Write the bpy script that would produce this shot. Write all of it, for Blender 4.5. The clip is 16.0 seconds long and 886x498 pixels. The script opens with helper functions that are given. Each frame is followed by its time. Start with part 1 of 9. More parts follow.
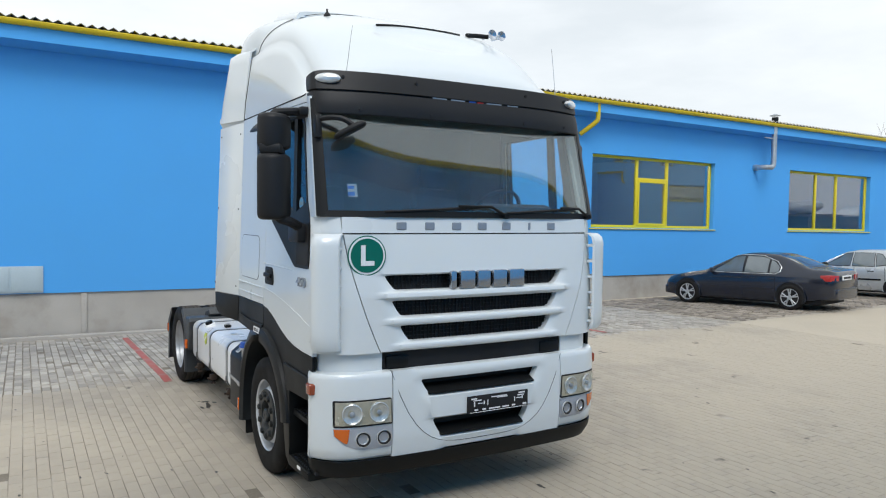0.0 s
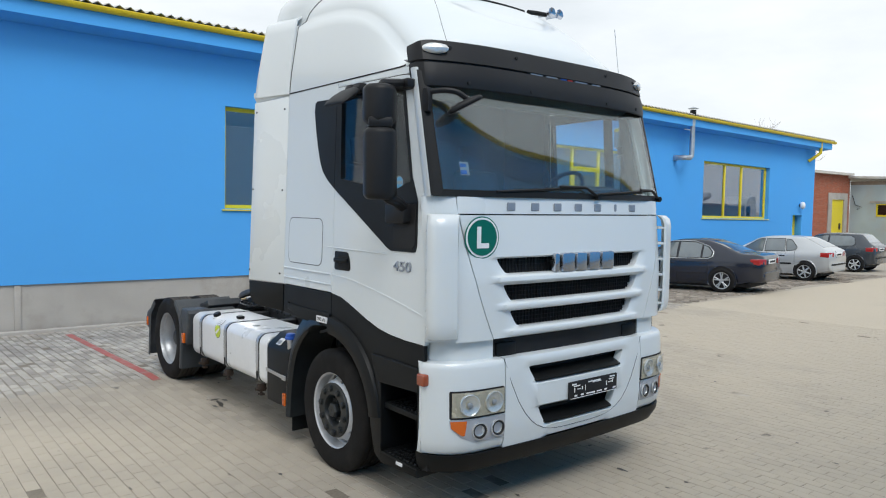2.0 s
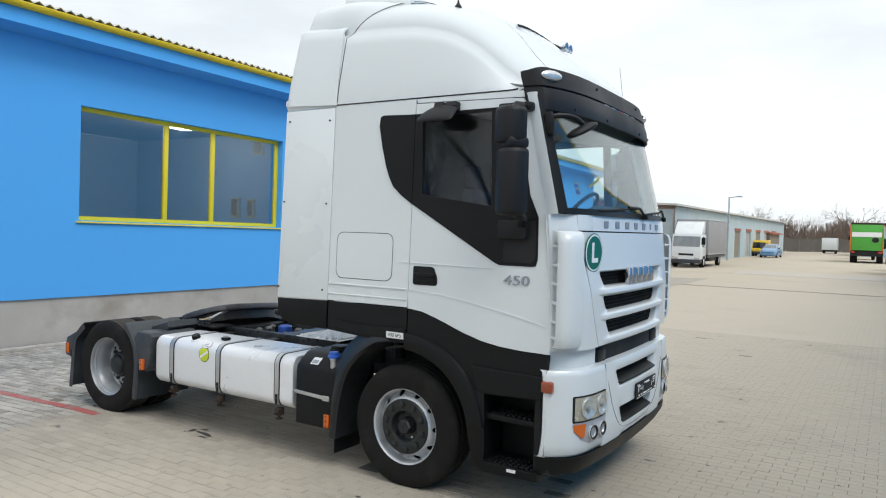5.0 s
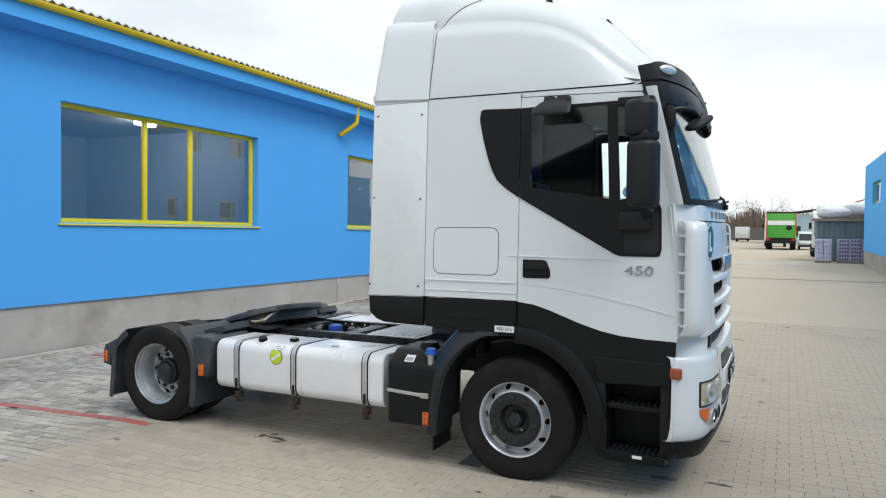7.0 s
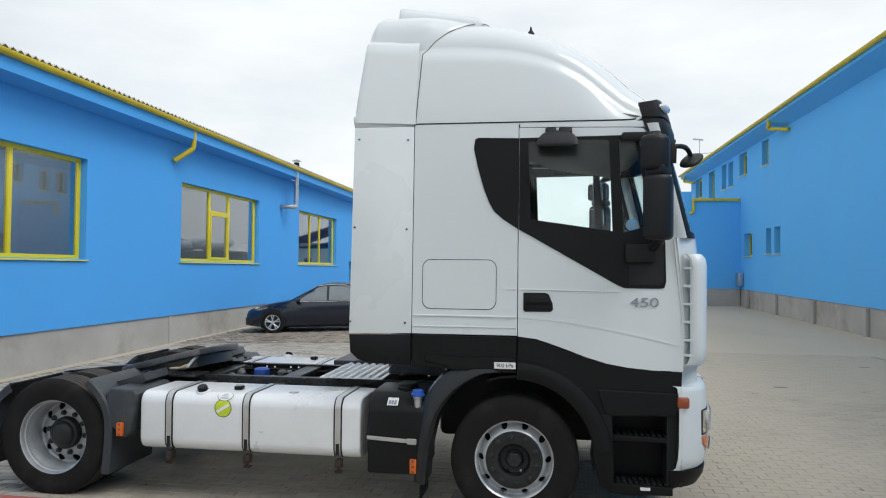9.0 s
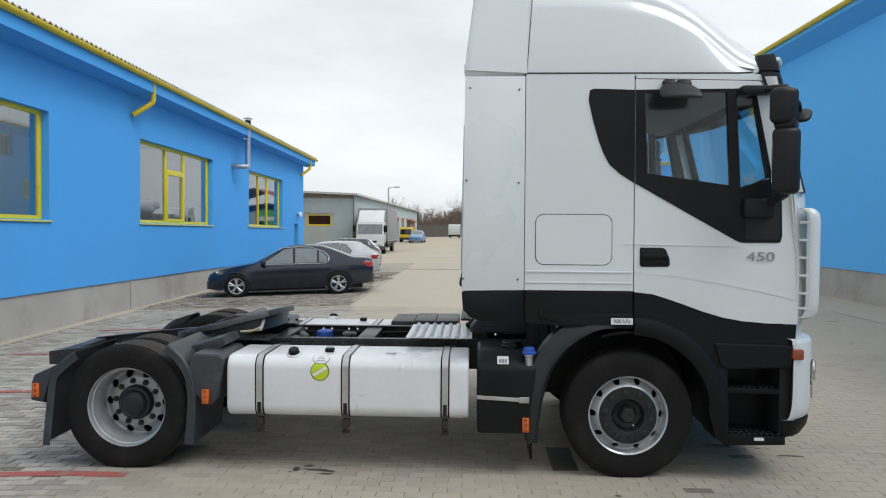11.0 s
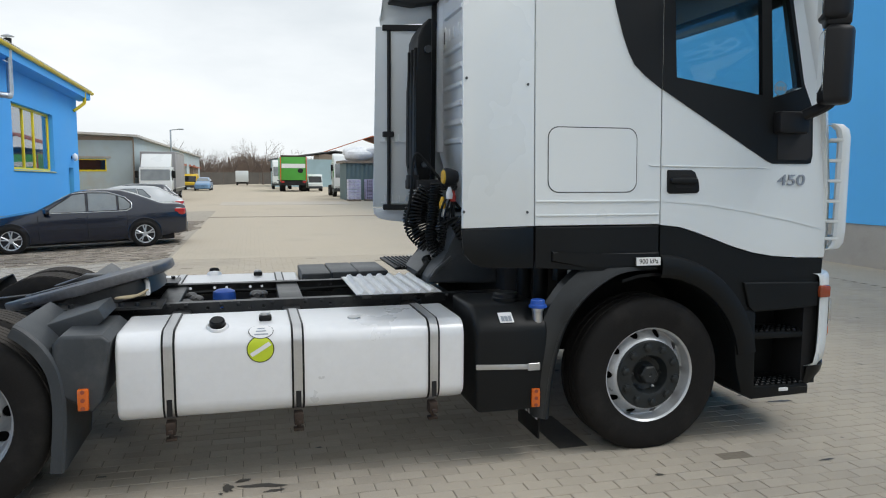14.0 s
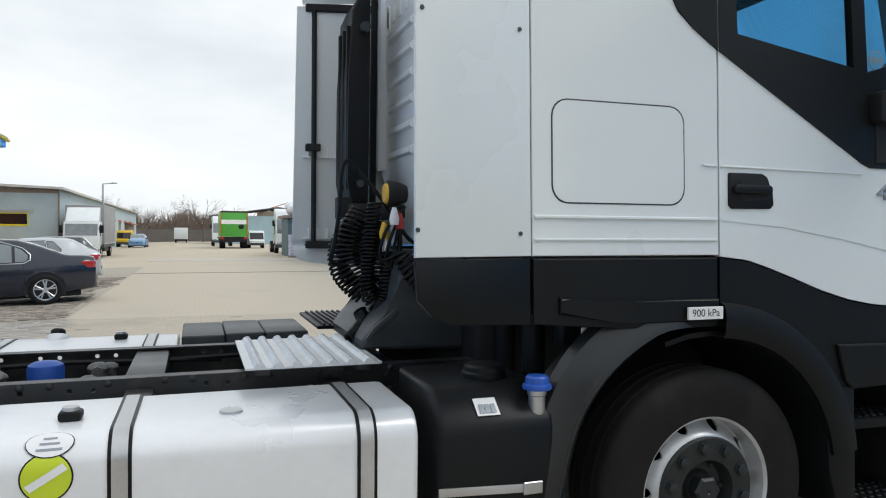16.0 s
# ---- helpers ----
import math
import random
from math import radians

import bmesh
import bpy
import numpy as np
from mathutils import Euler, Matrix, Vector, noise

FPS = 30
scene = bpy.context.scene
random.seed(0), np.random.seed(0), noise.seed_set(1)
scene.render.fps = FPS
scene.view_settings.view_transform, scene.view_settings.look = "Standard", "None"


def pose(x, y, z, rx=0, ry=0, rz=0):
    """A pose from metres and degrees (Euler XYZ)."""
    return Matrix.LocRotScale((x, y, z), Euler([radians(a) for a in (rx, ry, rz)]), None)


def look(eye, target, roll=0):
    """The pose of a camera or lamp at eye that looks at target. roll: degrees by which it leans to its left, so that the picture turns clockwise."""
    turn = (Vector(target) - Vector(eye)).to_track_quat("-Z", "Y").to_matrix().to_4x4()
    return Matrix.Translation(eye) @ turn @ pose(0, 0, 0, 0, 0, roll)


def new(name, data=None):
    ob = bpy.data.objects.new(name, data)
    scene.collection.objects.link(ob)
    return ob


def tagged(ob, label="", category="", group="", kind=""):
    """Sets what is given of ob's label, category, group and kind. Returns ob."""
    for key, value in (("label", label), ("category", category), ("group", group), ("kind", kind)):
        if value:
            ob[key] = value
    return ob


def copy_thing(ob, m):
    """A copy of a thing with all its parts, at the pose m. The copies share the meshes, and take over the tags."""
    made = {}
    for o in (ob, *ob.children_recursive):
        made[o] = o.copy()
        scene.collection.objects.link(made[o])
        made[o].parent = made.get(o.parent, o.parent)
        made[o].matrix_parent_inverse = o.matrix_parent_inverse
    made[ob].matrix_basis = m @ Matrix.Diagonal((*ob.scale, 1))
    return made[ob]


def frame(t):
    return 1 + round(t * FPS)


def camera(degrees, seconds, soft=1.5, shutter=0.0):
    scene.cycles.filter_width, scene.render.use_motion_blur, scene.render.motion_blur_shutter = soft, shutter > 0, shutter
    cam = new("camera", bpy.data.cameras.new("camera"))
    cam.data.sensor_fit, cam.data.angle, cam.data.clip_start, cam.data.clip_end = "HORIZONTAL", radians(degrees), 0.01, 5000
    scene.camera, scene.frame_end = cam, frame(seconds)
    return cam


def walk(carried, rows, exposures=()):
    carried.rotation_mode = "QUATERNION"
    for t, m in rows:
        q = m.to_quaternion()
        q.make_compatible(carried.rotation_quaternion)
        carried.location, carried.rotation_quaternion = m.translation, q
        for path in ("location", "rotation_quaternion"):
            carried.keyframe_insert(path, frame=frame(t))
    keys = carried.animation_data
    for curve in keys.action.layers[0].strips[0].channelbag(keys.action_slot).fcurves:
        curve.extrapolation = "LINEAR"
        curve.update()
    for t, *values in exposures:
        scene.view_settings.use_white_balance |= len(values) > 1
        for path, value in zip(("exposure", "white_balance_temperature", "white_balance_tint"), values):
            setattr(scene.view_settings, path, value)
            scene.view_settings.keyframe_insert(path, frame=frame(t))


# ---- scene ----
cam = camera(63.1, 16.0, soft=1.1)
PATH = [
    (0, (-2.973, -5.886, 2.16), (-1.967, -4.16, 2.07), 0.6),
    (0.5, (-3.299, -5.731, 2.134), (-2.268, -4.02, 2.037), 1.3),
    (1, (-3.591, -5.459, 2.127), (-2.548, -3.756, 2.021), 1.3),
    (1.5, (-3.874, -5.149, 2.103), (-2.72, -3.518, 2.003), 0.6),
    (2, (-4.101, -4.824, 2.081), (-2.839, -3.277, 1.965), 0.7),
    (2.5, (-4.353, -4.527, 2.075), (-3.035, -3.025, 1.982), 0.8),
    (3, (-4.746, -4.326, 2.073), (-3.333, -2.913, 1.993), 0.8),
    (3.5, (-5.04, -4.062, 2.039), (-3.555, -2.724, 1.973), 0.8),
    (3.7, (-5.158, -3.938, 2.039), (-3.65, -2.626, 1.975), 0.8),
    (5.8, (-6.246, -2.655, 2.026), (-4.481, -1.717, 1.961), 1.0),
    (6, (-6.347, -2.544, 2.045), (-4.581, -1.608, 1.974), 0.6),
    (6.5, (-6.463, -2.205, 2.006), (-4.697, -1.27, 1.943), 0.5),
    (7, (-6.536, -1.842, 1.992), (-4.732, -0.983, 1.927), 0.4),
    (7.5, (-6.631, -1.427, 1.995), (-4.764, -0.713, 1.935), 0.7),
    (8, (-6.649, -1.044, 1.979), (-4.73, -0.482, 1.961), 0.5),
    (8.2, (-6.652, -0.883, 1.992), (-4.717, -0.376, 2.008), 0.4),
    (9.2, (-6.7, -0.09, 1.955), (-4.718, 0.175, 1.979), 0.6),
    (10.3, (-6.733, 0.749, 1.921), (-4.735, 0.835, 1.904), 0.8),
    (10.5, (-6.745, 0.905, 1.925), (-4.747, 0.98, 1.893), 0.6),
    (11, (-6.641, 1.242, 1.888), (-4.644, 1.321, 1.823), 0.4),
    (11.5, (-6.442, 1.529, 1.88), (-4.443, 1.566, 1.804), 0.1),
    (12, (-6.3, 1.873, 1.872), (-4.304, 1.762, 1.794), 1.2),
    (12.5, (-6.13, 2.135, 1.853), (-4.144, 1.924, 1.759), 0.3),
    (13, (-5.83, 2.288, 1.793), (-3.852, 2.018, 1.678), -0.1),
    (13.5, (-5.493, 2.373, 1.73), (-3.535, 1.996, 1.577), 0.1),
    (14, (-5.12, 2.41, 1.704), (-3.196, 1.904, 1.498), 0.2),
    (14.5, (-4.71, 2.322, 1.643), (-2.802, 1.767, 1.42), -0.1),
    (15, (-4.311, 2.203, 1.586), (-2.395, 1.65, 1.433), 0.2),
    (15.5, (-3.929, 2.102, 1.558), (-2.026, 1.489, 1.489), 0.1),
    (16, (-3.566, 1.977, 1.489), (-1.675, 1.328, 1.446), 0.3),
]
walk(cam, [(t, look(eye, target, roll)) for t, eye, target, roll in PATH], exposures=[(0, 0.2), (4, 0.22), (6, 0.27), (7, 0.26), (8, 0.18), (11, 0.03), (16, 0.11)])

# ---- light ----
world = bpy.data.worlds.new("overcast_sky")
scene.world = world
world.use_nodes = True
wt = world.node_tree
wt.nodes.clear()
w_out = wt.nodes.new("ShaderNodeOutputWorld")
w_bg = wt.nodes.new("ShaderNodeBackground")
w_sky = wt.nodes.new("ShaderNodeTexSky")
w_sky.sky_type, w_sky.sun_disc = "NISHITA", False
w_sky.sun_elevation, w_sky.sun_rotation = radians(52), radians(195)
w_tc = wt.nodes.new("ShaderNodeTexCoord")
w_map = wt.nodes.new("ShaderNodeMapping")
w_map.inputs["Scale"].default_value = (1.0, 1.0, 3.2)
w_noise = wt.nodes.new("ShaderNodeTexNoise")
w_noise.inputs["Scale"].default_value, w_noise.inputs["Detail"].default_value = 2.1, 6.0
w_noise.inputs["Roughness"].default_value = 0.55
w_ramp = wt.nodes.new("ShaderNodeValToRGB")
w_ramp.color_ramp.elements[0].position, w_ramp.color_ramp.elements[0].color = 0.30, (0.70, 0.75, 0.785, 1)
w_ramp.color_ramp.elements[1].position, w_ramp.color_ramp.elements[1].color = 0.66, (0.93, 0.965, 0.985, 1)
w_scale = wt.nodes.new("ShaderNodeMix")
w_scale.data_type = "RGBA"
w_scale.blend_type = "MULTIPLY"
w_scale.inputs[0].default_value = 1.0
w_scale.inputs[7].default_value = (10.0, 10.0, 10.0, 1)
w_mix = wt.nodes.new("ShaderNodeMix")
w_mix.data_type = "RGBA"
w_mix.inputs[0].default_value = 0.93
wt.links.new(w_tc.outputs["Generated"], w_map.inputs["Vector"])
wt.links.new(w_map.outputs[0], w_noise.inputs["Vector"])
wt.links.new(w_noise.outputs["Fac"], w_ramp.inputs[0])
wt.links.new(w_ramp.outputs[0], w_scale.inputs[6])
wt.links.new(w_sky.outputs[0], w_mix.inputs[6])
wt.links.new(w_scale.outputs[2], w_mix.inputs[7])
wt.links.new(w_mix.outputs[2], w_bg.inputs["Color"])
w_bg.inputs["Strength"].default_value = 0.105
wt.links.new(w_bg.outputs[0], w_out.inputs["Surface"])

sun = new("sun", bpy.data.lights.new("sun", "SUN"))
sun.data.energy, sun.data.angle, sun.data.color = 1.55, radians(30), (1.0, 0.99, 0.975)
sun.matrix_world = look((-7, -17, 24), (0, 0, 0))


# ---- materials ----
def mat(name, color, rough=0.5, metal=0.0, var=0.12, size=1.5, fine=40.0, bump=0.0, spec=0.5, coat=0.0, dirt=None, rnd=0.0, spots=None, wash=None, sheen=0.2):
    """Principled surface with broad and fine variation in tone, gloss and relief, in object metres."""
    m = bpy.data.materials.new(name)
    m.use_nodes = True
    nt = m.node_tree
    b = nt.nodes["Principled BSDF"]
    b.inputs["Metallic"].default_value = metal
    b.inputs["Specular IOR Level"].default_value = spec
    b.inputs["Coat Weight"].default_value = coat
    b.inputs["Coat Roughness"].default_value = 0.04
    tc = nt.nodes.new("ShaderNodeTexCoord")
    n1 = nt.nodes.new("ShaderNodeTexNoise")
    n1.inputs["Scale"].default_value, n1.inputs["Detail"].default_value = size, 5.0
    n2 = nt.nodes.new("ShaderNodeTexNoise")
    n2.inputs["Scale"].default_value, n2.inputs["Detail"].default_value = fine, 3.0
    for n in (n1, n2):
        nt.links.new(tc.outputs["Object"], n.inputs["Vector"])
    add = nt.nodes.new("ShaderNodeMath")
    add.operation = "MULTIPLY_ADD"
    add.inputs[1].default_value = 0.45
    nt.links.new(n2.outputs["Fac"], add.inputs[0])
    nt.links.new(n1.outputs["Fac"], add.inputs[2])
    rng = nt.nodes.new("ShaderNodeMapRange")
    rng.inputs["From Min"].default_value, rng.inputs["From Max"].default_value = 0.45, 1.0
    rng.inputs["To Min"].default_value, rng.inputs["To Max"].default_value = 1 - var, 1 + var
    nt.links.new(add.outputs[0], rng.inputs["Value"])
    hsv = nt.nodes.new("ShaderNodeHueSaturation")
    hsv.inputs["Color"].default_value = (*color, 1)
    last = rng.outputs[0]
    if rnd:
        info = nt.nodes.new("ShaderNodeObjectInfo")
        geo = nt.nodes.new("ShaderNodeNewGeometry")
        s = nt.nodes.new("ShaderNodeMath")
        s.operation = "ADD"
        nt.links.new(info.outputs["Random"], s.inputs[0])
        nt.links.new(geo.outputs["Random Per Island"], s.inputs[1])
        f = nt.nodes.new("ShaderNodeMath")
        f.operation = "FRACT"
        nt.links.new(s.outputs[0], f.inputs[0])
        r2 = nt.nodes.new("ShaderNodeMapRange")
        r2.inputs["To Min"].default_value, r2.inputs["To Max"].default_value = 1 - rnd, 1 + rnd
        nt.links.new(f.outputs[0], r2.inputs["Value"])
        mul = nt.nodes.new("ShaderNodeMath")
        mul.operation = "MULTIPLY"
        nt.links.new(last, mul.inputs[0])
        nt.links.new(r2.outputs[0], mul.inputs[1])
        last = mul.outputs[0]
    nt.links.new(last, hsv.inputs["Value"])
    out = hsv.outputs[0]
    if dirt:
        dcol, damt, dsize = dirt
        n3 = nt.nodes.new("ShaderNodeTexNoise")
        n3.inputs["Scale"].default_value, n3.inputs["Detail"].default_value, n3.inputs["Roughness"].default_value = dsize, 8.0, 0.65
        nt.links.new(tc.outputs["Object"], n3.inputs["Vector"])
        dr = nt.nodes.new("ShaderNodeMapRange")
        dr.inputs["From Min"].default_value, dr.inputs["From Max"].default_value = 0.5, 0.72
        dr.inputs["To Max"].default_value = damt
        nt.links.new(n3.outputs["Fac"], dr.inputs["Value"])
        mx = nt.nodes.new("ShaderNodeMix")
        mx.data_type = "RGBA"
        mx.inputs[7].default_value = (*dcol, 1)
        nt.links.new(dr.outputs[0], mx.inputs[0])
        nt.links.new(out, mx.inputs[6])
        out = mx.outputs[2]
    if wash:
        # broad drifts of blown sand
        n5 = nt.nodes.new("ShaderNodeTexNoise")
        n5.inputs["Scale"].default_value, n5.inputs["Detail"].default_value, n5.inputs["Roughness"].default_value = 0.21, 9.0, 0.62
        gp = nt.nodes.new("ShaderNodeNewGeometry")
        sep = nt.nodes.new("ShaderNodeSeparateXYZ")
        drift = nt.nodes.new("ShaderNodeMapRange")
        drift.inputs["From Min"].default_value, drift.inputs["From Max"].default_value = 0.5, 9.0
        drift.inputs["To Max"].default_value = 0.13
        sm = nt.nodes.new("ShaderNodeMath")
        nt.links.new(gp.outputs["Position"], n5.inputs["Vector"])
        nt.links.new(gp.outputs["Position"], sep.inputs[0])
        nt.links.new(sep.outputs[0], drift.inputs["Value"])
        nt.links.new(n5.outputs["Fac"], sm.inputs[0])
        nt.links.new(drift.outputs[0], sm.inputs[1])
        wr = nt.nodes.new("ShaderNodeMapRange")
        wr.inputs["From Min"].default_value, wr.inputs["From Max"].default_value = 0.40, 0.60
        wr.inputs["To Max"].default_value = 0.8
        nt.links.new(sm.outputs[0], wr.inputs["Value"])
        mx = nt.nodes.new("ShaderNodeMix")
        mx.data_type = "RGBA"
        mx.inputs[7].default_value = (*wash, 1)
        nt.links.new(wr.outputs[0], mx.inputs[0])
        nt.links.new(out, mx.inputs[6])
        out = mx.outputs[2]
    if spots:
        # small dark drips and stains with ragged edges
        n4 = nt.nodes.new("ShaderNodeTexNoise")
        n4.inputs["Scale"].default_value, n4.inputs["Detail"].default_value, n4.inputs["Roughness"].default_value = 2.3, 7.0, 0.6
        nt.links.new(tc.outputs["Object"], n4.inputs["Vector"])
        sr = nt.nodes.new("ShaderNodeMapRange")
        sr.inputs["From Min"].default_value, sr.inputs["From Max"].default_value = 0.665, 0.71
        sr.inputs["To Max"].default_value = 0.75
        nt.links.new(n4.outputs["Fac"], sr.inputs["Value"])
        mx = nt.nodes.new("ShaderNodeMix")
        mx.data_type = "RGBA"
        mx.inputs[7].default_value = (*spots, 1)
        nt.links.new(sr.outputs[0], mx.inputs[0])
        nt.links.new(out, mx.inputs[6])
        out = mx.outputs[2]
    nt.links.new(out, b.inputs["Base Color"])
    rr = nt.nodes.new("ShaderNodeMapRange")
    rr.inputs["From Min"].default_value, rr.inputs["From Max"].default_value = 0.3, 0.7
    rr.inputs["To Min"].default_value, rr.inputs["To Max"].default_value = max(0.02, rough * (1 - sheen)), min(1.0, rough * (1 + sheen))
    nt.links.new(n1.outputs["Fac"], rr.inputs["Value"])
    nt.links.new(rr.outputs[0], b.inputs["Roughness"])
    if bump:
        bp = nt.nodes.new("ShaderNodeBump")
        bp.inputs["Strength"].default_value, bp.inputs["Distance"].default_value = min(1.0, bump), 0.01
        nt.links.new(add.outputs[0], bp.inputs["Height"])
        nt.links.new(bp.outputs[0], b.inputs["Normal"])
    return m


def glass(name, tint, gloss=1.0, haze=0.0):
    """A thin pane: clear, tinted, with a mirror skin that grows by Fresnel, and perhaps a pale haze painted in to lift
    dark glass.
    """
    m = bpy.data.materials.new(name)
    m.use_nodes = True
    nt = m.node_tree
    nt.nodes.clear()
    o = nt.nodes.new("ShaderNodeOutputMaterial")
    t = nt.nodes.new("ShaderNodeBsdfTransparent")
    t.inputs["Color"].default_value = (*tint, 1)
    g = nt.nodes.new("ShaderNodeBsdfGlossy")
    g.inputs["Roughness"].default_value = 0.0
    f = nt.nodes.new("ShaderNodeLayerWeight")
    f.inputs["Blend"].default_value = 0.5
    p5 = nt.nodes.new("ShaderNodeMath")
    p5.operation = "POWER"
    p5.inputs[1].default_value = 5.0
    k = nt.nodes.new("ShaderNodeMath")
    k.operation = "MULTIPLY_ADD"
    k.use_clamp = True
    k.inputs[1].default_value, k.inputs[2].default_value = 0.9, 0.045 * gloss
    mx = nt.nodes.new("ShaderNodeMixShader")
    nt.links.new(f.outputs["Facing"], p5.inputs[0])
    nt.links.new(p5.outputs[0], k.inputs[0])
    nt.links.new(k.outputs[0], mx.inputs[0])
    nt.links.new(t.outputs[0], mx.inputs[1])
    nt.links.new(g.outputs[0], mx.inputs[2])
    top = mx.outputs[0]
    # pale diffuse haze mixed into the pane in place of brighter reflections
    if haze:
        d = nt.nodes.new("ShaderNodeBsdfDiffuse")
        d.inputs["Color"].default_value = (0.55, 0.56, 0.54, 1)
        film = nt.nodes.new("ShaderNodeTexNoise")
        film.inputs["Scale"].default_value, film.inputs["Detail"].default_value = 3.0, 6.0
        amount = nt.nodes.new("ShaderNodeMapRange")
        amount.inputs["From Min"].default_value, amount.inputs["From Max"].default_value = 0.3, 0.7
        amount.inputs["To Min"].default_value, amount.inputs["To Max"].default_value = 0.6 * haze, 1.4 * haze
        tc = nt.nodes.new("ShaderNodeTexCoord")
        mx2 = nt.nodes.new("ShaderNodeMixShader")
        nt.links.new(tc.outputs["Object"], film.inputs["Vector"])
        nt.links.new(film.outputs["Fac"], amount.inputs["Value"])
        nt.links.new(amount.outputs[0], mx2.inputs[0])
        nt.links.new(top, mx2.inputs[1])
        nt.links.new(d.outputs[0], mx2.inputs[2])
        top = mx2.outputs[0]
    nt.links.new(top, o.inputs["Surface"])
    return m


def glow(name, color, power):
    m = bpy.data.materials.new(name)
    m.use_nodes = True
    b = m.node_tree.nodes["Principled BSDF"]
    b.inputs["Base Color"].default_value = (*color, 1)
    b.inputs["Emission Color"].default_value = (*color, 1)
    b.inputs["Emission Strength"].default_value = power
    return m


M_WHITE = mat("white_vehicle_paint", (0.695, 0.733, 0.738), 0.28, var=0.006, size=0.5, fine=25, coat=0.5, sheen=0.03)
M_BLACK = mat("black_textured_plastic", (0.0050, 0.0060, 0.0067), 0.46, var=0.25, fine=260, bump=0.06, spec=0.24)
M_GUARD = mat("scuffed_black_guard_plastic", (0.014, 0.017, 0.019), 0.36, var=0.4, size=6, fine=14, bump=0.35, spec=0.5)
M_GLASSBLACK = mat("black_gloss_panel", (0.008, 0.009, 0.010), 0.08, var=0.1, coat=0.5)
M_GREYPL = mat("dark_grey_plastic", (0.038, 0.044, 0.050), 0.44, var=0.25, fine=200, bump=0.08, spec=0.4, dirt=((0.12, 0.12, 0.117), 0.35, 4))
M_VISOR = mat("charcoal_visor_plastic", (0.0130, 0.0136, 0.0152), 0.50, spec=0.27, var=0.12, fine=150, bump=0.03)
M_FRAME = mat("black_chassis_paint", (0.017, 0.019, 0.021), 0.40, spec=0.55, var=0.3, size=4, fine=60, bump=0.1, dirt=((0.12, 0.105, 0.09), 0.35, 6))
M_RUBBER = mat("tyre_rubber", (0.0135, 0.0127, 0.0122), 0.78, spec=0.16, var=0.25, size=5, fine=90, bump=0.12, dirt=((0.05, 0.046, 0.041), 0.3, 4))
M_RIMGREY = mat("dull_grey_wheel_paint", (0.40, 0.415, 0.43), 0.38, metal=0.4, var=0.14, size=5, fine=80, dirt=((0.10, 0.095, 0.09), 0.35, 6))
M_RIM = mat("silver_wheel_paint", (0.56, 0.575, 0.59), 0.34, metal=0.4, var=0.1, size=5, fine=80, dirt=((0.12, 0.11, 0.1), 0.25, 6))
M_HUB = mat("dark_grey_hub_paint", (0.016, 0.019, 0.020), 0.40, metal=0.0, spec=0.4, var=0.2, size=8, fine=90, bump=0.1)
M_TANK = mat("silver_tank_paint", (0.81, 0.82, 0.83), 0.34, metal=0.15, var=0.04, size=2, fine=30, coat=0.2, dirt=((0.45, 0.44, 0.42), 0.12, 2.5))
M_STEEL = mat("brushed_steel", (0.56, 0.565, 0.57), 0.38, metal=0.85, var=0.12, size=6, fine=120)
M_TREAD = mat("aluminium_tread_plate", (0.80, 0.81, 0.82), 0.42, metal=0.35, var=0.12, size=8, fine=90)
M_CHROME = mat("chrome_badge", (0.5, 0.53, 0.58), 0.2, metal=0.9, var=0.08, fine=50)
M_GREYBADGE = mat("grey_badge_plastic", (0.30, 0.33, 0.37), 0.35, metal=0.3, var=0.08)
M_ORANGE = mat("orange_lens", (0.62, 0.12, 0.008), 0.2, var=0.15, fine=120, coat=0.6)
M_AMBERDARK = mat("brown_amber_lens", (0.28, 0.055, 0.02), 0.22, var=0.1, coat=0.6)
M_LAMP = mat("lamp_reflector", (0.70, 0.71, 0.70), 0.2, metal=0.55, var=0.15, size=14, fine=60)
M_LENS = glass("clear_lens", (0.97, 0.98, 0.98))
M_GLASS = glass("cab_glass", (0.88, 0.965, 0.965), 2.4, haze=0.03)
M_SIDEGLASS = glass("door_glass", (0.965, 1.0, 0.995), 0.6)
M_INTERIOR = mat("dark_grey_cab_trim", (0.042, 0.047, 0.051), 0.75, var=0.2, fine=30)
M_SEAT = mat("blue_grey_seat_cloth", (0.05, 0.07, 0.11), 0.9, var=0.25, fine=180, bump=0.2)
M_PALE = mat("pale_grey_headliner", (0.16, 0.165, 0.165), 0.85, var=0.1)
M_GREEN = mat("green_sign_film", (0.0, 0.13, 0.09), 0.35, var=0.05)
M_SIGNWHITE = mat("white_sign_film", (0.8, 0.8, 0.8), 0.4, var=0.04)
M_LIME = mat("lime_sticker_film", (0.55, 0.66, 0.03), 0.4, var=0.05)
M_BLUECAP = mat("pale_blue_film", (0.10, 0.36, 0.60), 0.4, var=0.1)
M_BLUEPL = mat("blue_plastic_cap", (0.02, 0.09, 0.42), 0.4, var=0.15)
M_YELLOWPL = mat("yellow_plastic", (0.72, 0.42, 0.02), 0.4, var=0.15)
M_REDPL = mat("red_plastic", (0.45, 0.03, 0.02), 0.35, var=0.15)
M_BACK = mat("grey_white_back_paint", (0.88, 0.895, 0.90), 0.35, var=0.03, size=3, coat=0.3, dirt=((0.6, 0.6, 0.6), 0.15, 3))

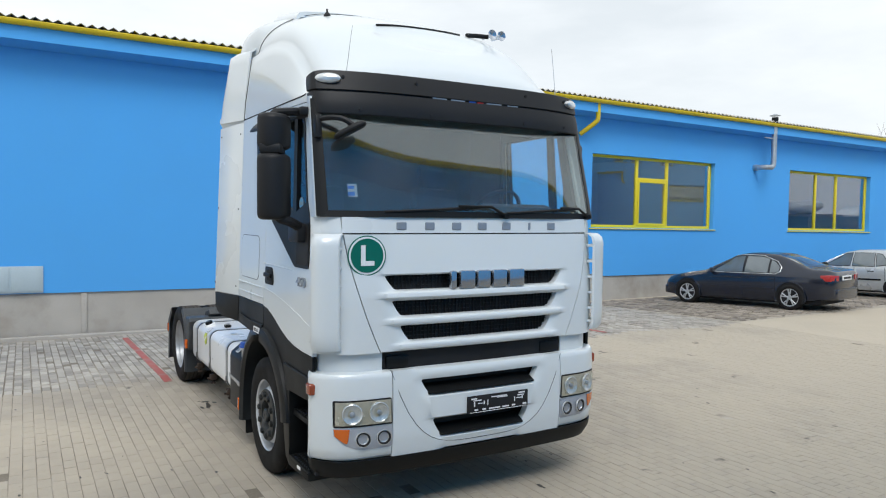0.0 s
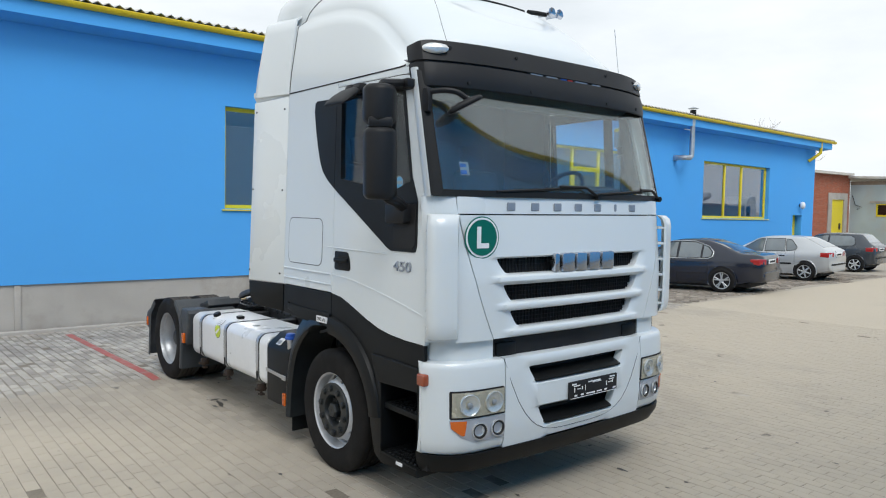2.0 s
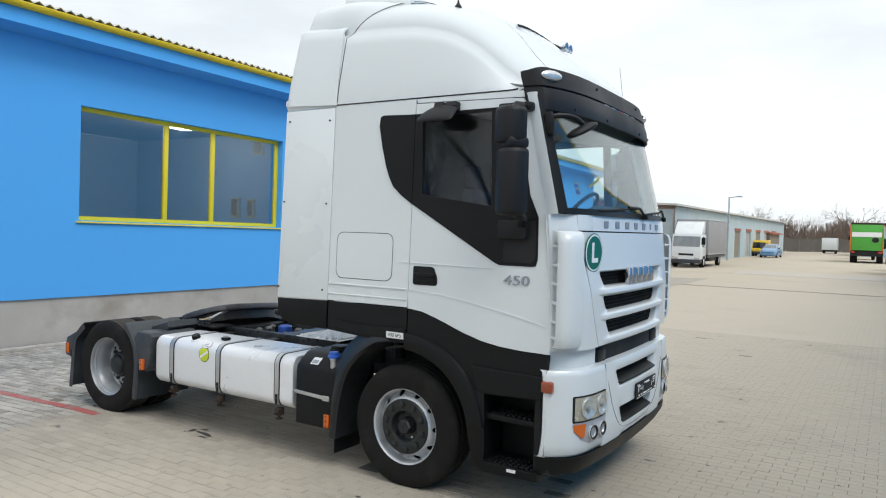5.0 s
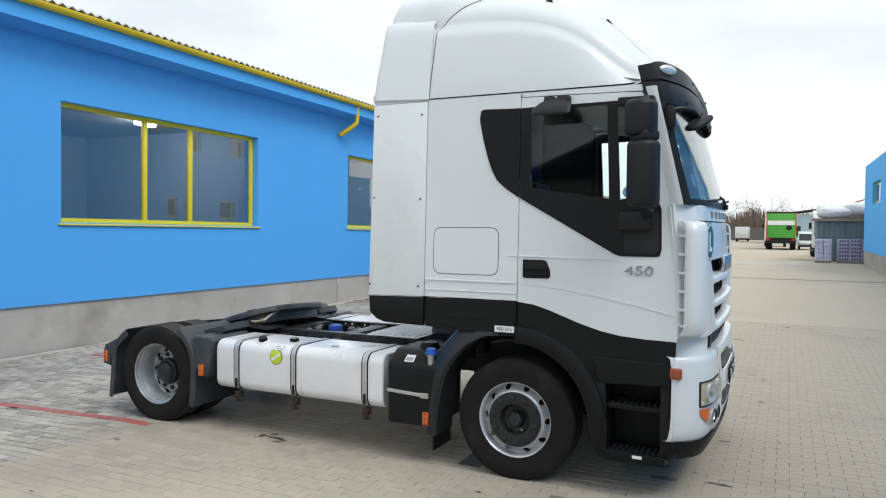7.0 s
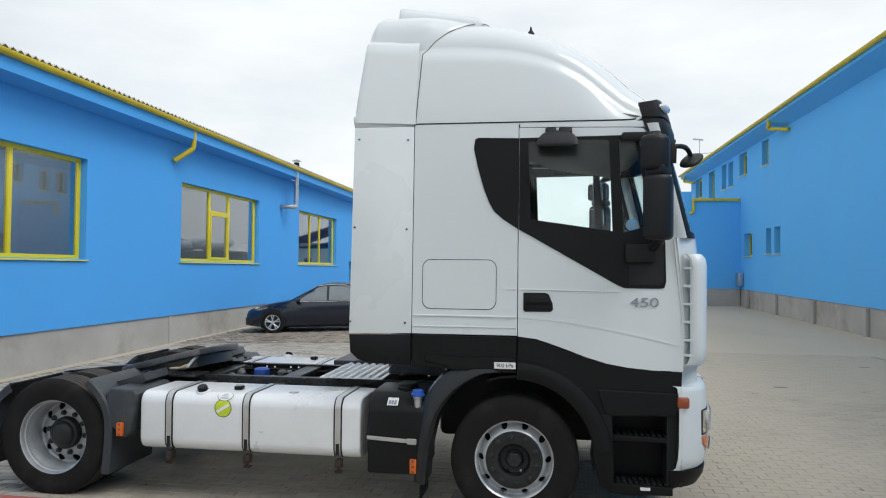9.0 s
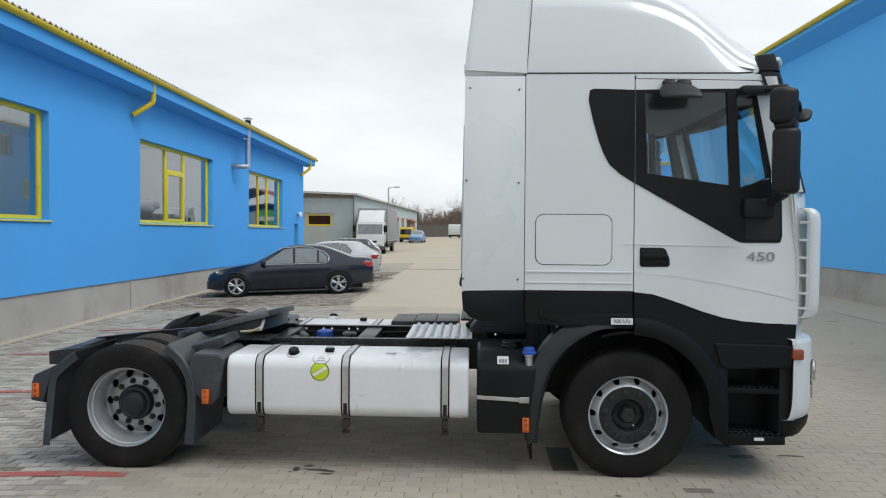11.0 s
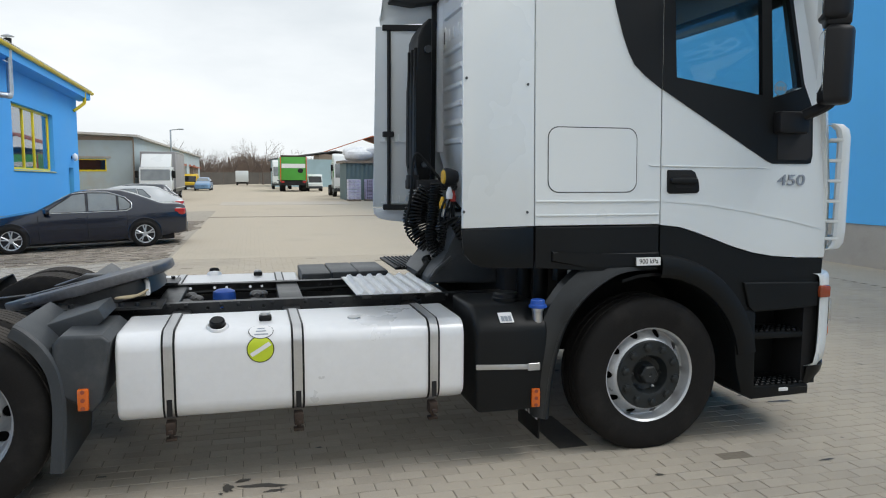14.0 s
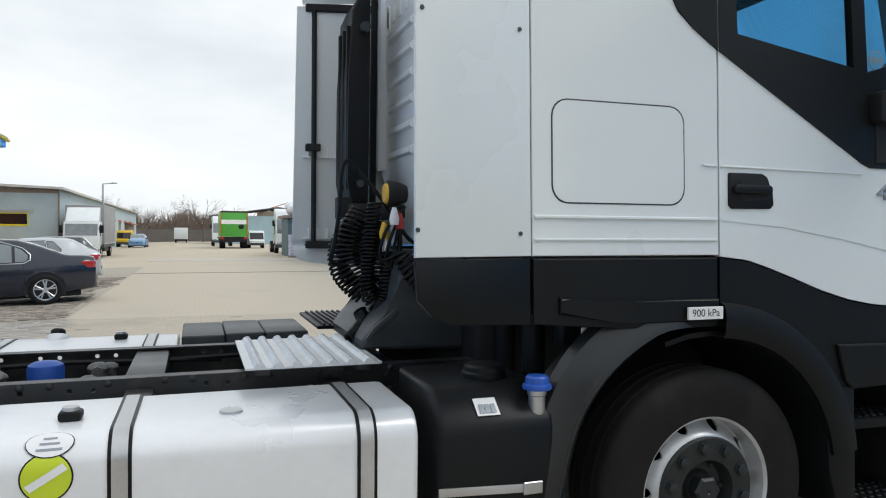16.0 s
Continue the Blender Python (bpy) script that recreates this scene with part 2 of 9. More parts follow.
M_BLUEWALL = mat("blue_stucco", (0.08, 0.365, 0.81), 0.88, var=0.035, size=0.5, fine=95, bump=0.18, spec=0.2, dirt=((0.085, 0.375, 0.80), 0.35, 0.35))
M_PLINTH = mat("grey_plinth_render", (0.40, 0.385, 0.36), 0.9, var=0.13, size=1.1, fine=60, bump=0.3, spec=0.2, dirt=((0.24, 0.215, 0.18), 0.75, 0.7))
M_YELLOW = mat("yellow_frame_paint", (0.72, 0.60, 0.025), 0.4, var=0.06, fine=60)
M_GUTTER = mat("yellow_gutter_paint", (0.62, 0.47, 0.015), 0.4, var=0.12, size=3)
M_ROOFSHEET = mat("pale_fibre_cement", (0.50, 0.49, 0.46), 0.9, var=0.15, size=2, fine=40, bump=0.2)
M_PIPE = mat("galvanised_flue", (0.42, 0.46, 0.50), 0.35, metal=0.8, var=0.2, size=5)
M_ROOMWALL = mat("pale_room_wall", (0.36, 0.40, 0.43), 0.9, var=0.05)
M_ROOMFLOOR = mat("grey_room_floor", (0.24, 0.24, 0.24), 0.7, var=0.1)
M_PANE = glass("window_pane", (0.80, 0.83, 0.85), 4.0)
M_TUBE = glow("ceiling_lamp_tube", (1.0, 0.97, 0.88), 9.0)
M_SILL = mat("sheet_metal_sill", (0.62, 0.56, 0.20), 0.45, var=0.1)

M_GAPSTRIP = mat("dark_gap_strip", (0.05, 0.045, 0.038), 0.95, var=0.4, size=3, fine=40, bump=0.4)
M_PAVERWORN = mat("brown_worn_paver", (0.27, 0.235, 0.195), 0.92, var=0.2, size=0.5, fine=70, bump=0.4, spec=0.2, dirt=((0.13, 0.115, 0.095), 0.75, 0.8), rnd=0.32, spots=(0.07, 0.065, 0.06))
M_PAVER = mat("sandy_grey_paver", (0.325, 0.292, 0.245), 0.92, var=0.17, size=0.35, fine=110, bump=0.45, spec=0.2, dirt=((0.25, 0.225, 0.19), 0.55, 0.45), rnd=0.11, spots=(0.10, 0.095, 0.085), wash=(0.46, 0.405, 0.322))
M_PAVEROLD = mat("worn_grey_paver", (0.36, 0.335, 0.295), 0.92, var=0.12, size=0.6, fine=70, bump=0.4, spec=0.2, dirt=((0.19, 0.165, 0.14), 0.65, 0.9), rnd=0.24, spots=(0.07, 0.065, 0.06))
M_SAND = mat("joint_sand", (0.20, 0.175, 0.14), 0.95, var=0.35, size=0.7, fine=50, bump=0.4, spec=0.1, dirt=((0.52, 0.47, 0.40), 0.9, 0.75))
M_REDLINE = mat("worn_red_line_paint", (0.36, 0.10, 0.085), 0.85, var=0.15, size=3, fine=60, dirt=((0.30, 0.25, 0.21), 0.75, 4))


def ground_material(name, base, stain, wash, joints):
    """Block paving under blown sand, far enough off that only its courses show."""
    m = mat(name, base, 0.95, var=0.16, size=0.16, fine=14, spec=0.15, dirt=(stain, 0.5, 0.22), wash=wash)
    nt = m.node_tree
    b = nt.nodes["Principled BSDF"]
    tc = nt.nodes.new("ShaderNodeTexCoord")
    mp = nt.nodes.new("ShaderNodeMapping")
    mp.inputs["Rotation"].default_value = (0, 0, radians(90))
    br = nt.nodes.new("ShaderNodeTexBrick")
    br.inputs["Scale"].default_value = 1.0
    br.inputs["Brick Width"].default_value, br.inputs["Row Height"].default_value = 0.2, 0.1
    br.inputs["Mortar Size"].default_value = 0.004
    nt.links.new(tc.outputs["Object"], mp.inputs["Vector"])
    nt.links.new(mp.outputs[0], br.inputs["Vector"])
    old = b.inputs["Base Color"].links[0].from_socket
    mx = nt.nodes.new("ShaderNodeMix")
    mx.data_type = "RGBA"
    mx.blend_type = "MULTIPLY"
    mx.inputs[0].default_value = joints
    inv = nt.nodes.new("ShaderNodeMapRange")
    inv.inputs["To Min"].default_value, inv.inputs["To Max"].default_value = 1.0, 0.55
    nt.links.new(br.outputs["Fac"], inv.inputs["Value"])
    nt.links.new(old, mx.inputs[6])
    nt.links.new(inv.outputs[0], mx.inputs[7])
    nt.links.new(mx.outputs[2], b.inputs["Base Color"])
    return m


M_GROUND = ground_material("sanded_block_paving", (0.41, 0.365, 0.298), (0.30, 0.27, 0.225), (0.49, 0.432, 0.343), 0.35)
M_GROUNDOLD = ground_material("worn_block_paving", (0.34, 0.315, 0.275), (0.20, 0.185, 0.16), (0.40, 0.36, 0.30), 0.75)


# ---- mesh tools ----
def ob_from(name, bm, material, parent=None, label="", smooth=35, recalc=True):
    if recalc:
        bmesh.ops.recalc_face_normals(bm, faces=bm.faces[:])
    me = bpy.data.meshes.new(name)
    bm.to_mesh(me)
    bm.free()
    me.materials.append(material)
    if smooth:
        me.shade_smooth()
        me.set_sharp_from_angle(angle=radians(smooth))
    ob = new(name, me)
    if parent is not None:
        ob.parent = parent
    if label:
        ob["label"] = label
    return ob


def part(name, bm, material, parent, label="", smooth=35):
    return ob_from(name, bm, material, parent, label, smooth)


def thing(name, at=None, label="", category="", group="", kind=""):
    ob = new(name)
    ob.empty_display_size = 0.2
    if at is not None:
        ob.matrix_basis = at
    return tagged(ob, label, category, group, kind)


def B():
    return bmesh.new()


def box(bm, lo, hi, bevel=0.0, seg=2):
    c = [(a + b) / 2 for a, b in zip(lo, hi)]
    s = [abs(b - a) for a, b in zip(lo, hi)]
    got = bmesh.ops.create_cube(bm, size=1.0, matrix=Matrix.Translation(c) @ Matrix.Diagonal((*s, 1)))
    if bevel:
        es = list({e for v in got["verts"] for e in v.link_edges})
        bmesh.ops.bevel(bm, geom=es, offset=min(bevel, min(s) * 0.45), segments=seg, profile=0.5, affect="EDGES", clamp_overlap=True)
    return bm


def put(axis, a, p):
    """A point from its place a along an axis and the two other coordinates p."""
    return {"x": (a, p[0], p[1]), "y": (p[0], a, p[1]), "z": (p[0], p[1], a)}[axis]


def prism(bm, pts, axis, a, b, bevel=0.0, seg=2):
    lo = [bm.verts.new(put(axis, a, p)) for p in pts]
    hi = [bm.verts.new(put(axis, b, p)) for p in pts]
    n = len(pts)
    fs = [bm.faces.new(lo), bm.faces.new(hi[::-1])]
    fs += [bm.faces.new((lo[i], lo[(i + 1) % n], hi[(i + 1) % n], hi[i])) for i in range(n)]
    if bevel:
        es = list({e for f in fs[:2] for e in f.edges})
        bmesh.ops.bevel(bm, geom=es, offset=bevel, segments=seg, profile=0.5, affect="EDGES", clamp_overlap=True)
    return bm


def plate(bm, outer, holes, axis, a, b):
    """A flat plate with holes through it."""
    es = []
    for ring in (outer, *holes):
        vs = [bm.verts.new(put(axis, a, p)) for p in ring]
        es += [bm.edges.new((vs[i], vs[(i + 1) % len(vs)])) for i in range(len(vs))]
    got = bmesh.ops.triangle_fill(bm, edges=es, use_beauty=True, use_dissolve=False)
    fs = [f for f in got["geom"] if isinstance(f, bmesh.types.BMFace)]
    ext = bmesh.ops.extrude_face_region(bm, geom=fs)
    d = Vector(put(axis, b - a, (0, 0)))
    bmesh.ops.translate(bm, vec=d, verts=[v for v in ext["geom"] if isinstance(v, bmesh.types.BMVert)])
    return bm


def grid(bm, rows, close=False, caps=False):
    vs = [[bm.verts.new(p) for p in r] for r in rows]
    n = len(vs[0])
    for r0, r1 in zip(vs, vs[1:]):
        for i in range(n if close else n - 1):
            j = (i + 1) % n
            bm.faces.new((r0[i], r0[j], r1[j], r1[i]))
    if caps:
        bm.faces.new(vs[0][::-1])
        bm.faces.new(vs[-1])
    return vs


def thicken(bm, d):
    """Gives the open sheets of bm a thickness towards d (a vector)."""
    geom = bm.faces[:]
    ext = bmesh.ops.extrude_face_region(bm, geom=geom)
    bmesh.ops.translate(bm, vec=d, verts=[v for v in ext["geom"] if isinstance(v, bmesh.types.BMVert)])
    return bm


def cyl(bm, p0, p1, r0, r1=None, n=20):
    p0, p1 = Vector(p0), Vector(p1)
    r1 = r0 if r1 is None else r1
    q = (p1 - p0).to_track_quat("Z", "Y").to_matrix()
    rows = [[p + q @ Vector((r * math.cos(2 * math.pi * i / n), r * math.sin(2 * math.pi * i / n), 0)) for i in range(n)] for p, r in ((p0, r0), (p1, r1))]
    grid(bm, rows, close=True, caps=True)
    return bm


def tube(bm, pts, r, n=8, caps=True):
    pts = [Vector(p) for p in pts]
    rows, up = [], None
    for i, p in enumerate(pts):
        d = (pts[min(i + 1, len(pts) - 1)] - pts[max(i - 1, 0)]).normalized()
        if up is None:
            up = d.orthogonal().normalized()
        up = (up - d * up.dot(d)).normalized()
        w = d.cross(up)
        rows.append([p + r * (math.cos(2 * math.pi * k / n) * up + math.sin(2 * math.pi * k / n) * w) for k in range(n)])
    grid(bm, rows, close=True, caps=caps)
    return bm


def smooth_path(pts, k=6):
    """Points along a smooth line through the given ones."""
    pts = [Vector(p) for p in pts]
    out = []
    for i in range(len(pts) - 1):
        a, b, c, d = pts[max(i - 1, 0)], pts[i], pts[i + 1], pts[min(i + 2, len(pts) - 1)]
        for j in range(k):
            t = j / k
            out.append(0.5 * (2 * b + (c - a) * t + (2 * a - 5 * b + 4 * c - d) * t * t + (3 * b - a - 3 * c + d) * t ** 3))
    return out + [pts[-1]]


def turn(bm, prof, at, axis="x", n=40, sign=1):
    """Turns a profile of (radius, place along the axis) about an axis."""
    rows = []
    for r, h in prof:
        row = []
        for i in range(n):
            a = 2 * math.pi * i / n
            c, s = r * math.cos(a), r * math.sin(a)
            p = {"x": (sign * h, c, s), "y": (c, sign * h, s), "z": (c, s, sign * h)}[axis]
            row.append(Vector(at) + Vector(p))
        rows.append(row)
    grid(bm, rows, close=True)
    return bm


def rrect(x0, x1, y0, y1, r, n=5):
    out = []
    for cx, cy, a0 in ((x1 - r, y1 - r, 0), (x0 + r, y1 - r, 90), (x0 + r, y0 + r, 180), (x1 - r, y0 + r, 270)):
        for i in range(n + 1):
            a = radians(a0 + 90 * i / n)
            out.append((cx + r * math.cos(a), cy + r * math.sin(a)))
    return out


def ball(bm, c, r, nu=14, nv=9):
    rows = []
    for j in range(nv + 1):
        f = math.pi * j / nv
        rows.append([(c[0] + r[0] * max(math.sin(f), 1e-3) * math.cos(2 * math.pi * i / nu), c[1] + r[1] * max(math.sin(f), 1e-3) * math.sin(2 * math.pi * i / nu), c[2] + r[2] * math.cos(f)) for i in range(nu)])
    grid(bm, rows, close=True, caps=True)
    return bm


def lettering(name, words, size, m, material, parent, depth=0.003, label="", shear=0.0):
    """Words in the built-in font, as a mesh, at the pose m."""
    cu = bpy.data.curves.new(name, "FONT")
    cu.body, cu.size, cu.extrude, cu.align_x, cu.align_y, cu.shear = words, size, depth, "CENTER", "CENTER", shear
    tmp = bpy.data.objects.new(name, cu)
    me = bpy.data.meshes.new_from_object(tmp)
    bpy.data.objects.remove(tmp)
    me.transform(m)
    me.materials.clear()
    me.materials.append(material)
    ob = new(name, me)
    ob.parent = parent
    if label:
        ob["label"] = label
    return ob


def mirror(bm):
    for v in bm.verts:
        v.co.x = -v.co.x
    return bm


# ---- ground ----
def dip(y):
    """The yard falls a little towards the workshop's foot."""
    return -0.03 * min(5.0, max(0.0, y - 4.2))


FIELD = (-8.0, 10.0, -7.0, 9.0)


def build_ground():
    bm = B()
    e = 0.001
    xs = [-400, -120, -40, FIELD[0] - e, FIELD[0], 0, FIELD[1], FIELD[1] + e, 16, 24, 40, 60, 120, 250, 500, 1500]
    ys = [-900, -250, -60, -20, FIELD[2] - e, FIELD[2], 0, 4.2, FIELD[3], FIELD[3] + e, 9.2, 20, 60, 250, 900]
    inside = lambda x, y: FIELD[0] <= x <= FIELD[1] and FIELD[2] <= y <= FIELD[3]
    grid(bm, [[(x, y, dip(y) - (0.014 if inside(x, y) else 0.0)) for x in xs] for y in ys])
    g = ob_from("ground", bm, M_GROUND, smooth=0)
    tagged(g, "sandy grey block-paved yard, flat and dusty", "ground", kind="structure")
    # older, darker paving of the parking strip beyond the near field
    bm = B()
    grid(bm, [[(x, y, dip(y) + 0.004) for x in (10.02, 16, 22, 29.5)] for y in (4.05, 4.2, 9.2)])
    o = ob_from("parking_strip", bm, M_GROUNDOLD, smooth=0)
    tagged(o, "worn darker block paving of the parking strip", "pavement", kind="structure")
    # bedding sand that shows in the joints of the near paving
    bm = B()
    grid(bm, [[(x, y, z) for x in (FIELD[0] + 0.01, FIELD[1] - 0.01)] for y, z in ((FIELD[2] + 0.01, -0.0034), (3.6, -0.0034), (4.2, -0.0080), (FIELD[3] - 0.01, -0.0085 + dip(FIELD[3] - 0.01)))])
    s = ob_from("bedding_sand", bm, M_SAND, smooth=0)
    tagged(s, "sand bed showing in the paving joints", "sand", kind="structure")


build_ground()


def parking_line(x, y0, y1, w=0.1):
    bm = B()
    n = 24
    rows = [[(x + dx + 0.008 * noise.noise((x, y0 + (y1 - y0) * i / n * 3, dx)), y0 + (y1 - y0) * i / n, 0.0045 + dip(y0 + (y1 - y0) * i / n)) for dx in (-w / 2, 0, w / 2)] for i in range(n + 1)]
    grid(bm, rows)
    thicken(bm, (0, 0, -0.004))
    o = ob_from("parking_line", bm, M_REDLINE, smooth=0)
    tagged(o, "worn red painted bay line on the paving", "line marking", "parking bay lines", kind="structure")


def oil_stains():
    """Small dark drips with ragged outlines, a few of them long."""
    bm = B()
    rnd = random.Random(8)
    spots = [(-1.18, 2.58, 0.10, 0.045), (-1.27, 2.33, 0.05, 0.03), (0.6, -1.35, 0.05, 0.03), (-0.62, -1.42, 0.09, 0.03), (-1.19, 2.40, 0.12, 0.04), (-1.1, 2.5, 0.04, 0.03), (-1.7, 1.1, 0.03, 0.02), (-1.6, 0.2, 0.03, 0.018), (-2.1, -0.4, 0.03, 0.02), (-1.65, -0.9, 0.05, 0.02), (-2.4, 0.6, 0.025, 0.02), (-1.9, -1.3, 0.04, 0.02)]
    spots += [(rnd.uniform(-4, 6), rnd.uniform(-6.5, 3.5), rnd.uniform(0.01, 0.035), rnd.uniform(0.008, 0.02)) for _ in range(150)]
    for x, y, a, b in spots:
        n = 14
        t = rnd.uniform(0, 3.1)
        vs = []
        for i in range(n):
            u = 2 * math.pi * i / n
            r = 1 + 0.35 * rnd.uniform(-1, 1)
            p, q = a * r * math.cos(u), b * r * math.sin(u)
            vs.append(bm.verts.new((x + p * math.cos(t) * 0.4 - q * 0.6, y + p * math.sin(t) + q * 0.4, 0.0036)))
        bm.faces.new(vs)
    o = ob_from("oil_stain", bm, M_OIL, smooth=0)
    tagged(o, "dark oil drips scattered on the paving", "stain", kind="stuff")
    # dark flat rectangle on the ground behind the front wheel
    bm = B()
    box(bm, (-1.10, 0.40, 0.0038), (-0.52, 0.60, 0.007), 0.002, 1)
    tagged(ob_from("drain_plate", bm, M_OIL, smooth=0), "dark flat rectangle on the paving behind the front wheel", "drain", kind="structure")


M_OIL = mat("dark_oil_film", (0.06, 0.055, 0.048), 0.6, var=0.3, size=8, fine=60)
oil_stains()


parking_line(-1.38, 3.82, 8.4)
parking_line(1.45, 4.2, 8.2)
parking_line(4.0, 4.2, 8.2)
parking_line(6.55, 4.3, 8.2)


# ---- long blue workshop beside the yard ----
HALL = pose(0, 9.149, 0, 0, 0.6, 0.72)
GUT, SILL, HEAD, PLINTH = 5.40, 2.02, 4.06, 0.655
U0, U1, DEEP, WALL = -7.0, 28.5, 14.0, 0.38


def window_unit(owner, u0, u1, z0, z1, y, mullions, transom=None, name="window_1", t=0.075, label=""):
    """A window in a wall that faces -y: frame bars, panes, sill; y is the frame's outer face."""
    w = thing(name, label=label, kind="structure")
    w.parent = owner
    bm = B()
    plate(bm, [(u0, z0), (u1, z0), (u1, z1), (u0, z1)], [[(u0 + t, z0 + t), (u1 - t, z0 + t), (u1 - t, z1 - t), (u0 + t, z1 - t)]], "y", y, y + 0.07)
    part("window_frame", bm, M_YELLOW, w)
    edges = [u0 + t] + list(mullions) + [u1 - t]
    for u in mullions:
        bm = B()
        box(bm, (u - t * 0.6, y - 0.006, z0 + t), (u + t * 0.6, y + 0.066, z1 - t), 0.006)
        part("mullion", bm, M_YELLOW, w)
    if transom:
        a, b, z = transom
        bm = B()
        box(bm, (a + t * 0.6, y - 0.004, z - t * 0.5), (b - t * 0.6, y + 0.064, z + t * 0.5), 0.006)
        part("transom", bm, M_YELLOW, w)
        bm = B()
        plate(bm, [(a + t * 0.62, z0 + t), (b - t * 0.62, z0 + t), (b - t * 0.62, z - t * 0.5), (a + t * 0.62, z - t * 0.5)],
              [[(a + t * 1.35, z0 + t * 1.8), (b - t * 1.35, z0 + t * 1.8), (b - t * 1.35, z - t * 1.3), (a + t * 1.35, z - t * 1.3)]], "y", y - 0.02, y + 0.03)
        part("sash", bm, M_YELLOW, w)
    for a, b in zip(edges, edges[1:]):
        bm = B()
        box(bm, (a - 0.01, y + 0.032, z0 + t - 0.01), (b + 0.01, y + 0.038, z1 - t + 0.01))
        p = part("pane", bm, M_PANE, w)
        p.visible_shadow = False
    bm = B()
    prism(bm, [(y - 0.19, z0 - 0.045), (y - 0.19, z0 - 0.025), (y, z0), (y, z0 - 0.02)], "x", u0 - 0.06, u1 + 0.06)
    part("window_sill", bm, M_YELLOW, w)
    return w


def reveal_wall(owner, u0, u1, z0, z1, holes, y0, y1, material, name):
    bm = B()
    rects = [[(a, c), (b, c), (b, d), (a, d)] for a, b, c, d in holes]
    plate(bm, [(u0, z0), (u1, z0), (u1, z1), (u0, z1)], rects, "y", y0, y1)
    o = part(name, bm, material, owner, smooth=0)
    return o


def drainpipe(owner, u, y_wall, z_top, name="downpipe", bend=-0.30):
    """A yellow spout that leaves the gutter and bends back along the wall."""
    bm = B()
    pts = smooth_path([(u, y_wall - 0.42, z_top), (u, y_wall - 0.42, z_top - 0.42), (u - 0.05, y_wall - 0.36, z_top - 0.55), (u + bend, y_wall - 0.06, z_top - 0.84)], 6)
    tube(bm, pts, 0.062, 12)
    o = part(name, bm, M_GUTTER, owner, "yellow sheet-metal spout")
    return o


M_METER = mat("pale_grey_cabinet_paint", (0.40, 0.50, 0.56), 0.5, var=0.06)


def build_hall():
    hall = thing("workshop_building", HALL, "long low workshop with blue stucco walls, grey plinth and yellow gutter", "building", kind="structure")
    wins = [(1.635, 6.70), (10.56, 15.64), (19.45, 24.40)]
    holes = [(a, b, SILL, HEAD) for a, b in wins] + [(26.457, 27.483, PLINTH + 0.01, 2.283)]
    reveal_wall(hall, U0, U1, PLINTH, GUT - 0.25, holes, 0.0, WALL, M_BLUEWALL, "wall")
    bm = B()
    box(bm, (U0, 0.035, -0.4), (26.55, WALL - 0.01, PLINTH - 0.004))
    part("plinth", bm, M_PLINTH, hall, "grey rendered plinth with damp stains", 0)
    bm = B()
    box(bm, (27.4, 0.035, -0.4), (U1, WALL - 0.01, PLINTH - 0.004))
    part("plinth", bm, M_PLINTH, hall, "", 0)
    # ledge of pebbles and joints at the plinth
    for u in (-2.0, 10.15, 18.0):
        bm = B()
        box(bm, (u - 0.05, 0.012, -0.3), (u + 0.05, 0.034, PLINTH - 0.01), 0.006)
        part("joint_cover", bm, M_PLINTH, hall)
    # end wall and back wall
    bm = B()
    box(bm, (U1 - 0.3, WALL + 0.004, -0.4), (U1, DEEP, GUT - 0.25))
    part("end_wall", bm, M_BLUEWALL, hall, smooth=0)
    bm = B()
    box(bm, (U0, WALL + 0.004, -0.4), (U0 + 0.3, DEEP, GUT - 0.25))
    part("end_wall", bm, M_BLUEWALL, hall, smooth=0)
    bm = B()
    box(bm, (U0, DEEP + 0.004, -0.4), (U1, DEEP + 0.3, GUT - 0.25))
    part("back_wall", bm, M_BLUEWALL, hall, smooth=0)
    # boxed eave
    bm = B()
    prism(bm, [(-0.46, GUT - 0.02), (-0.46, GUT - 0.30), (-0.004, GUT - 0.36), (-0.004, GUT - 0.02)], "x", U0 - 0.4, U1 + 0.55, 0.01)
    part("eave_box", bm, M_BLUEWALL, hall, "blue boxed eave under the gutter")
    bm = B()
    prof = [(-0.50 + 0.075 * math.cos(radians(a)), GUT + 0.015 + 0.085 * math.sin(radians(a))) for a in range(180, 361, 20)]
    prof += [(y * 0.9 - 0.05, z + 0.012) for y, z in prof[::-1]]
    prism(bm, prof, "x", U0 - 0.4, U1 + 0.75)
    part("gutter", bm, M_GUTTER, hall, "half-round yellow gutter")
    # corrugated roof sheets
    bm = B()
    pitch, rows = 0.177, []
    n = int((U1 + 0.7 - (U0 - 0.4)) / pitch * 4)
    top, bot = [], []
    for i in range(n + 1):
        u = U0 - 0.4 + i * pitch / 4
        wave = 0.028 * math.cos(2 * math.pi * i / 4)
        top.append((u, -0.52, GUT + 0.085 + wave))
        bot.append((u, DEEP * 0.5, GUT + 1.25 + wave))
    grid(bm, [top, bot, [(p[0], DEEP + 0.6, p[2] - 1.1) for p in bot]])
    thicken(bm, (0, 0, -0.012))
    part("roof", bm, M_ROOFSHEET, hall, "pale corrugated fibre-cement roof")
    for u in (10.33, 28.0):
        drainpipe(hall, u, 0, GUT - 0.03)
    # rooms behind the glass
    bm = B()
    box(bm, (U0 + 0.35, WALL + 0.01, 0.95), (U1 - 0.35, 7.5, 1.0))
    part("room_floor", bm, M_ROOMFLOOR, hall, smooth=0)
    bm = B()
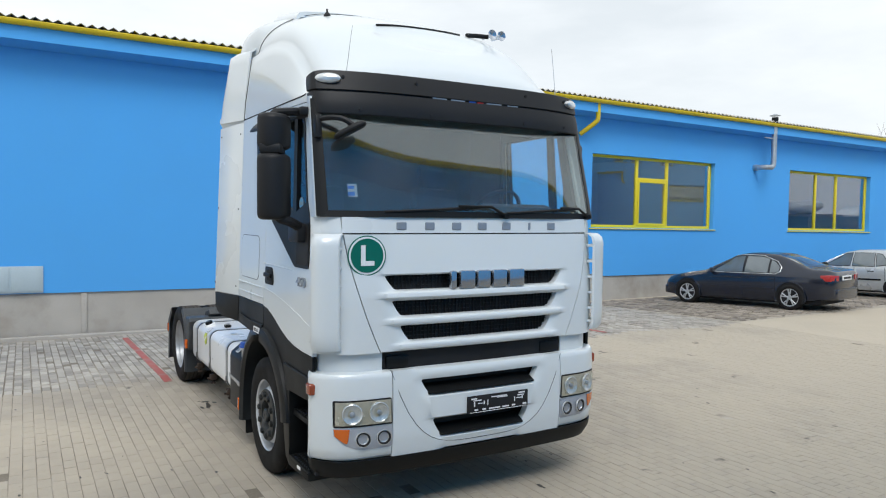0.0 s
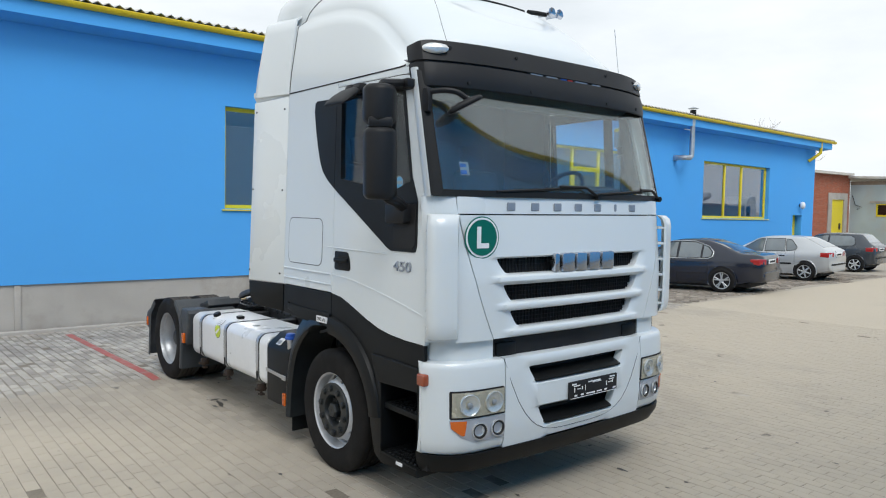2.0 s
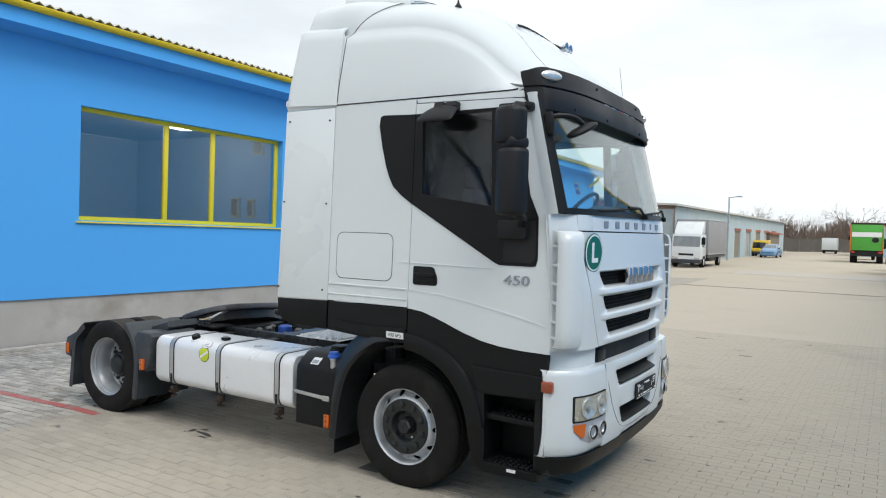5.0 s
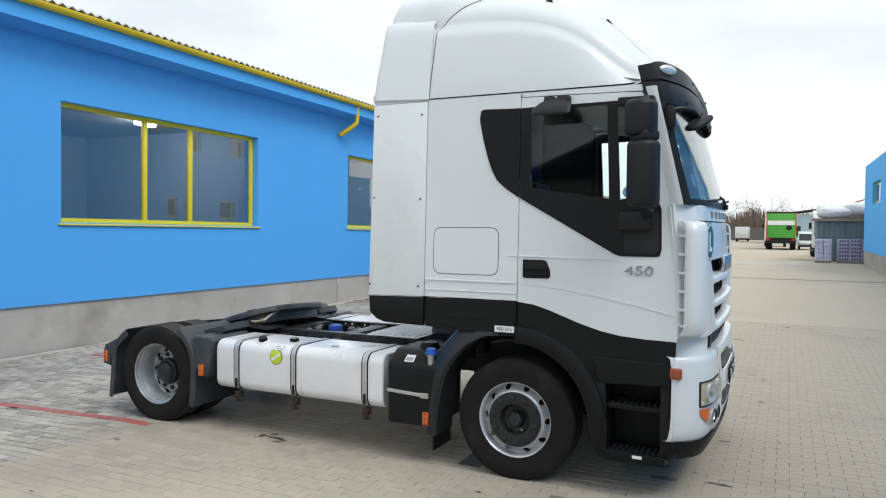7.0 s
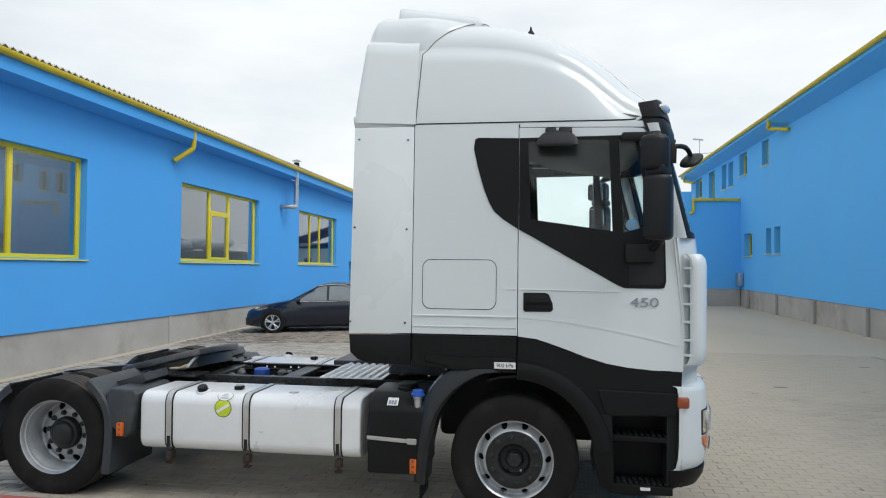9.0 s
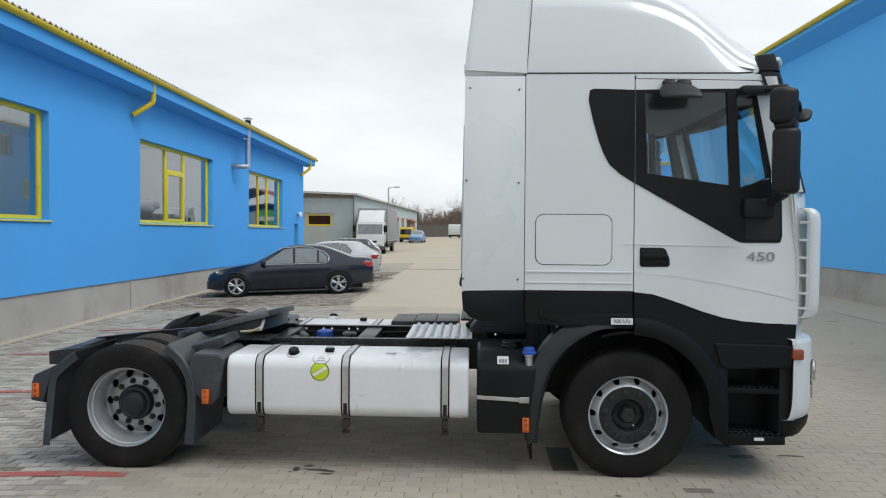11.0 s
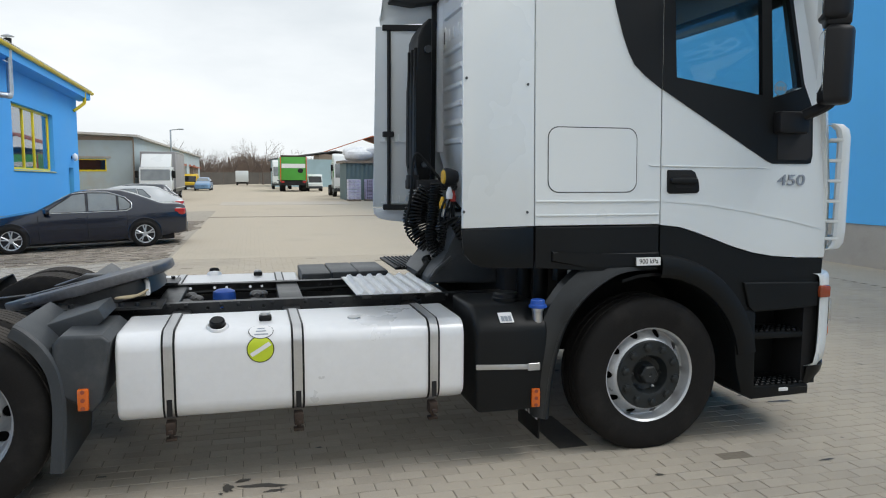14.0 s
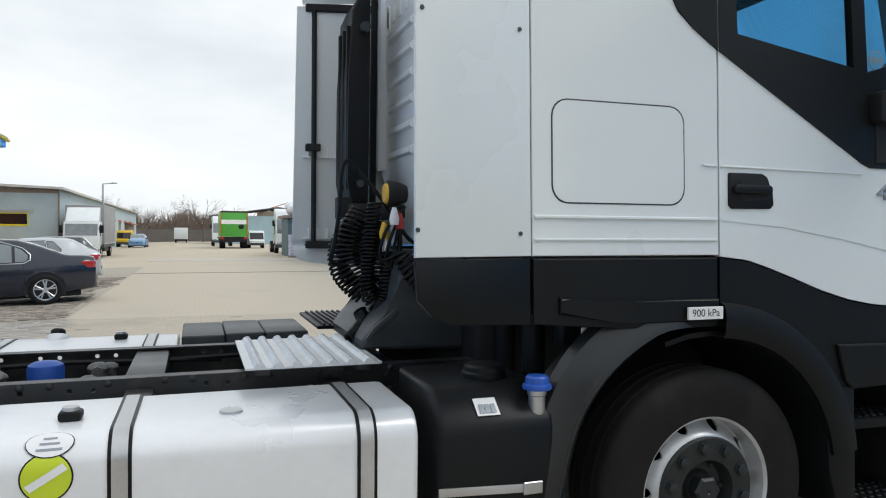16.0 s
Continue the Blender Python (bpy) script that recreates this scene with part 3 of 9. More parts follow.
    box(bm, (U0 + 0.35, WALL + 0.01, 4.55), (U1 - 0.35, 7.5, 4.6))
    part("room_ceiling", bm, M_ROOMWALL, hall, smooth=0)
    bm = B()
    box(bm, (U0 + 0.35, 7.5, 1.004), (U1 - 0.35, 7.55, 4.546))
    part("room_wall", bm, M_ROOMWALL, hall, smooth=0)
    for u in (0.6, 8.2, 17.0):
        bm = B()
        box(bm, (u, WALL + 0.012, 1.004), (u + 0.1, 7.49, 4.546))
        part("partition", bm, M_ROOMWALL, hall, smooth=0)
    for u, y in ((3.0, 2.6), (6.1, 2.9), (12.6, 3.2), (13.6, 1.8), (21.8, 2.2), (22.7, 3.3)):
        bm = B()
        prism(bm, rrect(u - 0.3, u + 0.3, y - 0.09, y + 0.09, 0.08, 4), "z", 4.40, 4.545, 0.01)
        part("ceiling_lamp", bm, M_TUBE, hall, "lit white ceiling lamp seen through the window")
        la = new("lamp_light", bpy.data.lights.new("lamp_light", "POINT"))
        la.data.energy, la.data.shadow_soft_size, la.data.color = 70.0, 0.05, (1.0, 0.97, 0.92)
        la.parent = hall
        la.location = (u, y, 4.33)
    window_unit(hall, 1.635, 6.70, SILL, HEAD, 0.15, (3.56, 4.75), name="window_1", label="wide three-pane window with a yellow frame, lamps lit inside")
    window_unit(hall, 10.56, 15.64, SILL, HEAD, 0.15, (12.43, 13.68), (12.43, 13.68, 3.44), name="window_2", label="three-pane window with a yellow frame and a tilting middle sash")
    window_unit(hall, 19.45, 24.40, SILL, HEAD, 0.15, (21.2, 22.45), name="window_3", label="three-pane window with a slim yellow frame")
    # yellow door by the corner, globe lamp over it
    d = thing("door_1", label="narrow yellow door standing in a blue recess", kind="structure")
    d.parent = hall
    bm = B()
    box(bm, (26.46, -0.012, 0.1), (26.55, 0.3, 2.28), 0.005)
    box(bm, (27.40, -0.012, 0.1), (27.48, 0.3, 2.28), 0.005)
    box(bm, (26.551, -0.012, 2.2), (27.399, 0.3, 2.28), 0.005)
    part("door_frame", bm, M_BLUEWALL, d)
    bm = B()
    box(bm, (26.552, 0.27, 0.1), (27.398, 0.31, 2.199), 0.008)
    part("door_leaf", bm, M_YELLOW, d)
    lamp = thing("wall_lamp", HALL, label="round white globe lamp on the blue wall", category="lamp")
    bm = B()
    ball(bm, (27.15, -0.14, 2.62), (0.13, 0.11, 0.16))
    part("globe", bm, M_SIGNWHITE, lamp)
    bm = B()
    cyl(bm, (27.15, -0.05, 2.62), (27.15, 0.0, 2.62), 0.05)
    part("wall_bracket", bm, M_BLACK, lamp)
    # flue
    fl = thing("flue_pipe", HALL, label="galvanised steel flue rising past the eave", category="flue")
    bm = B()
    tube(bm, smooth_path([(17.55, 0.0, 4.03), (17.55, -0.1, 4.03)], 2), 0.10, 14)
    part("wall_collar", bm, M_PIPE, fl)
    bm = B()
    tube(bm, [(17.55, -0.05, 4.03), (17.56, -0.28, 4.03), (17.62, -0.38, 4.03), (17.84, -0.42, 4.04), (17.91, -0.42, 4.09), (17.93, -0.42, 4.2), (17.93, -0.42, 5.4)], 0.085, 14)
    part("pipe", bm, M_PIPE, fl)
    bm = B()
    tube(bm, [(17.93, -0.42, 5.4), (17.93, -0.42, 5.64)], 0.10, 14)
    part("flue_head", bm, M_BLACK, fl)
    bm = B()
    turn(bm, [(0.0, 5.76), (0.17, 5.70), (0.17, 5.69), (0.0, 5.71)], (17.93, -0.42, 0), "z", 16)
    part("rain_cap", bm, M_PIPE, fl)
    for z in (4.95,):
        bm = B()
        box(bm, (17.45, -0.43, z), (17.93, -0.40, z + 0.03))
        part("stay", bm, M_PIPE, fl)
    # meter box
    mb = thing("meter_box", HALL, label="pale grey steel meter cabinet flush in the blue wall", category="cabinet")
    bm = B()
    box(bm, (-4.0, -0.03, 0.67), (-2.67, -0.004, 1.155), 0.008)
    part("body", bm, M_METER, mb)
    for a, b in ((-3.96, -3.21), (-3.17, -2.71)):
        bm = B()
        box(bm, (a, -0.042, 0.70), (b, -0.031, 1.125), 0.006)
        part("door", bm, M_METER, mb)
    # kerb strip at the foot
    bm = B()
    box(bm, (U0, -0.20, -0.45), (U1, -0.05, -0.112), 0.012)
    part("footing_strip", bm, M_PLINTH, hall, "narrow concrete kerb at the wall's foot", 0)
    # dark brown strip drawn in the gap behind the kerb
    bm = B()
    box(bm, (U0, -0.049, -0.45), (U1, 0.03, -0.125))
    part("footing_gap", bm, M_GAPSTRIP, hall, "dark strip in the gap behind the kerb", 0)


build_hall()


# ---- tall blue building opposite ----
# workshop blue lifted in the colour to offset the weak light on this wall
M_BLUEWALL2 = mat("lifted_blue_stucco", (0.115, 0.46, 0.91), 0.88, var=0.035, size=0.5, fine=95, bump=0.18, spec=0.2, dirt=((0.10, 0.42, 0.85), 0.35, 0.35))


def build_office():
    o = thing("office_building", pose(0, -8.65, 0), "two-storey blue stucco building with small windows and yellow eaves", "building", kind="structure")
    x0, x1, top = -18.0, 40.6, 7.5
    small = [(37.2, 39.1, 5.87, 7.0), (33.8, 35.3, 5.40, 7.0), (31.1, 32.1, 5.72, 6.97), (29.7, 30.65, 5.72, 6.92), (27.15, 28.5, 6.0, 7.0), (23.85, 24.8, 6.0, 7.02),
             (26.3, 27.6, 2.30, 3.31), (23.5, 24.2, 2.38, 3.40), (22.3, 23.05, 2.37, 3.41)]
    bm = B()
    plate(bm, [(x0, 0.8), (x1, 0.8), (x1, top), (x0, top)], [[(a, c), (b, c), (b, d), (a, d)] for a, b, c, d in small], "y", 0.0, -0.35)
    part("wall", bm, M_BLUEWALL2, o, smooth=0)
    bm = B()
    box(bm, (x0, -0.34, -0.4), (x1, -0.03, 0.796))
    part("plinth", bm, M_PLINTH, o, "stained grey concrete plinth", 0)
    for u in (14.6, 18.7, 22.8, 26.9):
        bm = B()
        box(bm, (u - 0.12, -0.029, -0.3), (u + 0.12, 0.08, 0.78), 0.015)
        part("buttress", bm, M_PLINTH, o)
    bm = B()
    box(bm, (x0, -9.0, -0.4), (x0 + 0.3, -0.36, top))
    part("end_wall", bm, M_BLUEWALL2, o, smooth=0)
    bm = B()
    box(bm, (x1 - 0.3, -9.0, -0.4), (x1, -0.36, top))
    part("end_wall", bm, M_BLUEWALL2, o, smooth=0)
    bm = B()
    box(bm, (x0, -9.3, -0.4), (x1, -9.004, top))
    part("back_wall", bm, M_BLUEWALL2, o, smooth=0)
    bm = B()
    prism(bm, [(0.55, top), (0.55, top - 0.14), (0.004, top - 0.42), (0.004, top)], "x", x0 - 0.4, x1 + 0.6, 0.01)
    part("eave_box", bm, M_BLUEWALL2, o)
    bm = B()
    prof = [(0.60 + 0.08 * math.cos(radians(a)), top + 0.05 + 0.09 * math.sin(radians(a))) for a in range(180, 361, 20)]
    prof += [(y * 0.9 + 0.06, z + 0.012) for y, z in prof[::-1]]
    prism(bm, prof, "x", x0 - 0.4, x1 + 0.7)
    part("gutter", bm, M_GUTTER, o)
    bm = B()
    prism(bm, [(0.62, top + 0.1), (-4.5, top + 1.5), (-9.8, top + 0.1), (-9.8, top + 0.02), (0.62, top + 0.02)], "x", x0 - 0.4, x1 + 0.6)
    part("roof", bm, M_ROOFSHEET, o)
    for u in (22.0, 40.2):
        bm = B()
        tube(bm, smooth_path([(u, 0.5, top), (u, 0.5, top - 0.3), (u + 0.1, 0.45, top - 0.42), (u - 0.9, 0.05, top - 0.62)], 6), 0.07, 10)
        part("downpipe", bm, M_GUTTER, o)
    for k, (a, b, c, d) in enumerate(small):
        w = thing("window_%d" % (k + 10), label="small yellow-framed window deep in the blue wall", kind="structure")
        w.parent = o
        bm = B()
        t = 0.07
        plate(bm, [(a, c), (b, c), (b, d), (a, d)], [[(a + t, c + t), (b - t, c + t), (b - t, d - t), (a + t, d - t)]], "y", -0.22, -0.28)
        part("window_frame", bm, M_YELLOW, w)
        bm = B()
        box(bm, (a + t, -0.255, c + t), (b - t, -0.25, d - t))
        part("pane", bm, M_PANE, w)
        bm = B()
        box(bm, (a - 0.05, -0.2, c - 0.04), (b + 0.05, 0.05, c - 0.004), 0.005)
        part("window_sill", bm, M_SILL, w)
    bm = B()
    box(bm, (x0 + 0.4, -1.6, 0.8), (x1 - 0.4, -1.5, top - 0.1))
    part("inner_wall", bm, M_INTERIOR, o, smooth=0)
    # low annex with a flat roof
    bm = B()
    ax0, ax1, ay, at = 28.3, 38.4, 3.05, 4.96
    plate(bm, [(ax0, 0.8), (ax1, 0.8), (ax1, at + 0.35), (ax0, at + 0.35)], [[(31.2, 3.18), (34.6, 3.18), (34.6, 4.23), (31.2, 4.23)]], "y", ay, ay - 0.3)
    part("annex_wall", bm, M_BLUEWALL2, o, smooth=0)
    bm = B()
    prism(bm, [(0.004, 0.8), (ay - 0.304, 0.8), (ay - 0.304, at + 0.35), (ay - 0.9, at + 0.35), (ay - 0.9, at), (0.004, at - 0.12)], "x", ax0, ax0 + 0.3)
    part("annex_wall", bm, M_BLUEWALL2, o, smooth=0)
    bm = B()
    box(bm, (ax0 + 0.03, 0.004, -0.3), (ax1, ay - 0.03, 0.796))
    part("annex_plinth", bm, M_PLINTH, o, smooth=0)
    bm = B()
    box(bm, (ax0 + 0.31, 0.01, at - 0.25), (ax1, ay - 0.31, at - 0.1))
    part("annex_roof", bm, M_ROOFSHEET, o, smooth=0)
    bm = B()
    box(bm, (ax0 - 0.1, 0.02, at - 0.1), (ax0 - 0.004, ay - 0.9, at + 0.02), 0.01)
    part("annex_gutter", bm, M_GUTTER, o)
    bm = B()
    tube(bm, smooth_path([(ax0 - 0.06, ay - 0.95, at), (ax0 - 0.06, ay - 0.95, at - 0.55), (ax0 - 0.04, ay - 0.8, at - 0.7)], 5), 0.06, 10)
    part("annex_downpipe", bm, M_GUTTER, o)
    bm = B()
    box(bm, (31.25, ay - 0.2, 3.23), (34.55, ay - 0.15, 4.18))
    part("annex_window", bm, M_YELLOW, o)
    bm = B()
    box(bm, (31.35, ay - 0.149, 3.31), (34.45, ay - 0.145, 4.10))
    part("annex_pane", bm, M_PANE, o)
    # roof aerial
    bm = B()
    tube(bm, [(39.0, -0.2, top + 0.1), (39.0, -0.2, top + 2.0)], 0.025, 6)
    tube(bm, [(39.0, -1.0, top + 1.2), (39.0, 0.6, top + 1.05)], 0.02, 6)
    tube(bm, [(38.8, -0.35, top + 1.95), (39.4, 0.1, top + 2.1)], 0.05, 6)
    part("aerial", bm, M_PIPE, o)
    bm = B()
    box(bm, (27.6, 0.02, 0.95), (28.1, 0.25, 1.55), 0.02)
    part("meter_box", bm, M_PIPE, o)


build_office()


# ---- white tractor unit ----
# x runs across (the kerb side at -x), -y is ahead, the front axle lies at y = AXF
AXF, AXR, TYRE, HUBZ = 0.058, 3.89, 0.484, 0.472
truck = thing("tractor_unit", pose(0, 0, 0), "white high-roof tractor unit with black lower trim, parked on paving", "truck")


def lean(bm, s):
    """Side sheets built at x = 0 go to the cab's side s, which tips inwards with height."""
    for v in bm.verts:
        v.co.x = s * (1.255 - v.co.x - 0.034 * max(0.0, v.co.z - 1.2))
    return bm


def side_prism(name, pts, s, material, d0=0.0, d1=0.03, bevel=0.0, label="", owner=None):
    bm = B()
    prism(bm, pts, "x", d0, d1, bevel)
    return part(name, lean(bm, s), material, owner or truck, label, 20)


def side_plate(name, pts, holes, s, material, d0=0.0, d1=0.03, label="", owner=None):
    bm = B()
    plate(bm, pts, holes, "x", d0, d1)
    return part(name, lean(bm, s), material, owner or truck, label, 20)


DOOR_LOW = [(0.0345, 1.405), (-0.10, 1.390), (-0.216, 1.355), (-0.34, 1.312), (-0.47, 1.265), (-0.62, 1.222), (-0.765, 1.197), (-0.95, 1.183), (-1.158, 1.180)]
TRIM = [(0.0325, 2.905), (-0.84, 2.915), (-0.963, 2.28), (-1.035, 2.12), (-1.041, 1.83), (-1.028, 1.782), (-1.0, 1.777), (-0.745, 1.777), (-0.70, 1.795), (0.0325, 2.21)]
WIN = [(-0.033, 2.882), (-0.633, 2.892), (-0.66, 2.198), (-0.056, 2.286)]
VENT = [(-0.702, 2.889), (-0.822, 2.86), (-0.945, 2.25), (-0.736, 2.185)]
QUARTER = [(0.0375, 2.905), (0.345, 2.914), (0.372, 2.90), (0.381, 2.83), (0.345, 2.67), (0.30, 2.516), (0.262, 2.42), (0.222, 2.347), (0.15, 2.285), (0.0375, 2.21)]


def cab_side(s):
    far = s > 0
    back = [(0.845, 1.41), (0.845, 3.018), (0.0405, 3.016), (0.0405, 1.41)]
    side_prism("side_panel", back, s, M_WHITE, 0.0, 0.03, 0.004)
    # sill rail under the side panel
    side_prism("sill_rail", [(0.84, 1.545), (0.84, 1.557), (0.05, 1.556), (0.05, 1.544)], s, M_WHITE, -0.008, 0.002, 0.003)
    side_prism("sill_rail", [(0.84, 1.465), (0.84, 1.474), (0.05, 1.474), (0.05, 1.465)], s, M_WHITE, -0.006, 0.002, 0.002)
    # storage hatch: a thin dark gap with the flap inside it
    side_prism("hatch_gap", rrect(0.1975, 0.7685, 1.5995, 1.9805, 0.065), s, M_GREYPL, -0.0012, 0.001)
    h = side_prism("storage_hatch", rrect(0.203, 0.763, 1.605, 1.975, 0.061), s, M_WHITE, -0.0025, 0.001, 0.0015, "flush white storage hatch")
    # door
    door = side_plate("door", DOOR_LOW + [(-1.158, 1.52), (-1.140, 1.90), (-1.115, 2.15), (-0.905, 2.93), (-0.88, 2.965), (-0.80, 2.972), (0.0345, 2.985)],
                      [[(0.0, 2.895), (-0.835, 2.905), (-0.955, 2.26), (-0.72, 2.15), (0.0, 2.235)]], s, M_WHITE, 0.0, 0.035)
    side_plate("window_trim", TRIM, [WIN, VENT], s, M_BLACK, -0.006, 0.03, "matt black window surround", door)
    bm = B()
    prism(bm, WIN, "x", 0.012, 0.016)
    p = part("window_glass", lean(bm, s), M_SIDEGLASS, door, "", 0)
    p.visible_shadow = False
    bm = B()
    prism(bm, VENT, "x", 0.010, 0.014)
    p = part("quarter_glass", lean(bm, s), M_SIDEGLASS, door, "", 0)
    p.visible_shadow = False
    side_prism("quarter_trim", QUARTER, s, M_BLACK, -0.006, 0.004, 0.003, "matt black panel behind the door window")
    side_prism("dark_pane", [(-0.775, 1.80), (-0.775, 2.06), (-1.02, 2.10), (-1.027, 1.83), (-0.995, 1.80)], s, M_DARK, -0.010, -0.005, 0.002, "glossy black pane under the window", door)
    # door swage lines
    curve = [(0.03, 1.556), (-0.25, 1.535), (-0.55, 1.490), (-0.85, 1.435), (-1.13, 1.372)]
    bm = B()
    for (y0, z0), (y1, z1) in zip(curve, curve[1:]):
        prism(bm, [(y0, z0), (y1, z1), (y1, z1 - 0.012), (y0, z0 - 0.010)], "x", -0.003, 0.004)
    part("crease", lean(bm, s), M_WHITE, door)
    side_prism("door_crease", [(0.03, 1.763), (-0.70, 1.753), (-0.70, 1.747), (0.03, 1.755)], s, M_WHITE, -0.006, 0.002, 0.002, "", door)
    side_prism("panel_crease", [(0.12, 1.763), (0.045, 1.763), (0.045, 1.755), (0.10, 1.755)], s, M_WHITE, -0.006, 0.002, 0.002)
    # handle
    bm = B()
    prism(bm, [(-0.005, 1.728), (-0.012, 1.735), (-0.17, 1.735), (-0.195, 1.722), (-0.222, 1.66), (-0.226, 1.61), (-0.21, 1.594), (-0.02, 1.592), (-0.005, 1.605)], "x", -0.008, 0.01, 0.005)
    hd = part("door_handle", lean(bm, s), M_BLACK, door, "black door handle in its bowl")
    bm = B()
    prism(bm, rrect(-0.195, -0.06, 1.625, 1.712, 0.02, 3), "x", -0.0095, -0.008)
    part("bowl", lean(bm, s), M_DARK, hd)
    bm = B()
    prism(bm, rrect(-0.205, -0.02, 1.652, 1.688, 0.015, 3), "x", -0.03, -0.010, 0.008)
    part("grip", lean(bm, s), M_BLACK, hd)
    # model number
    if not far:
        lettering("model_number", "450", 0.098, pose(-1.2440, -0.885, 1.672, 90, 0, -90) @ Matrix.Diagonal((1.42, 1, 1, 1)), M_GREYBADGE, door, 0.005, "grey raised model number", 0.04)
    # black skirt with a rolled arch
    arch = [(AXF - 0.64 * math.cos(radians(a)), 0.49 + 0.64 * math.sin(radians(a))) for a in range(36, 92, 8)]
    front = [(-1.152, 1.172), (-1.14, 0.855), (-0.56, 0.835)]
    top = [(y, z - 0.008) for y, z in DOOR_LOW]
    side_prism("door_skirt", [(0.032, 1.397)] + top[1:] + front + arch[:] + [(0.032, 1.13)], s, M_BLACK, 0.004, 0.03, 0.004, "black lower door panel")
    side_prism("cab_skirt", [(0.84, 1.402), (0.042, 1.402), (0.042, 1.13), (0.30, 1.13), (0.60, 1.15), (0.84, 1.165)], s, M_BLACK, 0.004, 0.03, 0.006, "black lower cab panel")
    bm = B()
    prism(bm, [(0.74, 1.262), (0.70, 1.247), (0.40, 1.238), (0.045, 1.243), (0.045, 1.15), (0.5, 1.16), (0.74, 1.2)], "x", -0.009, 0.012, 0.009, 4)
    part("skirt_rib", lean(bm, s), M_BLACK, truck)
    # arch flare, a swept lip
    rows = []
    for a in range(8, 90, 5):
        c, q = math.cos(radians(a)), math.sin(radians(a))
        rows.append([(d, AXF - r * c, 0.49 + r * q) for r, d in ((0.735, 0.004), (0.725, -0.022), (0.69, -0.034), (0.62, -0.034), (0.598, -0.02), (0.60, 0.03))])
    bm = B()
    grid(bm, rows)
    part("arch_flare", lean(bm, s), M_BLACK, truck, "black wheel-arch lip")
    # inner arch shell
    bm = B()
    rows = []
    for a in range(-10, 111, 10):
        c, q = math.cos(radians(a)), math.sin(radians(a))
        rows.append([(s * x, AXF - 0.60 * c, 0.49 + 0.60 * q) for x in (1.22, 0.6)])
    grid(bm, rows)
    thicken(bm, (0, 0, 0.02))
    part("inner_arch", bm, M_BLACK, truck)
    # lower cab panel ahead of the wheel
    side_prism("step_panel", [(-0.555, 1.035), (-1.140, 1.02), (-1.140, 0.862), (-0.64, 0.845), (-0.60, 0.88)], s, M_BLACK, -0.014, 0.006, 0.008)
    # steps
    st = part("step_well", lean(prism(B(), [(-0.50, 0.855), (-0.66, 0.855), (-0.675, 0.40), (-0.66, 0.33), (-1.09, 0.335), (-1.09, 0.28), (-0.66, 0.27), (-0.58, 0.32), (-0.53, 0.5)], "x", -0.004, 0.30, 0.01), s), M_BLACK, truck, "black plastic entry step well")
    bm = B()
    prism(bm, [(-0.66, 0.855), (-1.10, 0.855), (-1.10, 0.30), (-0.66, 0.30)], "x", 0.30, 0.34)
    part("well_back", lean(bm, s), M_BLACK, st)
    for z, d in ((0.70, 0.03), (0.355, -0.002)):
        part("step", step_tread(d, z, s), M_BLACK, st)
    bm = B()
    prism(bm, rrect(-0.93, -0.86, 0.312, 0.334, 0.004, 2), "x", -0.0085, -0.003)
    part("label_plate", lean(bm, s), M_SIGNWHITE, st)
    # added deep-black boxes that give the shut lines and step-well side their shade
    side_prism("shut_line", [(0.83, 1.2), (0.83, 3.2), (0.87, 3.2), (0.87, 1.2)], s, M_DARK, 0.034, 0.06)
    side_prism("shut_line", [(0.015, 1.2), (0.015, 2.99), (0.06, 2.99), (0.06, 1.2)], s, M_DARK, 0.038, 0.06)
    side_prism("shut_line", [(-1.05, 0.34), (-1.05, 1.03), (-1.16, 1.03), (-1.16, 0.34)], s, M_DARK, 0.028, 0.30)
    side_plate("door_lining", [(0.025, 1.42), (-1.09, 1.42), (-1.09, 2.12), (-0.88, 2.955), (0.025, 2.97)],
               [[(0.0, 2.89), (-0.83, 2.90), (-0.945, 2.26), (-0.72, 2.165), (0.0, 2.25)]], s, M_INTERIOR, 0.037, 0.075, "", door)
    # side marker at the bumper
    bm = B()
    prism(bm, rrect(-1.200, -1.115, 0.918, 0.998, 0.015, 3), "x", -0.035, 0.01, 0.012)
    part("side_marker", lean(bm, s), M_AMBERDARK, truck, "brown-orange marker lens")


def step_tread(d, z, s):
    """A tread with a row of raised grips."""
    bm = B()
    prism(bm, [(-0.665, z), (-1.085, z - 0.012), (-1.085, z - 0.05), (-0.665, z - 0.045)], "x", d, 0.30, 0.006)
    lean(bm, s)
    for i in range(9):
        for j in range(4):
            y = -0.71 - 0.042 * i
            x = s * (1.255 - d - 0.03 - 0.045 * j)
            box(bm, (x - 0.012, y - 0.014, z - 0.012), (x + 0.012, y + 0.014, z + 0.006), 0.003, 1)
    return bm


M_DARK = mat("deep_black", (0.006, 0.006, 0.007), 0.7, var=0.1)
for s_ in (-1, 1):
    cab_side(s_)


# front surfaces: y at a place across (x) and up (z)
def y_hood(x, z):
    a = abs(x)
    y = -1.385 + 0.05 * (a / 1.08) ** 2
    if a > 0.98:
        y += 0.155 * ((a - 0.98) / 0.27) ** 2.2
    return y + 0.095 * max(0.0, z - 1.6)


def y_bump(x, z):
    a = abs(x)
    y = -1.417 + 0.04 * a * a + 0.19 * max(0.0, (a - 0.74) / 0.53) ** 5
    return y + 0.10 * max(0.0, z - 0.97) + (0.2 * max(0.0, 0.62 - z) ** 1.2)


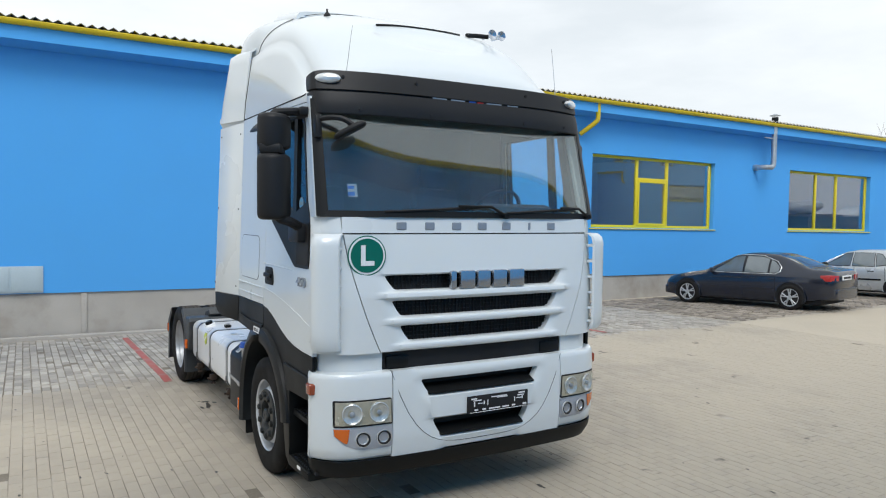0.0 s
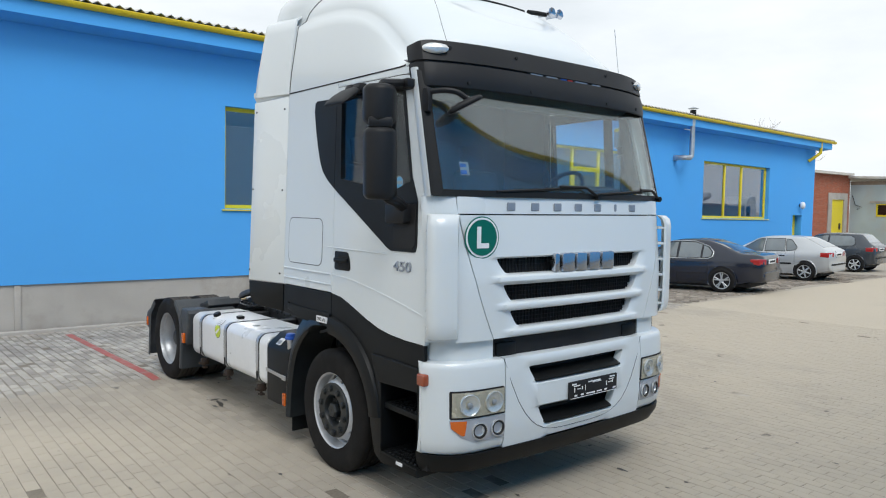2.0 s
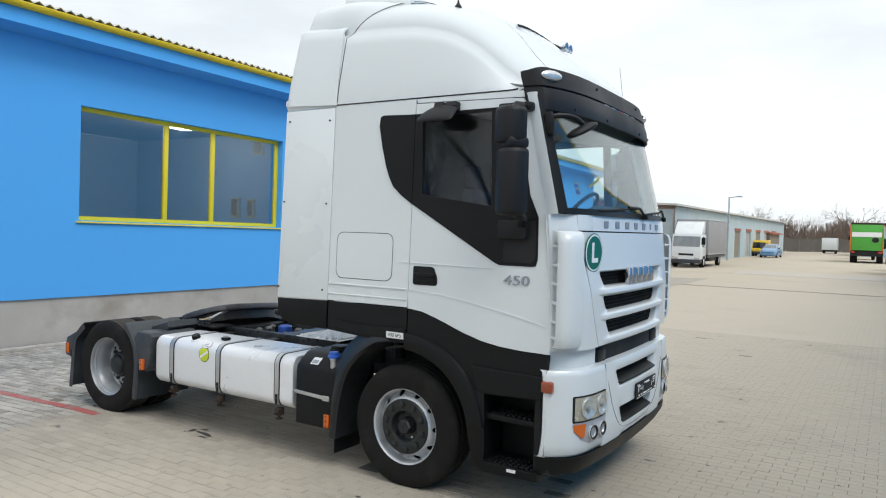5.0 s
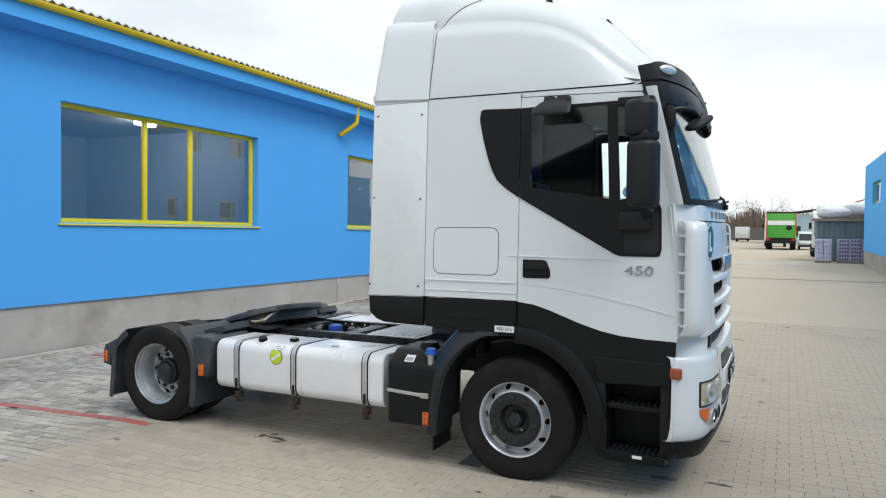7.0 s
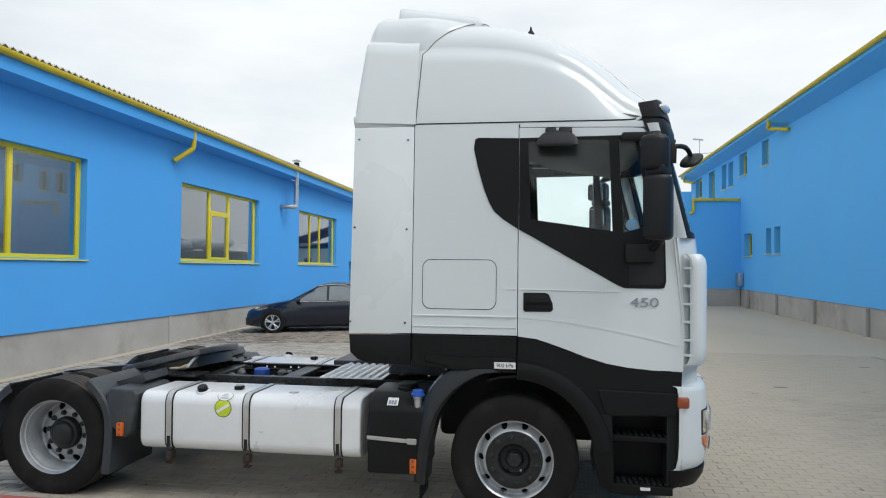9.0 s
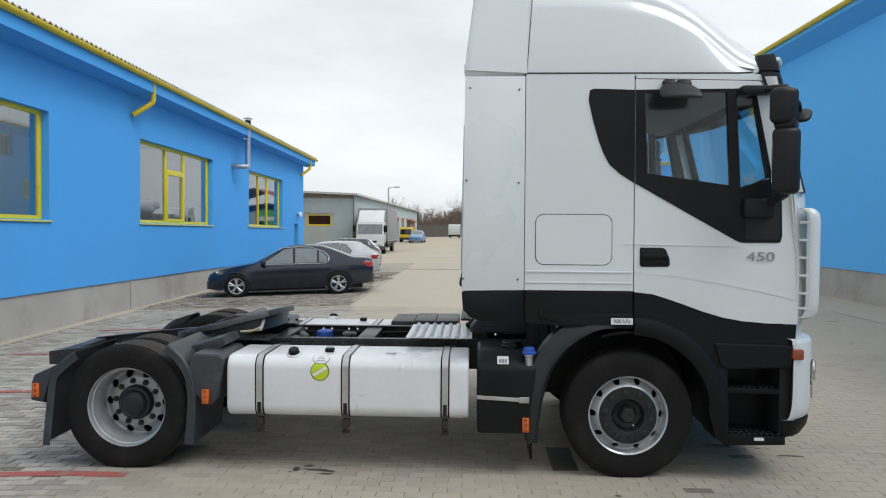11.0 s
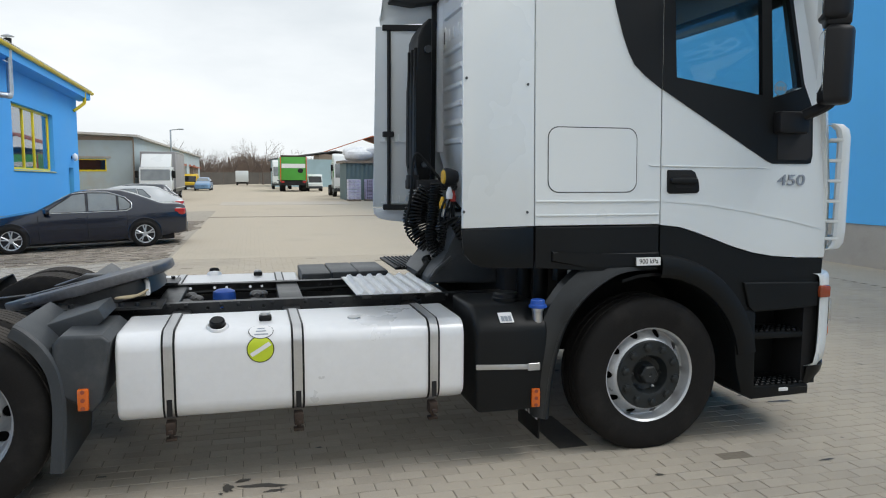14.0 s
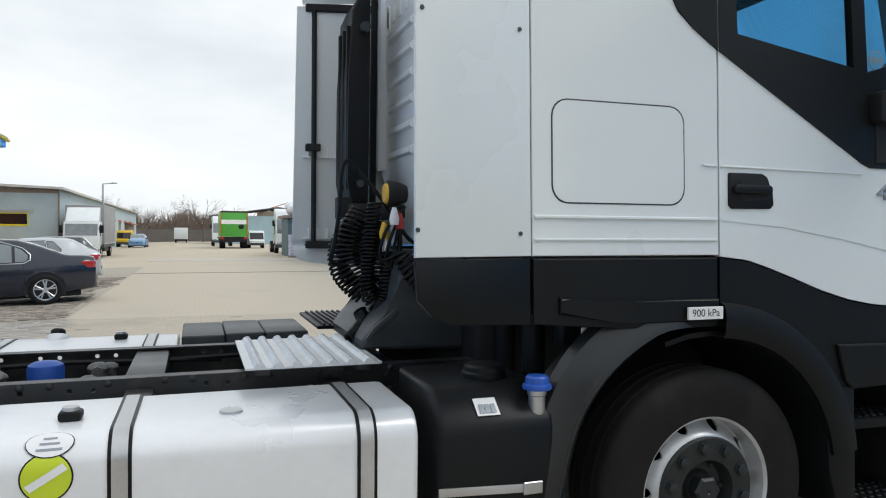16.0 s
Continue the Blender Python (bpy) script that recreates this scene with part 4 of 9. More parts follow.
def y_screen(x, z):
    a = abs(x) / 1.235
    return -1.335 + 0.284 * (z - 2.16) + (0.137 - 0.036 * (z - 2.16)) * (0.3 * a ** 2 + 0.7 * a ** 5.5)


def y_visor(x, z):
    a = abs(x) / 1.23
    return -1.195 + 0.175 * a ** 4 + 0.28 * max(0.0, z - 2.95)


def sheet(bm, f, levels, nx, off=0.0):
    """A sheet on the surface f; levels are (z, x left, x right) or with a further offset ahead."""
    rows = []
    for z, a, b, *o in levels:
        rows.append([(a + (b - a) * i / nx, f(a + (b - a) * i / nx, z) - off - (o[0] if o else 0), z) for i in range(nx + 1)])
    return grid(bm, rows)


def holed(bm, f, levels, off=0.0, deep=0.07, nside=9, nmid=22, fade=0.09):
    """A sheet on f with openings: levels (z, outer half-width, inner half-width, relief, open below)."""
    rows = []
    for z, w, a, rel, cut in levels:
        xs = [-w + (w - a) * (1 - (1 - i / nside) ** 1.6) for i in range(nside)] + [-a + 2 * a * i / nmid for i in range(nmid)] + [a + (w - a) * (i / nside) ** 1.6 for i in range(nside + 1)]
        rows.append([(x, f(x, z) - off - rel * max(0.0, 1 - max(0.0, abs(x) - a) / fade) ** 1.5, z) for x in xs])
    vs = [[bm.verts.new(p) for p in r] for r in rows]
    for k, (r0, r1) in enumerate(zip(vs, vs[1:])):
        for i in range(len(r0) - 1):
            if levels[k][4] and nside <= i < nside + nmid:
                continue
            bm.faces.new((r0[i], r0[i + 1], r1[i + 1], r1[i]))
    es = [e for e in bm.edges if e.is_boundary]
    ext = bmesh.ops.extrude_edge_only(bm, edges=es)
    bmesh.ops.translate(bm, vec=(0, deep, 0), verts=[v for v in ext["geom"] if isinstance(v, bmesh.types.BMVert)])
    return bm


def opening(z1, z0, a, r=0.03):
    """Levels of one rounded opening, top to bottom: (z, half-width, open below)."""
    return [(z1, a - 0.3 * r, True), (z1 - 0.2 * r, a, True), (z1 - r, a - 0.015, True), (z0 + r, a - 0.040, True), (z0 + 0.35 * r, a - 0.3 * r - 0.050, True), (z0, a - r - 0.055, False)]


def seam_w(z):
    """Half-width of the grille panel: a curve that narrows downwards."""
    t = (2.15 - z) / 0.95
    return 1.085 - 0.02 * t - 0.245 * max(0.0, t) ** 1.7


SLOTS = ((1.742, 1.636, 0.785), (1.562, 1.450, 0.735), (1.384, 1.272, 0.672))


def build_front():
    # name strip above the grille panel
    bm = B()
    sheet(bm, y_hood, [(z, -seam_w(2.13) , seam_w(2.13)) for z in (2.150, 2.135, 2.08, 2.040)], 30)
    thicken(bm, (0, 0.03, 0))
    part("hood_strip", bm, M_WHITE, truck, "white strip below the windscreen")
    # grille panel with three slots
    lv = [(2.030, 0.78, 0, False), (1.98, 0.78, 0, False), (1.90, 0.78, 0, False), (1.82, 0.78, 0.0, False), (1.775, 0.79, 0.0, False)]
    for z1, z0, a in SLOTS:
        lv += [(z1 + 0.012, a, 0.0, False)]
        lv += [(z, h, -0.016, c) for z, h, c in opening(z1, z0, a, 0.036)]
        lv += [(z0 - 0.010, a - 0.02, 0.014, False), (z0 - 0.018, a, 0.020, False), (z0 - 0.046, a, 0.020, False), (z0 - 0.056, a - 0.01, 0.012, False), (z0 - 0.062, a - 0.02, -0.004, False)]
    lv[-1] = (1.208, 0.66, 0.0, False)
    bm = B()
    holed(bm, y_hood, [(z, seam_w(z), a, rel, c) for z, a, rel, c in lv])
    part("grille_panel", bm, M_WHITE, truck, "white grille panel with three slots", 40)
    # black mesh behind the slots
    g = B()
    sheet(g, lambda x, z: y_hood(x, z) + 0.075, [(z, -0.84, 0.84) for z in (1.80, 1.6, 1.4, 1.22)], 12)
    thicken(g, (0, 0.02, 0))
    gr = part("grille_backing", g, M_DARK, truck, "black grille mesh")
    for z1, z0, a in SLOTS:
        bm = B()
        n = int(2 * a / 0.03)
        for i in range(n + 1):
            x = -a + 2 * a * i / n
            box(bm, (x - 0.002, y_hood(x, z1) + 0.060, z0), (x + 0.002, y_hood(x, z1) + 0.074, z1))
        for k in range(1, 4):
            z = z0 + (z1 - z0) * k / 4
            for i in range(16):
                x0, x1 = -a + 2 * a * i / 16, -a + 2 * a * (i + 1) / 16
                prism(bm, [(x0, y_hood(x0, z1) + 0.062), (x1, y_hood(x1, z1) + 0.062), (x1, y_hood(x1, z1) + 0.072), (x0, y_hood(x0, z1) + 0.072)], "z", z - 0.002, z + 0.002)
        part("grille_mesh", bm, M_DARK, gr, "", 0)
    # dark band between grille panel and bumper
    bm = B()
    sheet(bm, lambda x, z: y_hood(x, z) + 0.05, [(1.215, -0.86, 0.86), (1.13, -0.835, 0.835), (1.06, -0.80, 0.80)], 20)
    thicken(bm, (0, 0.03, 0))
    band = part("radiator_band", bm, M_DARK, truck, "black opening between grille and bumper")
    for s in (-1, 1):
        bm = B()
        box(bm, (s * 0.68 - 0.09, y_hood(0.7, 1.1) + 0.032, 1.08), (s * 0.68 + 0.09, y_hood(0.7, 1.1) + 0.07, 1.17), 0.012)
        part("tow_cover", bm, M_BLACK, band)
        # corner panel between grille seam and door
        bm = B()
        rows = []
        for z in (2.150, 2.10, 2.0, 1.9, 1.8, 1.7, 1.6, 1.5, 1.4, 1.3, 1.24, 1.205):
            a = seam_w(z) + 0.008
            rows.append([(s * (a + (1.248 - a) * i / 9), y_hood(a + (1.248 - a) * i / 9, z), z) for i in range(10)] + [(s * (1.254 - 0.034 * (z - 1.2)), max(-1.186, y_hood(1.248, z) + 0.006), z)])
        grid(bm, rows)
        thicken(bm, (0, 0.02, 0))
        part("corner_panel", bm, M_WHITE, truck, "white cab corner panel")
        # neck between cab corner and bumper
        bm = B()
        rows = []
        for z in (1.20, 1.12, 1.05, 1.00):
            a = 0.80
            rows.append([(s * (a + (1.20 - a) * i / 9), y_hood((a + (1.20 - a) * i / 9) * 1.03, z) + 0.035, z) for i in range(10)] + [(s * 1.205, -1.10, z)])
        grid(bm, rows)
        thicken(bm, (0, 0.02, 0))
        part("corner_neck", bm, M_WHITE, truck)
        build_deflector(s)
        build_lamps(s)
    # bumper: centre panel with two openings, wings round the corners
    lv = []
    for z, h, c in opening(0.992, 0.876, 0.52, 0.04):
        lv.append((z, h, -0.014, c))
    lv = [(1.075, 0.53, -0.03, False), (1.068, 0.53, -0.008, False), (1.05, 0.53, 0.0, False), (1.02, 0.53, 0.0, False)] + lv + [(0.864, 0.45, 0.010, False), (0.80, 0.44, 0.012, False), (0.712, 0.42, 0.008, False)]
    lv += [(z, h, -0.014, c) for z, h, c in opening(0.698, 0.565, 0.425, 0.045)]
    lv += [(0.553, 0.33, 0.006, False), (0.51, 0.31, 0.0, False), (0.475, 0.3, -0.004, False), (0.464, 0.3, -0.02, False)]
    bm = B()
    holed(bm, y_bump, [(z, 0.745, a, rel, c) for z, a, rel, c in lv], 0.0, 0.06)
    part("bumper_centre", bm, M_WHITE, truck, "white centre bumper with two air slots", 40)
    bm = B()
    sheet(bm, lambda x, z: y_bump(x, z) + 0.11, [(1.02, -0.62, 0.62), (0.54, -0.62, 0.62)], 14)
    thicken(bm, (0, 0.02, 0))
    part("bumper_backing", bm, M_DARK, truck)
    for z, a in ((0.893, 0.47), (0.583, 0.37)):
        bm = B()
        rows = [[(x, y_bump(x, z) - 0.004, z), (x, y_bump(x, z) + 0.10, z + 0.05)] for x in [-a + 2 * a * i / 14 for i in range(15)]]
        grid(bm, rows)
        thicken(bm, (0, 0, -0.012))
        part("slot_floor", bm, M_BLACK, truck, "dark grey ledge in the bumper slot")
    # curved crease of the centre panel, its shading drawn as a thin grey tube
    bm = B()
    pts = []
    for i in range(25):
        t = i / 24
        x = -0.755 + 1.51 * t
        u = abs(x) / 0.755
        z = 0.51 + 0.56 * u ** 4.2
        pts.append((x, y_bump(x, z) - 0.0005, z))
    tube(bm, pts, 0.0022, 6)
    part("bumper_seam", bm, M_GREYPL, truck)
    for s in (-1, 1):
        bm = B()
        rows = []
        for z, rel in ((1.075, -0.05), (1.068, -0.012), (1.052, -0.001), (1.03, 0), (0.95, 0), (0.85, 0), (0.75, 0), (0.65, 0), (0.55, 0), (0.49, -0.004), (0.468, -0.02), (0.461, -0.05)):
            row = []
            for i in range(15):
                x = 0.7525 + (1.272 - 0.7525) * (i / 14)
                row.append((s * (x + min(rel, 0) * 0.6 * (i / 14)), y_bump(x, z) - rel, z))
            row.append((s * (1.272 + min(rel, 0) * 0.6), -1.147, z))
            rows.append(row)
        grid(bm, rows)
        thicken(bm, (0, 0.03, 0))
        part("bumper_wing", bm, M_WHITE, truck, "white bumper corner")
    # dark lip below
    bm = B()
    rows = []
    for z, off in ((0.463, 0.012), (0.41, 0.02), (0.335, 0.06), (0.318, 0.10)):
        row = [(-1.262 + off * 0.6, -1.10, z)]
        row += [(x * (1 - off * 0.5), y_bump(x, 0.6) + off, z) for x in [-1.262 + 2.524 * i / 40 for i in range(41)]]
        row += [(1.262 - off * 0.6, -1.10, z)]
        rows.append(row)
    grid(bm, rows)
    thicken(bm, (0, 0.03, 0))
    part("bumper_lip", bm, M_BLACK, truck, "black plastic bumper lip")
    # plate with bars for its writing
    bm = B()
    box(bm, (-0.160, -1.444, 0.706), (0.392, -1.431, 0.834), 0.006)
    pl = part("number_plate", bm, M_DARK, truck, "black number plate holder with pale marks")
    for x0, x1, z0, z1 in ((-0.11, -0.04, 0.795, 0.803), (-0.105, -0.095, 0.755, 0.79), (-0.10, -0.07, 0.722, 0.734), (-0.03, 0.0, 0.722, 0.734), (0.03, 0.13, 0.722, 0.732),
                           (0.15, 0.21, 0.722, 0.732), (0.24, 0.27, 0.722, 0.734), (0.34, 0.375, 0.722, 0.734), (0.29, 0.35, 0.795, 0.803), (0.33, 0.34, 0.77, 0.79), (0.1, 0.2, 0.80, 0.806), (-0.02, -0.01, 0.765, 0.79), (-0.13, -0.08, 0.808, 0.818), (0.30, 0.36, 0.812, 0.822), (0.05, 0.19, 0.808, 0.816), (-0.14, 0.38, 0.7085, 0.7125), (0.015, 0.022, 0.755, 0.795), (0.26, 0.268, 0.755, 0.79), (-0.07, -0.03, 0.772, 0.778), (0.28, 0.33, 0.775, 0.781)):
        bm = B()
        box(bm, (x0, -1.4462, z0), (x1, -1.4442, z1))
        part("plate_bar", bm, M_SIGNWHITE, pl)
    # badge: five plain chrome blocks in the upper slot, seven small ones on the strip
    bd = part("badge_bar", box(B(), (-0.30, y_hood(0, 1.7) + 0.01, 1.69), (0.42, y_hood(0, 1.7) + 0.03, 1.71)), M_BLACK, truck, "chrome block badge across the grille")
    for x0, w in ((-0.285, 0.05), (-0.205, 0.13), (-0.055, 0.115), (0.085, 0.125), (0.235, 0.14)):
        bm = B()
        box(bm, (x0, y_hood(x0, 1.7) - 0.03, 1.632), (x0 + w, y_hood(x0, 1.7) + 0.012, 1.765), 0.012, 2)
        part("badge_block", bm, M_CHROME, bd)
    for i in range(7):
        x = -0.655 + 1.34 * i / 6
        bm = B()
        box(bm, (x - 0.04 if i != 5 else x - 0.012, y_hood(x, 2.09) - 0.010, 2.062), (x + 0.04 if i != 5 else x + 0.012, y_hood(x, 2.09) + 0.002, 2.118), 0.008, 1)
        part("name_block", bm, M_GREYBADGE, truck)
    # round green sign
    sg = thing("round_sign", pose(-0.925, y_hood(0.925, 1.885) - 0.009, 1.885, 90, 0, -5.5), "round green sign with a white ring and white letter", "sign")
    bm = B()
    turn(bm, [(0.0, 0.004), (0.139, 0.004), (0.139, 0.0)], (0, 0, 0), "z", 48)
    part("edge", bm, M_GREEN, sg, "green edge")
    bm = B()
    turn(bm, [(0.0, 0.006), (0.131, 0.006), (0.131, 0.004)], (0, 0, 0), "z", 48)
    part("rim", bm, M_SIGNWHITE, sg, "white ring")
    bm = B()
    turn(bm, [(0.0, 0.009), (0.118, 0.009), (0.118, 0.006)], (0, 0, 0), "z", 48)
    part("disc", bm, M_GREEN, sg, "green disc")
    bm = B()
    box(bm, (-0.045, -0.07, 0.009), (-0.013, 0.072, 0.012))
    box(bm, (-0.012, -0.07, 0.009), (0.052, -0.037, 0.012))
    part("letter", bm, M_SIGNWHITE, sg, "white letter L")


def build_deflector(s):
    """The air guide that stands off the cab corner, joined by small ribs."""
    bm = B()
    rows = []
    for k, z in enumerate((2.035, 2.03, 2.0, 1.95, 1.85, 1.7, 1.5, 1.35, 1.27, 1.235, 1.225)):
        pull = (0.05, 0.03, 0.008, 0, 0, 0, 0, 0, 0.005, 0.02, 0.05)[k]
        pts = [(1.292, -1.215), (1.300, -1.238), (1.295, -1.268), (1.272, -1.298), (1.235, -1.320), (1.19, -1.335), (1.14, -1.343)]
        rows.append([(s * (x - pull), y + pull, z) for x, y in pts])
    grid(bm, rows)
    thicken(bm, (-s * 0.018, 0.012, 0))
    d = part("air_deflector", bm, M_WHITE, truck, "white vertical air guide on the cab corner")
    for z in (1.93, 1.80, 1.67, 1.54, 1.41, 1.30):
        bm = B()
        prism(bm, [(s * 1.145, -1.341), (s * 1.095, -1.298), (s * 1.11, -1.265), (s * 1.18, -1.325)], "z", z - 0.010, z + 0.010, 0.004)
        part("rib", bm, M_WHITE, d)
        bm = B()
        prism(bm, [(s * 1.298, -1.222), (s * 1.252, -1.160), (s * 1.235, -1.17), (s * 1.275, -1.24)], "z", z - 0.010, z + 0.010, 0.003)
        part("rib", bm, M_WHITE, d)


def build_lamps(s):
    def on(x, z):
        return y_bump(x, z)

    def patch(levels, off, nx=8, t=0.02):
        bm = B()
        rows = []
        for z, a, b in levels:
            rows.append([(s * (a + (b - a) * i / nx), on(a + (b - a) * i / nx, z) - off, z) for i in range(nx + 1)])
        grid(bm, rows)
        thicken(bm, (0, t, 0))
        return bm

    hl = part("headlight", patch([(0.894, 1.155, 0.77), (0.887, 1.162, 0.760), (0.718, 1.160, 0.752), (0.708, 1.154, 0.757)], 0.005), M_DARK, truck, "rectangular twin headlight in a black bezel")
    part("reflector", patch([(0.883, 1.150, 0.768), (0.722, 1.150, 0.762)], 0.011, t=0.006), M_CREAM, hl, "cream reflector")
    for x in (1.045, 0.855):
        nrm = Vector((s * (0.35 if x > 1 else 0.12), -1, 0)).normalized()
        c = Vector((s * x, on(x, 0.802) - 0.010, 0.802))
        q = nrm.to_track_quat("Z", "Y").to_matrix()
        for prof, m, nm in (([(0.072, 0.0), (0.072, 0.012), (0.067, 0.015), (0.055, 0.006), (0.034, 0.001), (0.016, 0.0), (0.001, 0.0)], M_LAMP, "lamp_bowl"), ([(0.018, 0.002), (0.017, 0.012), (0.010, 0.017), (0.001, 0.018)], M_GREYBADGE, "bulb_cap")):
            bm = B()
            grid(bm, [[c + q @ Vector((r * math.cos(2 * math.pi * i / 24), r * math.sin(2 * math.pi * i / 24), h)) for i in range(24)] for r, h in prof], close=True)
            part(nm, bm, m, hl)
    p = part("lens", patch([(0.877, 1.143, 0.776), (0.728, 1.143, 0.770)], 0.030, t=0.003), M_LENS, hl, "clear lens")
    p.visible_shadow = False
    fog = part("fog_light", patch([(0.702, 1.160, 0.752), (0.65, 1.155, 0.750), (0.585, 1.09, 0.748), (0.555, 1.02, 0.750), (0.545, 0.98, 0.765)], 0.004), M_LAMPDARK2, truck, "pale fog-lamp unit below the headlight")
    part("indicator", patch([(0.696, 1.157, 1.062), (0.65, 1.152, 1.066), (0.612, 1.108, 1.072), (0.600, 1.09, 1.076)], 0.010, 6, 0.008), M_ORANGE, fog, "orange indicator lens")
    for x in (0.968, 0.818):
        y = on(x, 0.62) - 0.006
        c = Vector((s * x, y, 0.622))
        nrm = Vector((s * (0.25 if x > 0.9 else 0.1), -1, 0)).normalized()
        q = nrm.to_track_quat("Z", "Y").to_matrix()
        bm = B()
        rows = [[c + q @ Vector((r * math.cos(2 * math.pi * i / 24), r * math.sin(2 * math.pi * i / 24), h)) for i in range(24)] for r, h in ((0.056, 0), (0.056, 0.012), (0.044, 0.013), (0.035, -0.004), (0.012, -0.012), (0.001, -0.012))]
        grid(bm, rows, close=True)
        fb = part("fog_bowl", bm, M_LAMP, fog)
        bm = B()
        grid(bm, [[c + q @ Vector((r * math.cos(2 * math.pi * i / 24), r * math.sin(2 * math.pi * i / 24), h)) for i in range(24)] for r, h in ((0.050, 0.0135), (0.044, 0.0155), (0.040, 0.012), (0.037, 0.004))], close=True)
        part("bezel_ring", bm, M_DARK, fb)


M_CREAM = mat("cream_lamp_reflector", (0.50, 0.47, 0.38), 0.25, metal=0.3, var=0.12, size=9)
M_LAMPDARK2 = mat("pale_grey_lamp_housing", (0.40, 0.42, 0.46), 0.3, metal=0.2, var=0.08)
build_front()


def build_screen():
    bm = B()
    sheet(bm, y_screen, [(2.165 + (2.93 - 2.165) * i / 8, -1.165 + 0.01 * i / 8, 1.165 - 0.01 * i / 8) for i in range(9)], 30)
    thicken(bm, (0, 0.006, 0))
    ws = part("windscreen", bm, M_GLASS, truck, "wide clear windscreen")
    ws.visible_shadow = False
    for s in (-1, 1):
        bm = B()
        rows = []
        for i in range(9):
            z = 2.155 + (2.98 - 2.155) * i / 8
            a = 1.168 - 0.01 * i / 8
            b = 1.238 - 0.028 * (z - 2.155)
            rows.append([(s * (a + (b - a) * k / 5), y_screen(a + (b - a) * k / 5, z) + 0.014 * (k / 5) ** 2 - 0.004, z) for k in range(6)])
        grid(bm, rows)
        thicken(bm, (0, 0.03, 0))
        part("screen_pillar", bm, M_BLACK, truck, "black windscreen pillar")
        # white outer pillar between screen and door
        bm = B()
        rows = []
        for i in range(9):
            z = 2.150 + (3.0 - 2.150) * i / 8
            b = 1.240 - 0.028 * (z - 2.155)
            yd = -1.092 + 0.245 * (z - 2.15)
            rows.append([(s * b, y_screen(b, z) + 0.012, z), (s * (b + 0.004), (y_screen(b, z) + yd) / 2, z), (s * (1.254 - 0.034 * (z - 1.2)), yd - 0.004, z)])
        grid(bm, rows)
        thicken(bm, (-s * 0.02, 0.0, 0))
        part("door_pillar", bm, M_WHITE, truck)
    bm = B()
    sheet(bm, lambda x, z: y_screen(x, z) - 0.006, [(2.195, -1.165, 1.165), (2.150, -1.2, 1.2)], 24)
    thicken(bm, (0, 0.02, 0))
    part("cowl_strip", bm, M_BLACK, truck, "black strip under the windscreen")
    # wipers
    for x0, x1, rise_ in ((0.10, -0.78, 0.03), (1.00, 0.25, 0.03)):
        w = part("wiper", tube(B(), [(x0 + 0.12, y_screen(x0 + 0.12, 2.17) - 0.03, 2.168), (x0, y_screen(x0, 2.24) - 0.03, 2.235), ((x0 + x1) / 2 + 0.15, y_screen((x0 + x1) / 2, 2.24) - 0.035, 2.235)], 0.011, 8), M_BLACK, truck, "black windscreen wiper")
        bm = B()
        tube(bm, [(x0 + (x1 - x0) * i / 8, y_screen(x0 + (x1 - x0) * i / 8, 2.22) - 0.018, 2.235 - 0.045 * i / 8) for i in range(9)], 0.009, 6)
        part("wiper_blade", bm, M_DARK, w)
        bm = B()
        cyl(bm, (x0 + 0.12, y_screen(x0 + 0.12, 2.17) - 0.045, 2.168), (x0 + 0.12, y_screen(x0 + 0.12, 2.17) + 0.01, 2.168), 0.022, n=12)
        part("wiper_pivot", bm, M_BLACK, w)
    # windscreen stickers
    bm = B()
    sheet(bm, lambda x, z: y_screen(x, z) + 0.012, [(2.38, -1.02, -0.955), (2.29, -1.02, -0.955)], 3)
    thicken(bm, (0, 0.002, 0))
    st = part("permit_sticker", bm, M_GREYBADGE, truck, "small white and blue permit sticker")
    for z0, z1 in ((2.368, 2.345), (2.325, 2.298)):
        bm = B()
        sheet(bm, lambda x, z: y_screen(x, z) + 0.0095, [(z0, -1.02, -0.975), (z1, -1.02, -0.975)], 2)
        thicken(bm, (0, 0.002, 0))
        part("sticker_bar", bm, M_BLUEPL, st)
    # sun visor in two bands that wrap round the corners
    def visor_row(z, o):
        rear = float(np.interp(z, (2.87, 3.02, 3.03, 3.15, 3.19), (-0.93, -0.872, -0.876, -0.85, -0.845)))
        back = 0.28 * max(0.0, z - 2.95)
        front = [(x, y_visor(x, z) - o, z) for x in [-1.1 + 2.2 * i / 32 for i in range(33)]]
        side = [(1.150 + 0.4 * o, -1.063 + back - 0.9 * o), (1.180 + 0.7 * o, -1.036 + 0.8 * back - 0.7 * o), (1.196 + 0.9 * o, -1.0 + 0.6 * back - 0.4 * o), (1.203 + o, -0.96 + 0.3 * back), (1.202 + o, (rear - 0.95) / 2), (1.197 + o, rear)]
        low = [z - (0.004 + 0.005 * k) * max(0.0, (z - 3.06) / 0.12) for k in range(6)]
        return [(-x, y, h) for (x, y), h in zip(side[::-1], low[::-1])] + front + [(x, y, h) for (x, y), h in zip(side, low)]

    def visor_part(name, profile, owner, label):
        bm = B()
        grid(bm, [visor_row(z, o) for z, o in profile + profile[:1]])
        bmesh.ops.remove_doubles(bm, verts=bm.verts[:], dist=1e-5)
        bmesh.ops.holes_fill(bm, edges=[e for e in bm.edges if e.is_boundary])
        return part(name, bm, M_VISOR if name != "visor_gap" else M_DARK, owner, label, 24)

